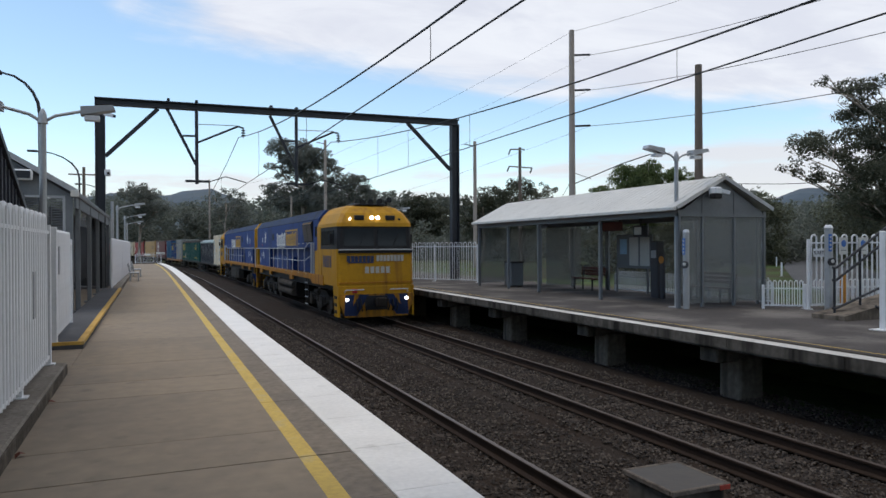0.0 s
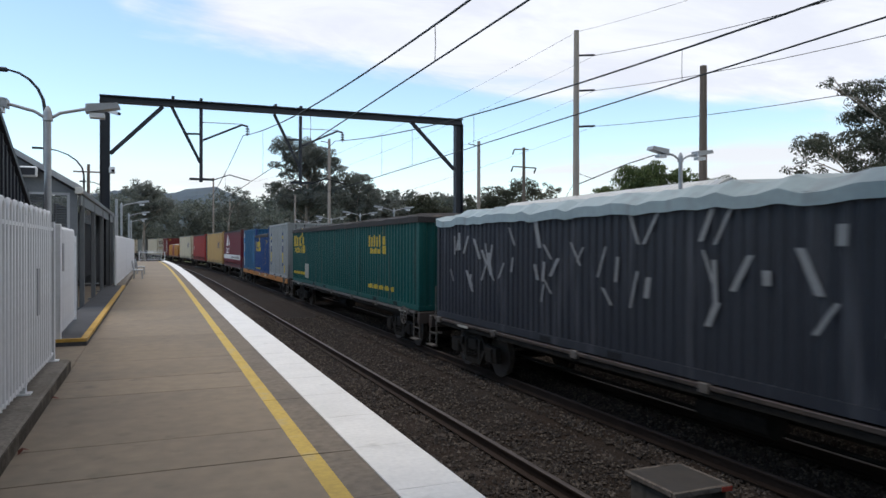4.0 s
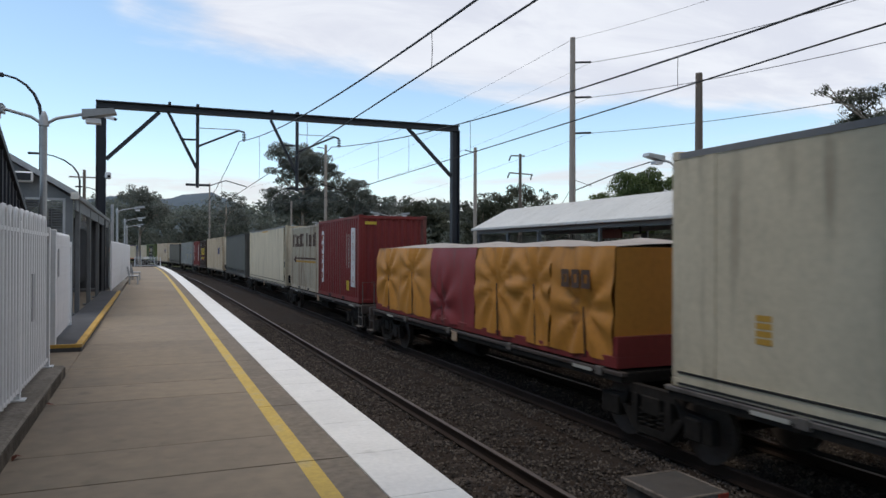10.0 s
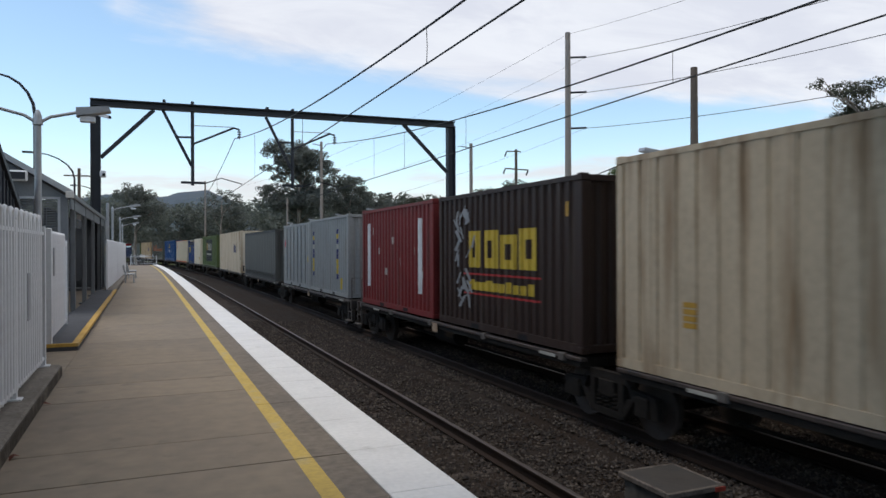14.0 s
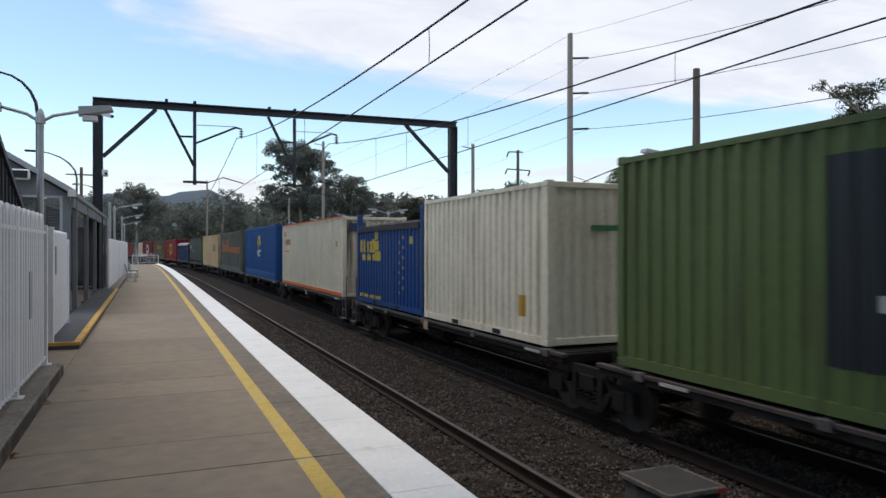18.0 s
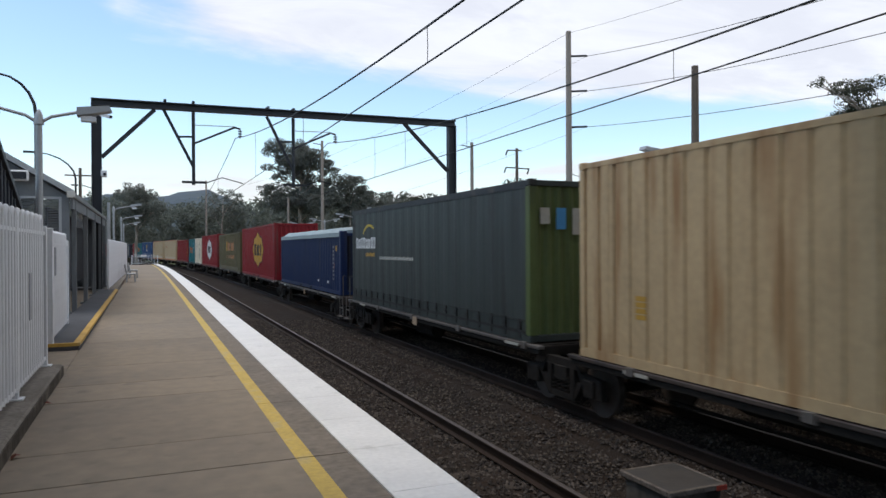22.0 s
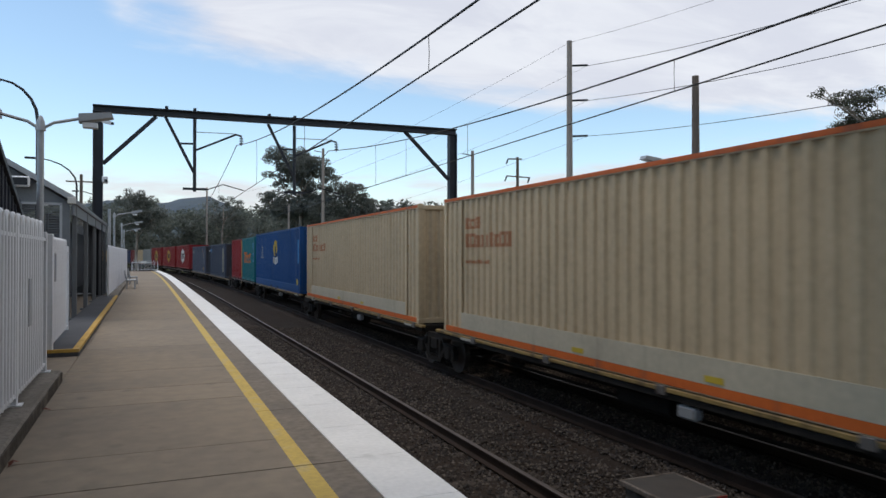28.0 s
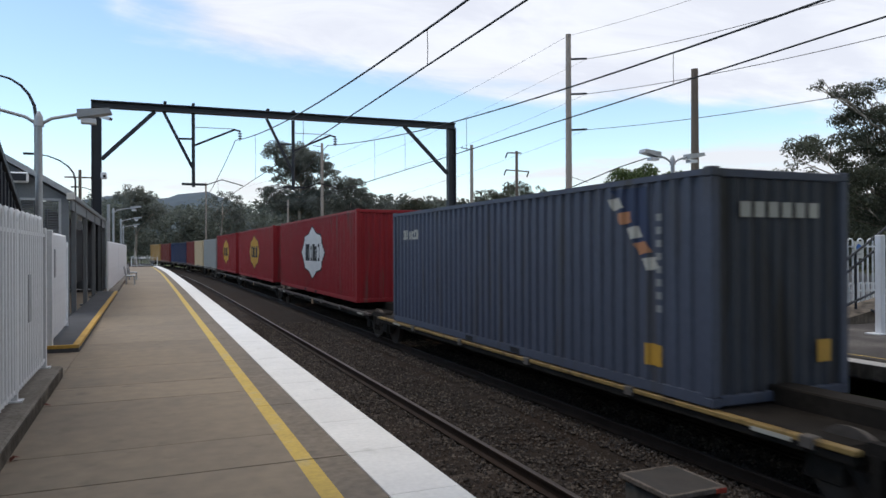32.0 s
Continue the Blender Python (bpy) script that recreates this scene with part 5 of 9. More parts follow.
C = {
    'white': paint("white_container_paint", (0.65, 0.57, 0.43), dirt=(0.22, 0.16, 0.1), at=0.58),
    'reefer': paint("dirty_white_reefer", (0.54, 0.44, 0.315), dirt=(0.28, 0.175, 0.09), at=0.52),
    'black': paint("black_container_paint", (0.03, 0.032, 0.04), dirt=(0.09, 0.09, 0.1), at=0.55),
    'teal': paint("dark_green_container_paint", (0.006, 0.07, 0.062)),
    'grey': paint("grey_container_paint", (0.27, 0.275, 0.265), dirt=(0.15, 0.12, 0.1), at=0.6),
    'blue': paint("blue_container_paint", (0.01, 0.046, 0.155)),
    'skyblue': paint("mid_blue_container_paint", (0.018, 0.085, 0.165)),
    'maroon': paint("maroon_curtain", (0.115, 0.01, 0.02)),
    'amber': paint("cream_yellow_panel", (0.41, 0.255, 0.095), dirt=(0.31, 0.16, 0.05), at=0.54),
    'red': paint("red_curtain", (0.26, 0.013, 0.016)),
    'cream': paint("cream_panel", (0.5, 0.43, 0.31), dirt=(0.25, 0.2, 0.14), at=0.55),
    'stained': paint("rust_stained_cream", (0.42, 0.37, 0.28), dirt=(0.17, 0.1, 0.06), at=0.5),
    'rust': paint("rust_red_container_paint", (0.17, 0.026, 0.024)),
    'char': paint("charcoal_curtain", (0.088, 0.087, 0.078), dirt=(0.045, 0.043, 0.039), at=0.5),
    'brown': paint("dark_brown_container_paint", (0.036, 0.021, 0.016)),
    'olive': paint("olive_container_paint", (0.11, 0.09, 0.042), dirt=(0.062, 0.05, 0.03), at=0.5),
    'green': paint("green_container_paint", (0.094, 0.122, 0.042), dirt=(0.06, 0.07, 0.03), at=0.54),
    'sand': paint("sand_container_paint", (0.49, 0.375, 0.235), dirt=(0.38, 0.27, 0.15), at=0.62),
    'stain': paint("rust_streaked_sand", (0.47, 0.335, 0.185), dirt=(0.27, 0.135, 0.05), at=0.5),
    'azure': paint("bright_blue_container_paint", (0.007, 0.058, 0.185), dirt=(0.01, 0.04, 0.11), at=0.56),
    'moss': paint("dark_green_grey_curtain", (0.042, 0.05, 0.046), dirt=(0.028, 0.028, 0.026), at=0.5),
    'ink': paint("worn_dark_blue_paint", (0.044, 0.054, 0.082), dirt=(0.055, 0.052, 0.052), at=0.54),
    'door_grime': paint("grimy_blue_brown_doors", (0.03, 0.031, 0.04), dirt=(0.04, 0.03, 0.022), at=0.46),
    'ivory': paint("ivory_container_paint", (0.6, 0.52, 0.385), dirt=(0.33, 0.26, 0.17), at=0.6),
    'tan': paint("dirty_tan_reefer", (0.47, 0.375, 0.26), dirt=(0.24, 0.155, 0.085), at=0.5),
    'orange': paint("orange_rail_paint", (0.55, 0.12, 0.025)),
    'aqua': paint("aqua_container_paint", (0.008, 0.13, 0.145)),
    'navy': paint("navy_container_paint", (0.014, 0.027, 0.08), dirt=(0.03, 0.032, 0.045), at=0.55),
    'slate': paint("slate_container_paint", (0.068, 0.077, 0.107), dirt=(0.06, 0.055, 0.052), at=0.55),
    'scarlet': paint("scarlet_container_paint", (0.222, 0.013, 0.017)),
    'aged': paint("weathered_green_grey_paint", (0.09, 0.104, 0.086), dirt=(0.07, 0.044, 0.027), at=0.43),
    'grime': paint("dark_road_grime", (0.03, 0.028, 0.026), dirt=(0.015, 0.014, 0.013), at=0.45),
    'tarp': paint("pale_tarpaulin", (0.27, 0.33, 0.34), dirt=(0.2, 0.22, 0.22), at=0.55),
    'steel': paint("dull_grey_container_end", (0.14, 0.138, 0.13), dirt=(0.08, 0.075, 0.07), at=0.5),
    'kick': paint("pale_lower_rail_paint", (0.45, 0.39, 0.285), dirt=(0.24, 0.2, 0.14), at=0.6),
    'navy_soot': paint("sooty_navy_end", (0.022, 0.026, 0.05), dirt=(0.012, 0.011, 0.011), at=0.46),
    'slate_soot': paint("sooty_slate_end", (0.042, 0.045, 0.056), dirt=(0.02, 0.016, 0.013), at=0.47),
    'soot': paint("sooty_ivory_end", (0.5, 0.42, 0.3), dirt=(0.05, 0.038, 0.028), at=0.5),
    'dusty': paint("dusty_tarpaulin_top", (0.3, 0.25, 0.21), dirt=(0.18, 0.15, 0.12), at=0.5),
    'darktarp': paint("dark_tarpaulin", (0.04, 0.036, 0.034), 0.95),
    'ochre': paint("ochre_tarpaulin", (0.42, 0.18, 0.03), dirt=(0.16, 0.07, 0.03), at=0.6),
    'redtarp': paint("red_tarpaulin", (0.2, 0.03, 0.03)),
    'black_rail': paint("dark_top_rail", (0.025, 0.027, 0.03)),
    'silver': paint("dull_aluminium_rail", (0.17, 0.165, 0.165), dirt=(0.16, 0.15, 0.14)),
}
D = {k: mat("decal_" + k, c, 0.5, var=0.12, scale=2, fine=14, bump=0.02) for k, c in dict(
    white=(0.62, 0.62, 0.6), pale=(0.4, 0.38, 0.33), blue=(0.018, 0.024, 0.11), light=(0.06, 0.25, 0.5), yellow=(0.5, 0.35, 0.035), gold=(0.45, 0.25, 0.035), orange=(0.5, 0.13, 0.02),
    black=(0.015, 0.015, 0.017), red=(0.4, 0.03, 0.03), grey=(0.22, 0.22, 0.22), brown=(0.07, 0.035, 0.02), faded=(0.38, 0.17, 0.08), navy=(0.02, 0.03, 0.075), green=(0.03, 0.16, 0.05), cream=(0.42, 0.36, 0.25), rusty=(0.29, 0.085, 0.03), coal=(0.018, 0.02, 0.022)).items()}
DECK = 1.04
W = 1.22
SKIN = -(W + 0.004)      # just outside the side that faces the near platform

RIBS = {}                # by thing: the outline of its pressed side as (along, outwards), and the heights between which it runs
UNDRAPED = ("yellow_label", "red_strap", "yellow_edge", "yellow_mark")

def painted(M, t, pts, x, name=""):
    """Adds a painted shape of (along, height) points; on a pressed side it follows the ribs."""
    side = RIBS.get(t.name)
    zs = [q[1] for q in pts]
    if not side or name in UNDRAPED or min(zs) < side[2] or max(zs) > side[3] or x > 0:
        return M.slab(pts, 'x', x - 0.003, x + 0.002)
    us, ws = side[0], side[1]
    lift = 0.004 + (SKIN - x)
    y0, y1 = min(q[0] for q in pts), max(q[0] for q in pts)
    cuts = sorted({round(v, 5) for v in [y0, y1] + [q[0] for q in pts] + [u for u in us if y0 < u < y1]})
    n = len(pts)
    def span(y):
        hit = []
        for k in range(n):
            (a, za), (b, zb) = pts[k], pts[(k + 1) % n]
            if abs(a - b) < 1e-7:
                if abs(y - a) < 1e-5:
                    hit += [za, zb]
            elif min(a, b) - 1e-6 <= y <= max(a, b) + 1e-6:
                hit.append(za + (zb - za) * (y - a) / (b - a))
        return min(hit), max(hit)
    for a, b in zip(cuts[:-1], cuts[1:]):
        if b - a < 1e-4:
            continue
        e = (b - a) * 0.002
        (l0, h0), (l1, h1) = span(a + e), span(b - e)
        xa, xb = [-(W - 0.008 - float(np.interp(v, us, ws))) - lift if us[0] <= v <= us[-1] else -W - 0.003 - (SKIN - x) for v in (a, b)]
        M.add([(xa, a, l0), (xb, b, l1), (xb, b, h1), (xa, a, h0)], [(0, 3, 2, 1)])
    return M

def plate(t, name, col, y0, y1, z0, z1, x=SKIN, label=""):
    y0, y1 = min(y0, y1), max(y0, y1)
    return part(name, painted(Mesh(), t, [(y0, z0), (y1, z0), (y1, z1), (y0, z1)], x, name), D[col], t, label)

def poly(t, name, col, pts, x=SKIN, label=""):
    return part(name, painted(Mesh(), t, pts, x, name), D[col], t, label)

def bars(t, col, y0, y1, z0, z1, n, seed=1, x=SKIN, slant=0.0):
    """A row of plain hollow blocks standing for a painted name."""
    rnd = random.Random(seed)
    w, h = (y1 - y0) / n, z1 - z0
    made, M = [], Mesh()
    def bit(a, b, v0, v1):
        painted(M, t, [(a - slant * v0, z0 + v0), (b - slant * v0, z0 + v0), (b - slant * v1, z0 + v1), (a - slant * v1, z0 + v1)], x)
    for i in range(n):
        a, b = y0 + i * w + w * 0.1, y0 + (i + 1) * w - w * 0.1
        if h <= 0.24 or n < 3:
            bit(a, b, 0, h * (0.8 if h <= 0.24 and i % 3 else 1.0))
            continue
        M = Mesh()
        top = h * (1.0 if i in (0, n - 1) else rnd.choice((0.86, 0.86, 1.0)))
        k = min((b - a) * 0.37, top * 0.27)
        bit(a, a + k, 0, top)
        bit(b - k, b, 0, top)
        bit(a + k, b - k, top - k, top)
        bit(a + k, b - k, 0, k)
        made.append(part("letter_block", M, D[col], t))
    if not made:
        made.append(part("painted_bar" if h > 0.24 else "small_print", M, D[col], t))
    return made

def column(t, cols, y0, y1, z0, z1):
    h = (z1 - z0) / len(cols)
    for i, c in enumerate(cols):
        if c:
            plate(t, "label_block", c, y0, y1, z1 - (i + 1) * h + h * 0.06, z1 - i * h - h * 0.04)

def star(cy, cz, ro, ri, n, squash=1.0, turn=0.0):
    return [(cy + (ro if k % 2 == 0 else ri) * math.sin(turn + math.pi * k / n) * squash, cz + (ro if k % 2 == 0 else ri) * math.cos(turn + math.pi * k / n)) for k in range(2 * n)]

def shell(t, L, h, material, fm, deck, style, inset=0.0):
    """The frame, sides, ends and roof of a box on the train."""
    z0, z1 = deck, deck + h
    a, b = -L / 2, L / 2
    pitch, depth = {'std': (0.28, 0.046), 'rib': (0.38, 0.03), 'fine': (0.2, 0.03), 'smooth': (2.3, 0.004), 'curtain': (0.62, 0.008)}[style]
    top = C['black_rail'] if style == 'curtain' else C['silver'] if style == 'smooth' else fm
    low = fm
    lowh = 0.22 if style == 'smooth' else 0.15
    cuts = (0.72, 0.78, 0.94) if style == 'rib' else (0.32, 0.46, 0.86)
    prof = ribs(a + 0.12 + inset, b - 0.12, 0.0, -1, pitch, depth, cut=cuts)
    RIBS[t.name] = ([q[1] for q in prof], [q[0] for q in prof], z0 + lowh, z1 - 0.1)
    for sg in (-1, 1):
        xo, xi = sg * W, sg * (W - 0.09)
        x0, x1 = min(xo, xi), max(xo, xi)
        part("side_panel", sheet(Mesh(), ribs(a + 0.12 + inset, b - 0.12, sg * (W - 0.008), sg, pitch, depth, cut=cuts), z0 + lowh, z1 - 0.1), material, t)
        part("bottom_rail", Mesh().box(x0, x1, a + 0.12, b - 0.12, z0 + 0.01, z0 + lowh), low, t)
        if style == 'smooth':
            for z in (z0 + 0.05, z0 + 0.2):
                part("rail_lip", Mesh().box(x0 - 0.012, x1 + 0.012, a + 0.13, b - 0.13, z - 0.016, z + 0.016), C['grime'], t)
        part("top_rail", Mesh().box(x0, x1, a + 0.12, b - 0.12, z1 - (0.16 if style == 'curtain' else 0.1), z1 - 0.02), top, t)
        for e in (a, b):
            y0, y1 = (e, e + 0.15) if e < 0 else (e - 0.15, e)
            c0, c1 = min(xo, sg * (W - 0.15)), max(xo, sg * (W - 0.15))
            part("corner_post", Mesh().box(c0, c1, y0, y1, z0 + 0.12, z1 - 0.12, 0.015), fm, t)
            part("corner_casting", Mesh().box(c0 - 0.004, c1 + 0.004, y0, y1, z0, z0 + 0.12, 0.012), fm, t)
            part("corner_casting", Mesh().box(c0 - 0.004, c1 + 0.004, y0, y1, z1 - 0.12, z1 + 0.004, 0.012), fm, t)
    if style in ('std', 'fine', 'rib'):
        for fy in (-1, 1):
            for k in (1.03,):
                part("fork_pocket", Mesh().box(-W - 0.003, -W + 0.05, fy * k - 0.18, fy * k + 0.18, z0 + 0.02, z0 + 0.12), M_BLACK, t)
    part("roof", Mesh().box(-W + 0.07, W - 0.07, a + 0.13, b - 0.13, z1 - 0.06, z1 - 0.03), material, t)
    part("rear_end", Mesh().box(-W + 0.15, W - 0.15, b - 0.08, b - 0.03, z0 + 0.05, z1 - 0.05), material, t)
    part("end_header", Mesh().box(-W + 0.15, W - 0.15, a, a + 0.1, z1 - 0.13, z1 - 0.02, 0.01), fm, t)
    part("end_sill", Mesh().box(-W + 0.15, W - 0.15, a, a + 0.1, z0 + 0.01, z0 + 0.14, 0.01), fm, t)
    part("floor", Mesh().box(-W + 0.1, W - 0.1, a + 0.1, b - 0.1, z0 + 0.06, z0 + 0.1), M_BLACK, t)

def end_ribbed(t, L, h, material, deck):
    part("front_end", sheet(Mesh(), ribs(-W + 0.15, W - 0.15, -L / 2 + 0.03, -1, 0.24, 0.045), deck + 0.12, deck + h - 0.1, 'x'), material, t)

def end_doors(t, L, h, material, deck):
    a = -L / 2
    for sg in (-1, 1):
        x0, x1 = (0.01, W - 0.15) if sg > 0 else (-W + 0.15, -0.01)
        dr = part("door", Mesh().box(x0, x1, a + 0.04, a + 0.09, deck + 0.14, deck + h - 0.13, 0.008), material, t)
        for k in range(4):
            z = deck + 0.3 + k * (h - 0.5) / 4
            part("door_panel", Mesh().box(x0 + 0.08, x1 - 0.08, a + 0.028, a + 0.04, z, z + (h - 0.5) / 4 - 0.1, 0.006), material, dr)
        for k in (0.28, 0.72):
            xx = x0 + (x1 - x0) * k
            part("locking_bar", Mesh().tube([(xx, a + 0.01, deck + 0.08), (xx, a + 0.01, deck + h - 0.08)], 0.018, 6), C["grime"], dr)
            part("bar_handle", Mesh().box(xx - 0.02, xx + 0.25, a - 0.012, a + 0.006, deck + 1.1, deck + 1.14), C["grime"], dr)

def end_reefer(t, L, h, deck, m_body):
    """The refrigeration unit set into the front end."""
    a = -L / 2
    z1 = deck + h
    part("unit_casing", Mesh().slab([(a + 0.02, z1 - 0.14), (a + 0.02, deck + 0.62), (a + 0.3, deck + 0.55), (a + 0.7, deck + 0.55), (a + 0.7, z1 - 0.14)], 'x', -W + 0.07, W - 0.07), C['white'], t, "white refrigeration unit casing")
    part("unit_surround", Mesh().box(-W + 0.36, W - 0.16, a + 0.3, a + 0.62, z1 - 0.16 - h * 0.62, z1 - 0.13), M_BLACK, t)
    part("grille_frame", Mesh().slab([(-W + 0.42, z1 - 0.2), (W - 0.3, z1 - 0.2), (W - 0.3, z1 - 1.25), (-W + 0.72, z1 - 1.25), (-W + 0.62, z1 - 0.72)], 'y', a - 0.012, a + 0.018), M_BLACK, t, "black grille surround")
    for k in range(9):
        z = z1 - 0.32 - k * 0.1
        part("grille_bar", Mesh().box(-W + 0.85, W - 0.36, a - 0.03, a - 0.014, z - 0.02, z + 0.02), M_GALV, t)
    part("access_panel", Mesh().box(-W + 0.55, -0.1, a + 0.006, a + 0.018, deck + 0.75, deck + 1.5, 0.004), D['pale'], t)
    part("gauge", Mesh().disc((-W + 0.62, a + 0.0, deck + 1.2), 0.07, 'y', 0.03, 14), M_BLACK, t)
    part("lower_recess", Mesh().box(-W + 0.2, W - 0.2, a + 0.2, a + 0.24, deck + 0.1, deck + 0.55), M_BLACK, t)
    part("guard_bar", Mesh().bar((-W + 0.1, a + 0.03, deck + 0.58), (W - 0.1, a + 0.03, deck + 0.58), 0.05, 0.06), C['white'], t)
    for x in (-W + 0.3, W - 0.3):
        part("guard_post", Mesh().bar((x, a + 0.03, deck + 0.1), (x, a + 0.03, deck + 0.58), 0.05, 0.05), C['white'], t)
    for sg in (-1, 1):
        for z in (deck + 0.9, deck + 1.3, deck + 2.2):
            part("frame_rung", Mesh().box(min(sg * W, sg * (W - 0.07)), max(sg * W, sg * (W - 0.07)), a + 0.14, a + 0.53, z - 0.03, z + 0.03, 0.008), C['white'], t)
    part("vent_box", Mesh().box(-W + 0.02, -W + 0.15, a + 0.2, a + 0.45, deck + 0.96, deck + 1.24, 0.01), M_STEEL_DK, t)
    part("bulkhead", Mesh().box(-W + 0.1, W - 0.1, a + 0.72, a + 0.78, deck + 0.05, z1 - 0.05), m_body, t)

def box(name, label, s0, s1, col, style='std', h=2.9, end='rib', frame=None, deck=DECK, category="container", door=None):
    if 0.89 < deck < 0.97:
        deck, h = 1.0, h - (1.0 - deck)
    t = rides(thing(name, label, category, "containers on the train"), (s0 + s1) / 2)
    L = s1 - s0
    m = C[col]
    shell(t, L, h, m, C[frame] if frame else m, deck, style, 0.4 if end == 'unit' else 0.0)
    if end == 'rib':
        end_ribbed(t, L, h, m, deck)
    elif end == 'door':
        end_doors(t, L, h, C[door] if door else m, deck)
    elif end == 'unit':
        end_reefer(t, L, h, deck, m)
    elif end:
        end_ribbed(t, L, h, C[end], deck)
    if style == 'curtain':
        n = int(L / 0.6)
        for i in range(n):
            y = -L / 2 + 0.4 + i * (L - 0.8) / (n - 1)
            part("strap", Mesh().box(-W - 0.008, -W + 0.006, y - 0.035, y + 0.035, deck + 0.06, deck + 0.42), C['grime'], t)
            part("buckle", Mesh().box(-W - 0.022, -W - 0.008, y - 0.06, y + 0.06, deck + 0.24, deck + 0.34, 0.004), C['grime'], t)
        part("hem", Mesh().box(-W - 0.006, -W + 0.004, -L / 2 + 0.15, L / 2 - 0.15, deck + 0.152, deck + 0.21), C['grime'], t, "grimy hem of the curtain")
        part("tension_cord", Mesh().tube([(-W - 0.008, -L / 2 + 0.2, deck + 0.4), (-W - 0.008, L / 2 - 0.2, deck + 0.4)], 0.007, 5), C['grime'], t)
    return t, L

def soft_cover(t, L, z, rise, material, seed, sag=0.05, name="tarpaulin"):
    """A loose cover over an open top, in gentle folds, hanging a little over the rails."""
    rnd = random.Random(seed)
    M = Mesh()
    ys = np.linspace(-L / 2 - 0.02, L / 2 + 0.02, int(L / 0.3))
    prof = [(-W - 0.025, -0.16), (-W - 0.025, 0.0), (-W * 0.8, rise * 0.75), (0, rise), (W * 0.8, rise * 0.75), (W + 0.025, 0.0), (W + 0.025, -0.16)]
    for y in ys:
        f = rnd.uniform(-1, 1) * sag
        e = 0.0 if abs(y) < L / 2 - 0.4 else 0.1
        for k, (x, dz) in enumerate(prof):
            M.v.append((x, float(y), z + dz + f * (0.6 if k in (0, 6) else 1) - (e if 1 < k < 5 else 0)))
    n = len(prof)
    for j in range(len(ys) - 1):
        for i in range(n - 1):
            M.f.append((j * n + i, j * n + i + 1, (j + 1) * n + i + 1, (j + 1) * n + i))
    M.f.append(tuple(range(n)))
    return part(name, M, material, t, smooth=False)

# --- boxes in the order in which they pass
def first_white():
    t, L = box("shipping_container", "white steel container with light blue label columns and rust stains", 69.7, 75.7, 'white', end='rib', h=2.95)
    column(t, ['light', 'light', 'white', 'light', None, 'light', 'light', 'white', 'light'], -L / 2 + 0.95, -L / 2 + 1.35, 1.5, 3.55)
    column(t, ['light', 'light', 'navy', 'light', 'light', None, 'light', 'white', 'light'], L / 2 - 0.75, L / 2 - 0.45, 1.6, 3.5)
    plate(t, "placard", 'gold', 0.55, 0.9, 2.2, 2.65)
    plate(t, "data_plate", 'black', -L / 2 + 0.5, -L / 2 + 0.62, 3.55, 3.85)
first_white()

def graffiti_black():
    t, L = box("shipping_container", "black open-top container covered in grey scrawl under a pale tarpaulin", 75.9, 88.4, 'black', h=2.35, style='fine')
    soft_cover(t, L, DECK + 2.36, 0.22, C['tarp'], 3)
    rnd = random.Random(8)
    M = Mesh()
    for i in range(46):
        y = -L / 2 + 0.6 + rnd.random() * (L - 1.4)
        z = DECK + 0.7 + rnd.random() * 1.1
        dy, dz = rnd.uniform(-0.35, 0.35), rnd.uniform(0.15, 0.55)
        w = rnd.uniform(0.05, 0.13)
        M.slab([(y, z), (y + w, z), (y + w + dy, z + dz), (y + dy, z + dz)], 'x', SKIN - 0.002, SKIN + 0.001)
    tagged(part("scrawl", M, D['grey'], t, "grey sprayed scrawl"), kind="stuff")
graffiti_black()

def stacked_mark(t, col, y, z, s, n):
    bars(t, col, y - s * 4.6, y, z, z + s * 1.2, 5, n)
    bars(t, col, y - s * 4.6, y - s * 0.2, z - s * 0.75, z - s * 0.15, 8, n + 1)
    for k, w in enumerate((1.6, 1.1, 0.5)):
        plate(t, "stacked_block", col, y - s * 4.8 - w * s, y - s * 4.8, z - s * 0.75 + k * s * 0.95, z + s * 0.1 + k * s * 0.95)
for s0, s1, seed in ((89.7, 95.7, 11), (95.8, 108.0, 12)):
    t, L = box("shipping_container", "dark green open-top container with a yellow stacked-block emblem", s0, s1, 'teal', h=2.5)
    soft_cover(t, L, DECK + 2.52, 0.12, C['darktarp'], seed, 0.02)
    yb = L / 2 - 0.35 if L > 8 else L / 2 - 1.2
    stacked_mark(t, 'yellow', yb, 2.75, 0.42 if L > 8 else 0.3, seed)
    bars(t, 'yellow', yb - 2.6, yb, 1.42, 1.56, 14, seed)
    if L > 8:
        plate(t, "pinned_sheet", 'pale', yb - 3.5, yb - 2.7, 1.3, 1.95, label="pale pinned sheet")

def grey_striped(s0, s1, end='door', lbl="grey steel container with blue and yellow label columns"):
    t, L = box("shipping_container", lbl, s0, s1, 'grey', end=end, h=2.95)
    pat = ['blue', 'yellow', 'blue', 'pale', 'blue', 'blue', 'yellow', 'yellow', 'yellow', 'blue']
    column(t, pat, -L / 2 + 1.35, -L / 2 + 1.65, 1.65, 3.5)
    column(t, pat, L / 2 - 0.7, L / 2 - 0.42, 1.65, 3.5)
    plate(t, "placard", 'yellow', -L / 2 + 0.8, -L / 2 + 1.15, 1.3, 1.7)
    return t, L
t, L = grey_striped(109.5, 115.6)
part("blue_notice", Mesh().box(-0.3, 0.35, -L / 2 + 0.02, -L / 2 + 0.03, 3.25, 3.5), D['light'], t)

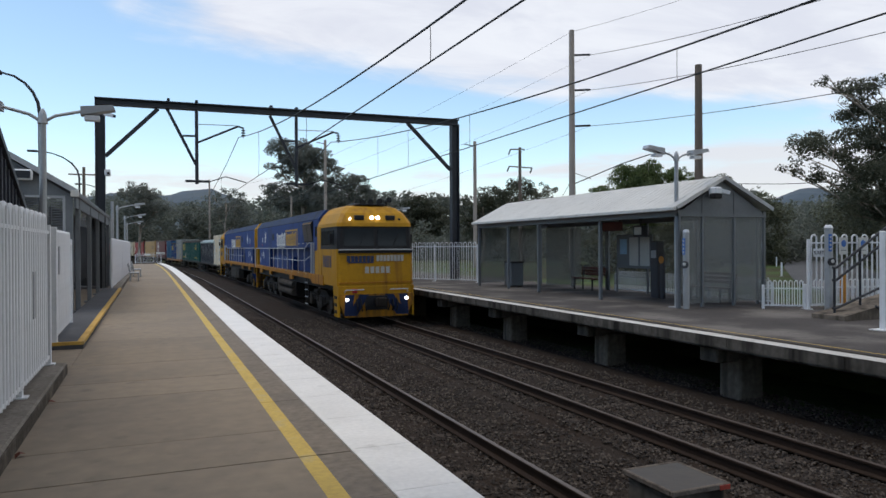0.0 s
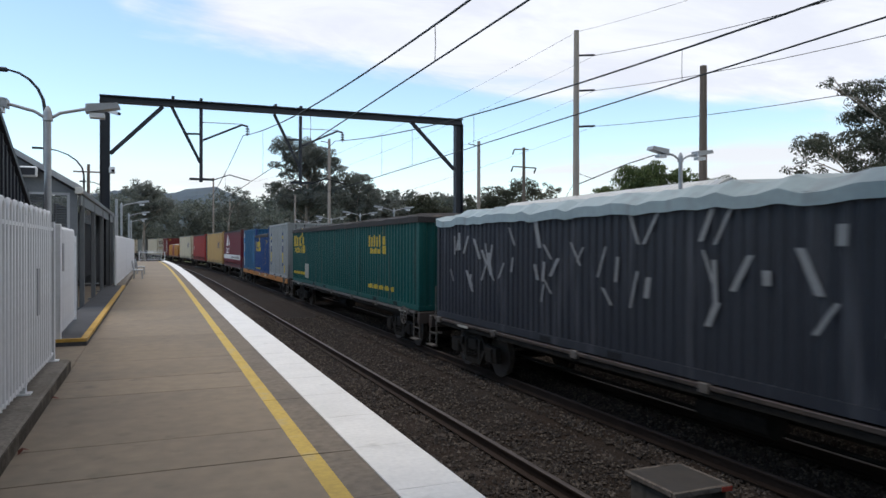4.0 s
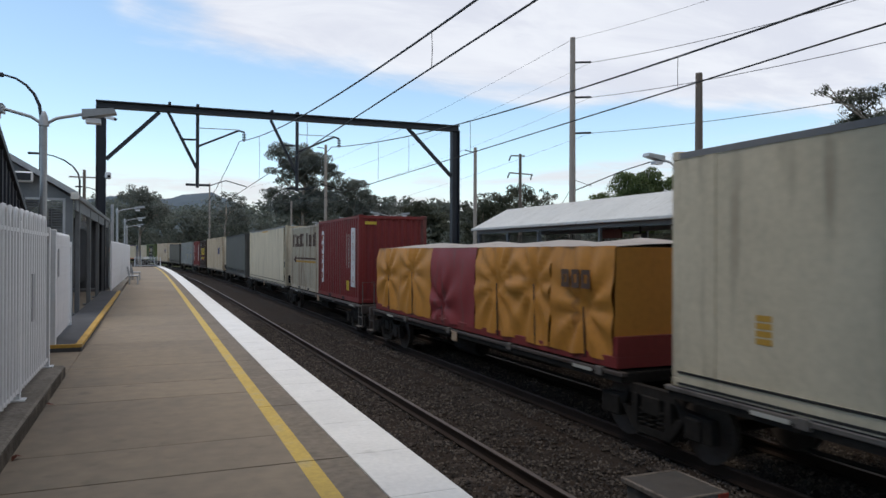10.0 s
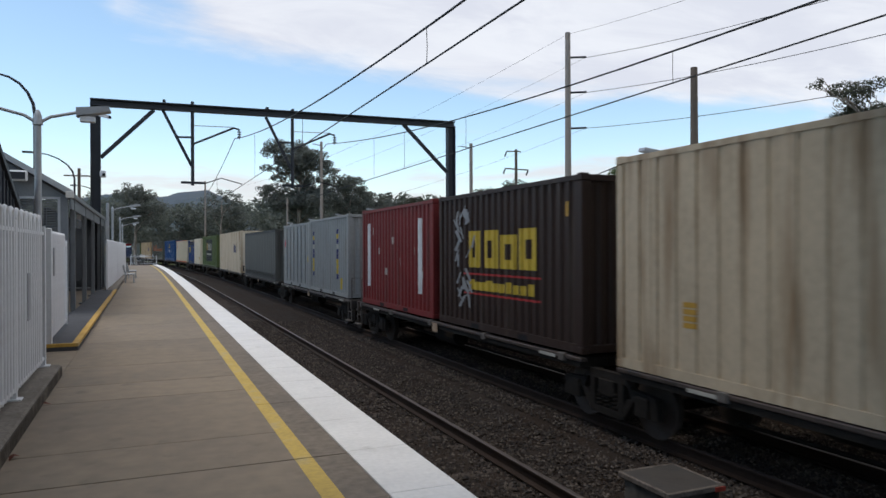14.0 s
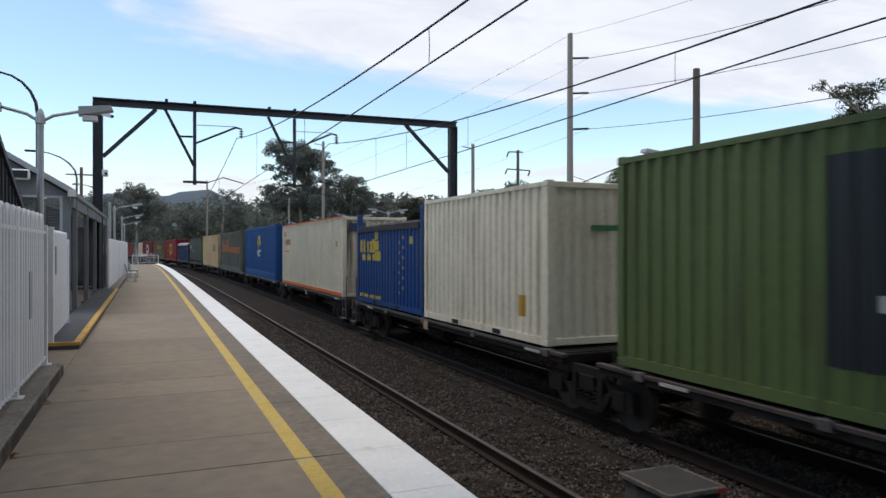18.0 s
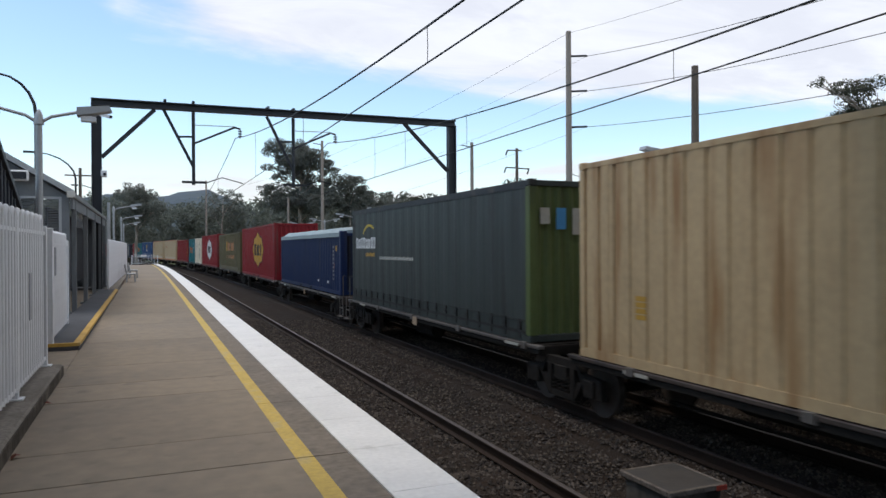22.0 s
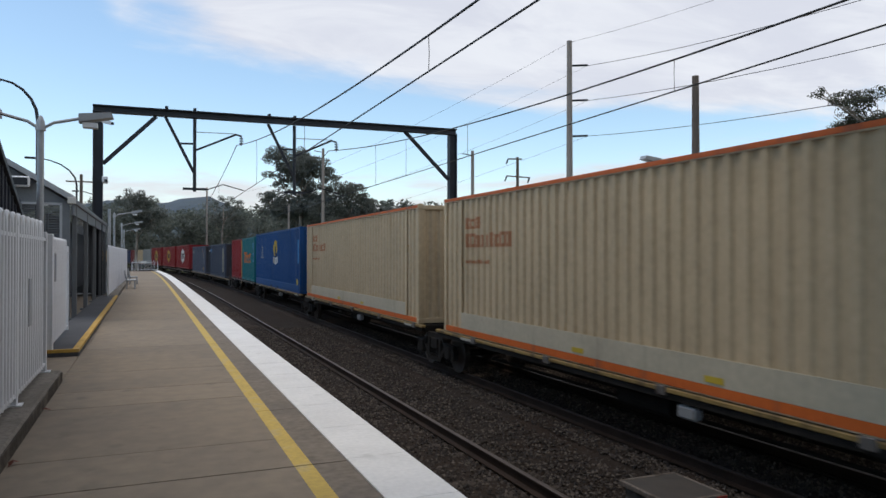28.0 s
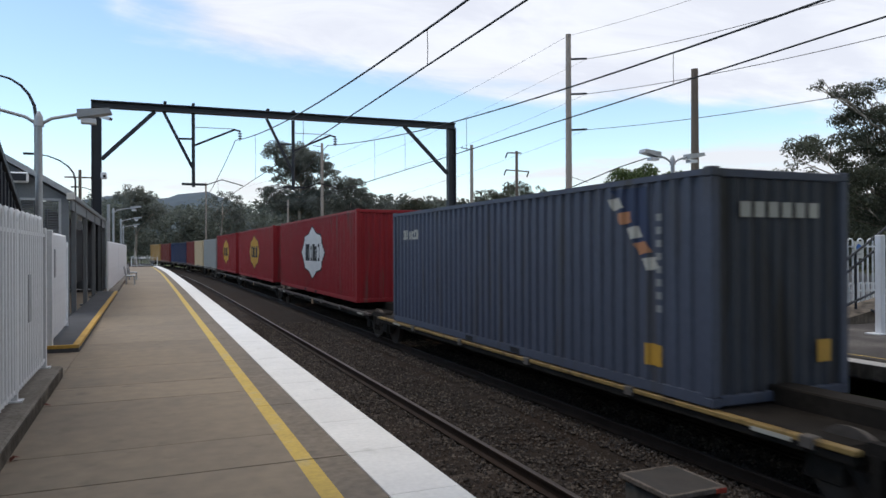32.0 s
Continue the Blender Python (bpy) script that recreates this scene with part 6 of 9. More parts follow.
def blue_stacked(s0, s1, cover=True):
    t, L = box("shipping_container", "deep blue open-top container with a yellow stacked-block emblem", s0, s1, 'blue', h=2.45)
    soft_cover(t, L - 0.5, DECK + 2.42, 0.1, C['darktarp'], 5, 0.02)
    stacked_mark(t, 'yellow', L / 2 - 0.35, 2.65, 0.34, 15)
    bars(t, 'yellow', L / 2 - 2.6, L / 2 - 0.3, 1.22, 1.34, 12, 6)
    for k in range(12):
        plate(t, "small_mark", 'gold', -L / 2 + (1.5 if k % 2 else 1.8), -L / 2 + (1.57 if k % 2 else 1.86), 1.5 + k * 0.14, 1.58 + k * 0.14)
    plate(t, "small_mark", 'yellow', -L / 2 + 0.85, -L / 2 + 1.0, 2.9, 3.1)
    for e in (-1, 1):
        part("end_post", Mesh().box(-W - 0.006, -W + 0.16, e * L / 2 - 0.17 if e > 0 else -L / 2, e * L / 2 if e > 0 else -L / 2 + 0.17, DECK, DECK + 2.85, 0.015), C['blue'], t)
blue_stacked(115.8, 121.9)
t, L = box("shipping_container", "mid blue steel container with a white label column", 122.0, 128.1, 'skyblue', h=2.9)
column(t, ['white', 'light', 'white', 'white', 'light', 'white', 'white'], L / 2 - 0.6, L / 2 - 0.25, 1.25, 3.7)
plate(t, "small_mark", 'light', -L / 2 + 0.8, -L / 2 + 0.95, 1.6, 3.5)

t, L = box("curtain_container", "maroon curtain-sided container with a white sail emblem and stripe", 130.1, 142.2, 'maroon', 'curtain', 3.15, deck=0.9)
poly(t, "sail_emblem", 'white', [(4.35, 2.75), (3.2, 3.78), (2.5, 2.75)])
poly(t, "sail_emblem", 'white', [(3.05, 3.75), (2.85, 3.75), (1.5, 2.95), (1.75, 2.6)])
bars(t, 'white', 1.95, 4.4, 2.08, 2.58, 4, 21)
plate(t, "white_stripe", 'white', -L / 2 + 0.2, L / 2 - 0.02, 1.6, 1.98, x=SKIN - 0.004)
bars(t, 'grey', -L / 2 + 1.0, 0.6, 1.68, 1.88, 22, 22, x=SKIN - 0.009)
for i in range(18):
    plate(t, "red_strap", 'red', -L / 2 + 0.5 + i * 0.65, -L / 2 + 0.95 + i * 0.65, 1.3 + 0.02 * (i % 3), 1.33 + 0.02 * (i % 3), x=SKIN - 0.026)

def reefer(s0, s1, col, style, mark=True, seed=0, lbl=""):
    t, L = box("refrigerated_container", lbl or "cream refrigerated container with a worn blue emblem", s0, s1, col, style, 3.2, 'unit', frame=col, deck=0.92)
    if mark:
        bars(t, 'blue', -L / 2 + 2.5, -L / 2 + 4.1, 2.5, 3.15, 4, seed + 30, slant=0.15)
        for k in range(5):
            a = k * 1.25 + 0.4
            poly(t, "emblem_dot", 'pale', star(-L / 2 + 2.9 + 0.33 * math.cos(a), 3.6 + 0.2 * math.sin(a), 0.07, 0.04, 5))
    if style == 'smooth':
        plate(t, "top_marking", 'gold', -0.9, 1.2, DECK + 2.88, DECK + 2.96)
    for y in (-L / 2 + 0.6, L / 2 - 0.7):
        part("side_post", Mesh().box(-W - 0.004, -W + 0.03, y - 0.09, y + 0.09, 1.1, 4.02, 0.01), C[col], t)
    for k in range(4):
        plate(t, "data_label", 'gold', L / 2 - 1.65, L / 2 - 1.42, 1.72 + k * 0.09, 1.79 + k * 0.09)
    return t, L
reefer(143.6, 157.4, 'amber', 'smooth', True, 1, "yellowed cream refrigerated container with a dark blue emblem")

t, L = box("curtain_container", "red curtain-sided container with a grey ribbed end and a white placard", 159.9, 172.2, 'red', 'curtain', 3.17, 'steel', deck=0.95)
plate(t, "placard", 'white', L / 2 - 1.2, L / 2 - 0.5, 2.2, 2.75)
poly(t, "hazard_diamond", 'black', [(L / 2 - 0.95, 2.5), (L / 2 - 1.05, 2.4), (L / 2 - 0.95, 2.3), (L / 2 - 0.85, 2.4)], x=SKIN - 0.006)
part("end_emblem", Mesh().box(-0.75, -0.25, -L / 2 - 0.012, -L / 2 - 0.006, 3.5, 3.8), D['navy'], t)
part("end_emblem_disc", Mesh().disc((-0.5, -L / 2 - 0.016, 3.65), 0.1, 'y', 0.006, 12), D['yellow'], t)
part("end_label", Mesh().box(-0.7, -0.3, -L / 2 - 0.012, -L / 2 - 0.006, 1.5, 1.85), D['yellow'], t)
reefer(174.8, 188.6, 'cream', 'smooth', True, 2)

def flat_rack():
    s0, s1 = 189.8, 202.0
    L = s1 - s0
    t = rides(thing("tarped_load", "flat rack of bundled freight under ochre and red tarpaulins", "load", "containers on the train"), (s0 + s1) / 2)
    part("rack_deck", Mesh().box(-W, W, -L / 2, L / 2, 1.02, 1.2, 0.01), C['rust'], t)
    def wrapped(y0, y1, material, knots, seed):
        """A sheet drawn down over a bundle, creased towards the points where it is lashed."""
        rnd = random.Random(seed)
        M = Mesh()
        ny, nz = int((y1 - y0) / 0.09), 18
        for side in (-1, 1):
            k0 = len(M.v)
            for j in range(nz + 1):
                for i in range(ny + 1):
                    y, z = y0 + (y1 - y0) * i / ny, 1.12 + 1.76 * j / nz
                    d = 0.03 * noise.noise(Vector((y * 1.7, z * 1.2, seed)))
                    for ky, kz, n in knots:
                        r, q = math.hypot(y - ky, (z - kz) * 0.9), math.atan2(z - kz, y - ky)
                        d += 0.085 * math.sin(n * q + ky) * math.exp(-r * 1.5) * min(r * 4, 1) - 0.1 * math.exp(-r * r * 30)
                    tuck = 0.07 * (j / nz) ** 6
                    M.v.append((side * (W + 0.01 - tuck + d), y, z + (0.05 * noise.noise(Vector((y * 2, 3.0, seed))) if j == 0 else 0)))
            for j in range(nz):
                for i in range(ny):
                    k = k0 + j * (ny + 1) + i
                    M.f.append((k, k + 1, k + ny + 2, k + ny + 1))
        for y in (y0, y1):
            M.add([(-W, y, 1.15), (W, y, 1.15), (W - 0.06, y, 2.86), (-W + 0.06, y, 2.86)], [(0, 1, 2, 3)])
        part("wrapped_crate", M, material, t, smooth=True)
        C2 = Mesh()
        for j, f in enumerate((0.0, 0.25, 0.5, 0.75, 1.0)):
            for i, x in enumerate((-W + 0.06, -0.6, 0, 0.6, W - 0.06)):
                C2.v.append((x, y0 + (y1 - y0) * f, 2.872 + (0.0 if i in (0, 4) else 0.16 - 0.06 * abs(i - 2)) * math.sin(math.pi * (0.12 + 0.76 * f))))
        for j in range(4):
            for i in range(4):
                C2.f.append((j * 5 + i, j * 5 + i + 1, j * 5 + i + 6, j * 5 + i + 5))
        part("top_sheet", C2, C['dusty'], t, "dusty pale top of the tarpaulin", smooth=True)
        for ky, kz, _ in knots:
            part("lashing", Mesh().bar((-W - 0.015, ky - 0.08, 1.1), (-W - 0.0, ky, kz), 0.012, 0.03), M_BLACK, t)
    wrapped(-L / 2 + 0.1, -L / 2 + 1.9, C['ochre'], [(-L / 2 + 0.9, 1.9, 9)], 1)
    wrapped(-L / 2 + 1.92, -L / 2 + 5.0, C['ochre'], [(-L / 2 + 2.5, 2.2, 9), (-L / 2 + 4.0, 2.15, 11)], 2)
    wrapped(-L / 2 + 5.02, -L / 2 + 7.6, C['redtarp'], [(-L / 2 + 6.9, 1.5, 7)], 3)
    wrapped(-L / 2 + 7.62, -L / 2 + 12.1, C['ochre'], [(-L / 2 + 9.0, 2.25, 10), (-L / 2 + 11.0, 2.1, 8)], 4)
    bars(t, 'brown', -L / 2 + 0.6, -L / 2 + 1.5, 2.2, 2.5, 3, 19, x=-W - 0.06)
    for e in (-1, 1):
        part("end_stanchion", Mesh().box(-W, W, e * (L / 2) - (0.1 if e > 0 else 0), e * (L / 2) + (0.1 if e < 0 else 0), 1.2, 1.5), C['rust'], t)
        part("end_frame", Mesh().box(-W, W, e * (L / 2 - 0.08) - 0.04, e * (L / 2 - 0.08) + 0.04, 1.2, 1.45), C['rust'], t)
flat_rack()

t, L = box("shipping_container", "rust red steel container with two white upright name panels", 204.0, 210.1, 'rust', h=2.98)
for y, w in ((-L / 2 + 0.8, 0.42), (L / 2 - 0.75, 0.4)):
    plate(t, "name_panel", 'white', y - w / 2, y + w / 2, 1.55, 3.6)
    for k in range(5):
        for e in (-1, 1):
            plate(t, "panel_mark", 'rusty', y + e * w * 0.2 - 0.03, y + e * w * 0.2 + 0.03, 1.7 + k * 0.38, 1.93 + k * 0.38, x=SKIN - 0.006)
        plate(t, "panel_mark", 'rusty', y - w * 0.2, y + w * 0.2, 1.88 + k * 0.38, 1.93 + k * 0.38, x=SKIN - 0.008)
plate(t, "placard", 'yellow', -L / 2 + 1.25, -L / 2 + 1.7, 1.4, 1.75)
for k in range(2):
    plate(t, "faint_text", 'pale', -L / 2 + 1.25 + k * 0.3, -L / 2 + 1.36 + k * 0.3, 2.2, 3.4)
part("end_placard", Mesh().box(-1.0, -0.6, -L / 2 + 0.0, -L / 2 + 0.012, 3.7, 3.8), D['yellow'], t)

t, L = box("shipping_container", "rust-stained cream container with faded brown lettering shapes", 210.2, 216.1, 'stained', h=2.9)
bars(t, 'brown', -L / 2 + 0.4, -L / 2 + 2.5, 3.0, 3.6, 5, 41)
bars(t, 'brown', L / 2 - 2.9, L / 2 - 0.3, 3.0, 3.6, 6, 42)
plate(t, "arrow_line", 'brown', -L / 2 + 0.5, L / 2 - 1.2, 2.42, 2.5)
plate(t, "arrow_line", 'gold', -L / 2 + 0.5, L / 2 - 1.2, 2.28, 2.36)
poly(t, "arrow_head", 'brown', [(L / 2 - 1.2, 2.62), (L / 2 - 0.5, 2.4), (L / 2 - 1.2, 2.18)])
reefer(217.8, 231.5, 'cream', 'smooth', False, 3, "plain cream refrigerated container with dull aluminium rails")
box("curtain_container", "charcoal curtain-sided container with hanging straps", 234.1, 246.3, 'char', 'curtain', 3.14, 'rib', deck=0.95)
reefer(248.8, 262.7, 'tan', 'rib', True, 4, "dirty white ribbed refrigerated container with a blue emblem")

t, L = box("shipping_container", "dark brown container with yellow painted shapes and grey scrawl", 263.6, 269.6, 'brown', h=2.95)
bars(t, 'yellow', -1.6, 1.5, 2.36, 3.14, 4, 51)
bars(t, 'yellow', -1.5, 1.4, 1.88, 2.1, 10, 52)
for z in (1.78, 2.2):
    plate(t, "red_line", 'red', -1.7, 1.6, z, z + 0.04)
rnd = random.Random(5)
M = Mesh()
for i in range(26):
    y, z = L / 2 - 1.5 + rnd.uniform(-0.4, 0.5), 1.35 + rnd.random() * 2.1
    w = rnd.uniform(0.06, 0.16)
    dy = rnd.uniform(-0.3, 0.3)
    M.slab([(y, z), (y + w, z), (y + w + dy, z + 0.25), (y + dy, z + 0.28)], 'x', SKIN - 0.002, SKIN + 0.001)
tagged(part("scrawl", M, D['grey'], t, "grey sprayed scrawl"), kind="stuff")
plate(t, "small_mark", 'gold', -L / 2 + 0.4, -L / 2 + 0.55, 3.3, 3.55)

t, L = box("shipping_container", "dull red container with two white upright strips", 270.0, 276.1, 'rust', h=2.95)
for y in (-L / 2 + 1.0, L / 2 - 0.65):
    plate(t, "white_strip", 'white', y - 0.16, y + 0.16, 1.6, 3.55)
for k in range(9):
    plate(t, "paint_chip", 'pale', -L / 2 + 0.7 + k * 0.6, -L / 2 + 0.78 + k * 0.6, 2.0 + (k * 7 % 5) * 0.3, 2.2 + (k * 7 % 5) * 0.3)
grey_striped(277.9, 284.0, 'rib')
t, L = box("shipping_container", "pale grey container with upright ribs and small yellow marks", 284.1, 290.2, 'grey', h=2.9, style='rib')
poly(t, "red_mark", 'red', star(L / 2 - 0.5, 3.0, 0.25, 0.12, 5))
plate(t, "placard", 'yellow', -L / 2 + 0.3, -L / 2 + 0.5, 2.2, 2.45)
for k in range(6):
    part("side_bar", Mesh().tube([(-W - 0.02, -2.2 + k * 0.85, 1.25), (-W - 0.02, -2.2 + k * 0.85, 3.8)], 0.022, 6), C['grey'], t)
box("curtain_container", "charcoal curtain-sided container with hanging straps", 292.7, 304.9, 'char', 'curtain', 2.9, 'rib', deck=0.95)
reefer(307.3, 321.2, 'reefer', 'rib', True, 6, "dirty white ribbed refrigerated container with a blue emblem")

t, L = box("shipping_container", "green steel container with a dark name panel", 323.7, 336.0, 'green', h=3.09)
plate(t, "dark_panel", 'coal', -2.46, 2.64, 1.55, 3.75)
bars(t, 'pale', -2.1, 1.1, 2.65, 3.35, 8, 61, x=SKIN - 0.006)
bars(t, 'pale', -2.1, 2.1, 2.15, 2.36, 17, 62, x=SKIN - 0.006)
bars(t, 'gold', 1.24, 2.04, 2.65, 3.4, 1, 63, x=SKIN - 0.006)
t, L = box("shipping_container", "off-white steel container with a plain end", 338.0, 344.0, 'white', h=2.95)
plate(t, "placard", 'gold', -L / 2 + 0.85, -L / 2 + 1.15, 1.5, 1.9)
part("end_label", Mesh().box(-0.3, 0.3, -L / 2 - 0.002, -L / 2 + 0.012, 3.1, 3.2), D['green'], t)
blue_stacked(344.1, 350.2)

def sand_box(s0, s1, lbl, pale=False, seed=0, text=True, end='rib', col='sand'):
    t, L = box("shipping_container", lbl, s0, s1, col, h=2.92 if not pale else 3.17, end=end, deck=1.02 if not pale else 0.93)
    zt = 3.94 if not pale else 4.08
    part("top_trim", Mesh().box(-W - 0.008, -W + 0.02, -L / 2 + 0.05, L / 2 - 0.05, zt - 0.06, zt + 0.005), C['orange'], t, "orange painted top rail")
    part("bottom_trim", Mesh().box(-W - 0.008, -W + 0.02, -L / 2 + 0.14, L / 2 - 0.14, 1.03, 1.15 if pale else 1.16), C['orange'], t, "orange painted bottom rail")
    if pale:
        part("kick_rail", Mesh().box(-W - 0.006, -W + 0.02, -L / 2 + 0.9, L / 2 - 0.9, 1.154, 1.5), C['kick'], t, "pale lower rail")
        for y in (-L / 2 + 0.95, L / 2 - 0.95):
            part("inset_post", Mesh().box(-W - 0.007, -W + 0.03, y - 0.07, y + 0.07, 1.0, 4.0, 0.01), C['sand'], t)
    if text:
        o = 1.2 if pale else 0.5
        bars(t, 'faded', L / 2 - o - (2.1 if pale else 1.6), L / 2 - o, 2.95, 3.25, 9, seed)
        bars(t, 'faded', L / 2 - o - 0.7, L / 2 - o, 3.35, 3.6, 3, seed + 1)
        bars(t, 'faded', L / 2 - o - 1.2, L / 2 - o, 2.6, 2.68, 8, seed + 2)
    for y in (-1.9, 1.1):
        plate(t, "yellow_label", 'yellow', y, y + 0.32, 1.19, 1.27, x=SKIN - 0.008)
    plate(t, "small_mark", 'gold', -L / 2 + 0.9, -L / 2 + 1.05, 2.85, 3.05)
    return t, L
t, L = sand_box(352.1, 364.3, "ivory steel container with orange rails and a sooty end", seed=70, end='soot', col='ivory')
part("end_notice", Mesh().box(-0.95, -0.35, -L / 2 - 0.004, -L / 2 + 0.012, 3.4, 3.7), D['navy'], t)

def blue_emblem(s0, s1, seed, extra=False):
    t, L = box("shipping_container", "bright blue steel container with a yellow and black oval emblem", s0, s1, 'azure', h=3.16, deck=0.95)
    cy = -0.15 if not extra else -0.25
    poly(t, "oval_emblem", 'yellow', [(cy + 0.6 * math.cos(q), 3.13 + 0.47 * math.sin(q) * (1.0 if math.sin(q) > 0 else 0.95)) for q in np.linspace(0, 2 * math.pi, 25)[:-1]])
    poly(t, "emblem_shape", 'navy', [(cy + 0.2, 3.5), (cy + 0.05, 3.48), (cy - 0.08, 3.2), (cy - 0.38, 2.86), (cy - 0.36, 2.7), (cy + 0.24, 2.7), (cy + 0.1, 3.05)], x=SKIN - 0.006)
    poly(t, "emblem_block", 'pale', [(cy + 0.66, 2.7), (cy + 0.02, 2.64), (cy + 0.02, 2.26), (cy + 0.66, 2.38)], x=SKIN - 0.008)
    poly(t, "emblem_block", 'white', [(cy + 0.02, 2.64), (cy - 0.66, 2.7), (cy - 0.66, 2.38), (cy + 0.02, 2.26)], x=SKIN - 0.008)
    bars(t, 'navy', cy - 0.6, cy - 0.06, 2.38, 2.58, 4, 5, x=SKIN - 0.013)
    if extra:
        for k in range(6):
            plate(t, "pyramid_block", 'grey', 4.37 - 0.08 * (6 - k), 4.37 + 0.08 * (6 - k), 2.6 + k * 0.15, 2.7 + k * 0.15)
        part("inset_post", Mesh().box(-W - 0.006, -W + 0.03, -L / 2 + 0.85, -L / 2 + 1.0, 1.1, 3.95, 0.01), C['azure'], t)
        plate(t, "yellow_label", 'yellow', -L / 2 + 0.4, -L / 2 + 0.7, 1.3, 1.65)
        bars(t, 'light', -L / 2 + 0.35, -L / 2 + 0.6, 2.4, 3.5, 1, 3)
    part("lower_rail", Mesh().box(-W - 0.012, -W + 0.02, -L / 2 + 0.2, L / 2 - 0.2, 1.12, 1.38, 0.01), C['azure'], t)
    return t, L
blue_emblem(366.5, 378.8, 1)

t, L = box("shipping_container", "weathered grey-green container with a large faded orange emblem", 381.0, 395.5, 'aged', h=3.18, deck=0.95, end='door')
for y0, y1, z0, z1 in ((4.2, 5.5, 2.45, 3.2), (4.0, 5.6, 3.25, 3.45), (2.9, 4.0, 2.45, 3.1), (2.0, 2.75, 2.45, 3.5), (1.0, 1.8, 2.45, 3.6)):
    poly(t, "faded_emblem", 'rusty', [(y0 + 0.1, z0), (y1 + 0.1, z0), (y1 - 0.25, z1), (y0 - 0.25, z1)], x=SKIN - 0.001)
poly(t, "faded_emblem", 'rusty', [(1.75, 2.45), (1.75, 2.68), (0.3, 2.9), (-6.2, 2.9), (-6.2, 2.4)], x=SKIN - 0.004)
part("lower_rail", Mesh().box(-W - 0.012, -W + 0.02, -L / 2 + 0.9, L / 2 - 0.9, 1.05, 1.3, 0.01), C['aged'], t)
reefer(397.0, 410.6, 'stain', 'rib', True, 7, "rust-streaked cream ribbed refrigerated container with a blue emblem")

t, L = box("curtain_container", "dark green-grey curtain-sided container with white painted shapes and a green end", 412.2, 424.3, 'moss', 'curtain', 3.1, 'green', deck=0.93)
for x in (-W - 0.006, W - 0.15):
    part("green_post", Mesh().box(x, x + 0.156, -L / 2 - 0.004, -L / 2 + 0.16, 1.13, 3.9, 0.01), C['green'], t, "green front corner post")
bars(t, 'white', L / 2 - 2.6, L / 2 - 0.4, 2.75, 3.1, 8, 81)
poly(t, "yellow_arc", 'yellow', [(L / 2 - 1.9 + 0.7 * math.cos(a), 3.1 + 0.42 * math.sin(a)) for a in np.linspace(0.3, 2.4, 8)] + [(L / 2 - 1.9 + 0.62 * math.cos(a), 3.1 + 0.34 * math.sin(a)) for a in np.linspace(2.4, 0.3, 8)])
bars(t, 'gold', L / 2 - 2.5, L / 2 - 1.5, 2.5, 2.62, 8, 82)
bars(t, 'pale', L / 2 - 5.9, L / 2 - 3.0, 2.42, 2.52, 26, 83)
for k in range(4):
    part("end_label", Mesh().box(-1.0 + 0.35 * k, -0.8 + 0.35 * k, -L / 2 - 0.01, -L / 2 + 0.01, 3.2 - 0.1 * k, 3.5), D['light' if k % 2 else 'pale'], t)

t, L = box("shipping_container", "dark blue open-top container under a pale bulging tarpaulin", 425.9, 438.1, 'navy', h=2.3, end='navy_soot')
soft_cover(t, L - 0.4, DECK + 2.3, 0.24, C['tarp'], 9, 0.014)
part("end_gate_post", Mesh().box(-W - 0.01, -W + 0.25, -L / 2, -L / 2 + 0.25, DECK, DECK + 2.36, 0.03), C['navy'], t)
for y, z0, z1 in ((1.15, 1.55, 3.0), (1.0, 2.35, 2.95)):
    n = int((z1 - z0) / 0.15)
    for k in range(n):
        plate(t, "small_mark", 'grey', -L / 2 + y, -L / 2 + y + 0.08, z0 + k * 0.15, z0 + k * 0.15 + 0.1)
plate(t, "gold_mark", 'faded', -L / 2 + 0.98, -L / 2 + 1.1, 2.0, 2.2)
plate(t, "yellow_label", 'gold', -L / 2 + 0.55, -L / 2 + 0.75, 2.65, 2.85)
for y in (-2.6, -4.2):
    plate(t, "pale_patch", 'white', y, y + 0.25, 1.4, 1.5)

def star_box(s0, s1, col_out, col_in, lbl, cy=None, big=1.0, end='rib'):
    t, L = box("shipping_container", lbl, s0, s1, 'scarlet', h=3.23, deck=0.93, end=end, style='fine')
    cy = -0.35 if cy is None else cy
    for k, (c, g) in enumerate((('black', 1.07), (col_out, 1.0))):
        a, b = 1.9 * big * g, 0.9 * big * g
        pts = [(0, b * 1.2), (-a * 0.38, b * 0.86), (-a * 0.8, b * 0.78), (-a * 0.9, b * 0.4), (-a * 1.15, 0), (-a * 0.9, -b * 0.4), (-a * 0.8, -b * 0.76), (-a * 0.38, -b * 0.86),
               (0, -b * 1.2), (a * 0.38, -b * 0.86), (a * 0.8, -b * 0.76), (a * 0.9, -b * 0.4), (a * 1.15, 0), (a * 0.9, b * 0.4), (a * 0.8, b * 0.76), (a * 0.38, b * 0.86)]
        poly(t, "star_emblem", c, [(cy + u, 2.68 + v) for u, v in pts], x=SKIN - 0.004 * k)
    bars(t, col_in, cy - 1.4 * big, cy + 1.4 * big, 2.68 - 0.36 * big, 2.68 + 0.36 * big, 6, 91, x=SKIN - 0.009)
    return t, L
star_box(440.3, 453.8, 'gold', 'black', "red container with a large gold star emblem", -0.7, 1.02)
t, L = box("shipping_container", "weathered olive container with faded orange and pale shapes", 455.2, 469.4, 'olive', h=3.07, deck=0.95)
bars(t, 'gold', 0.9, 1.66, 2.55, 3.35, 1, 95)
bars(t, 'faded', -3.4, 0.65, 2.6, 3.3, 8, 96)
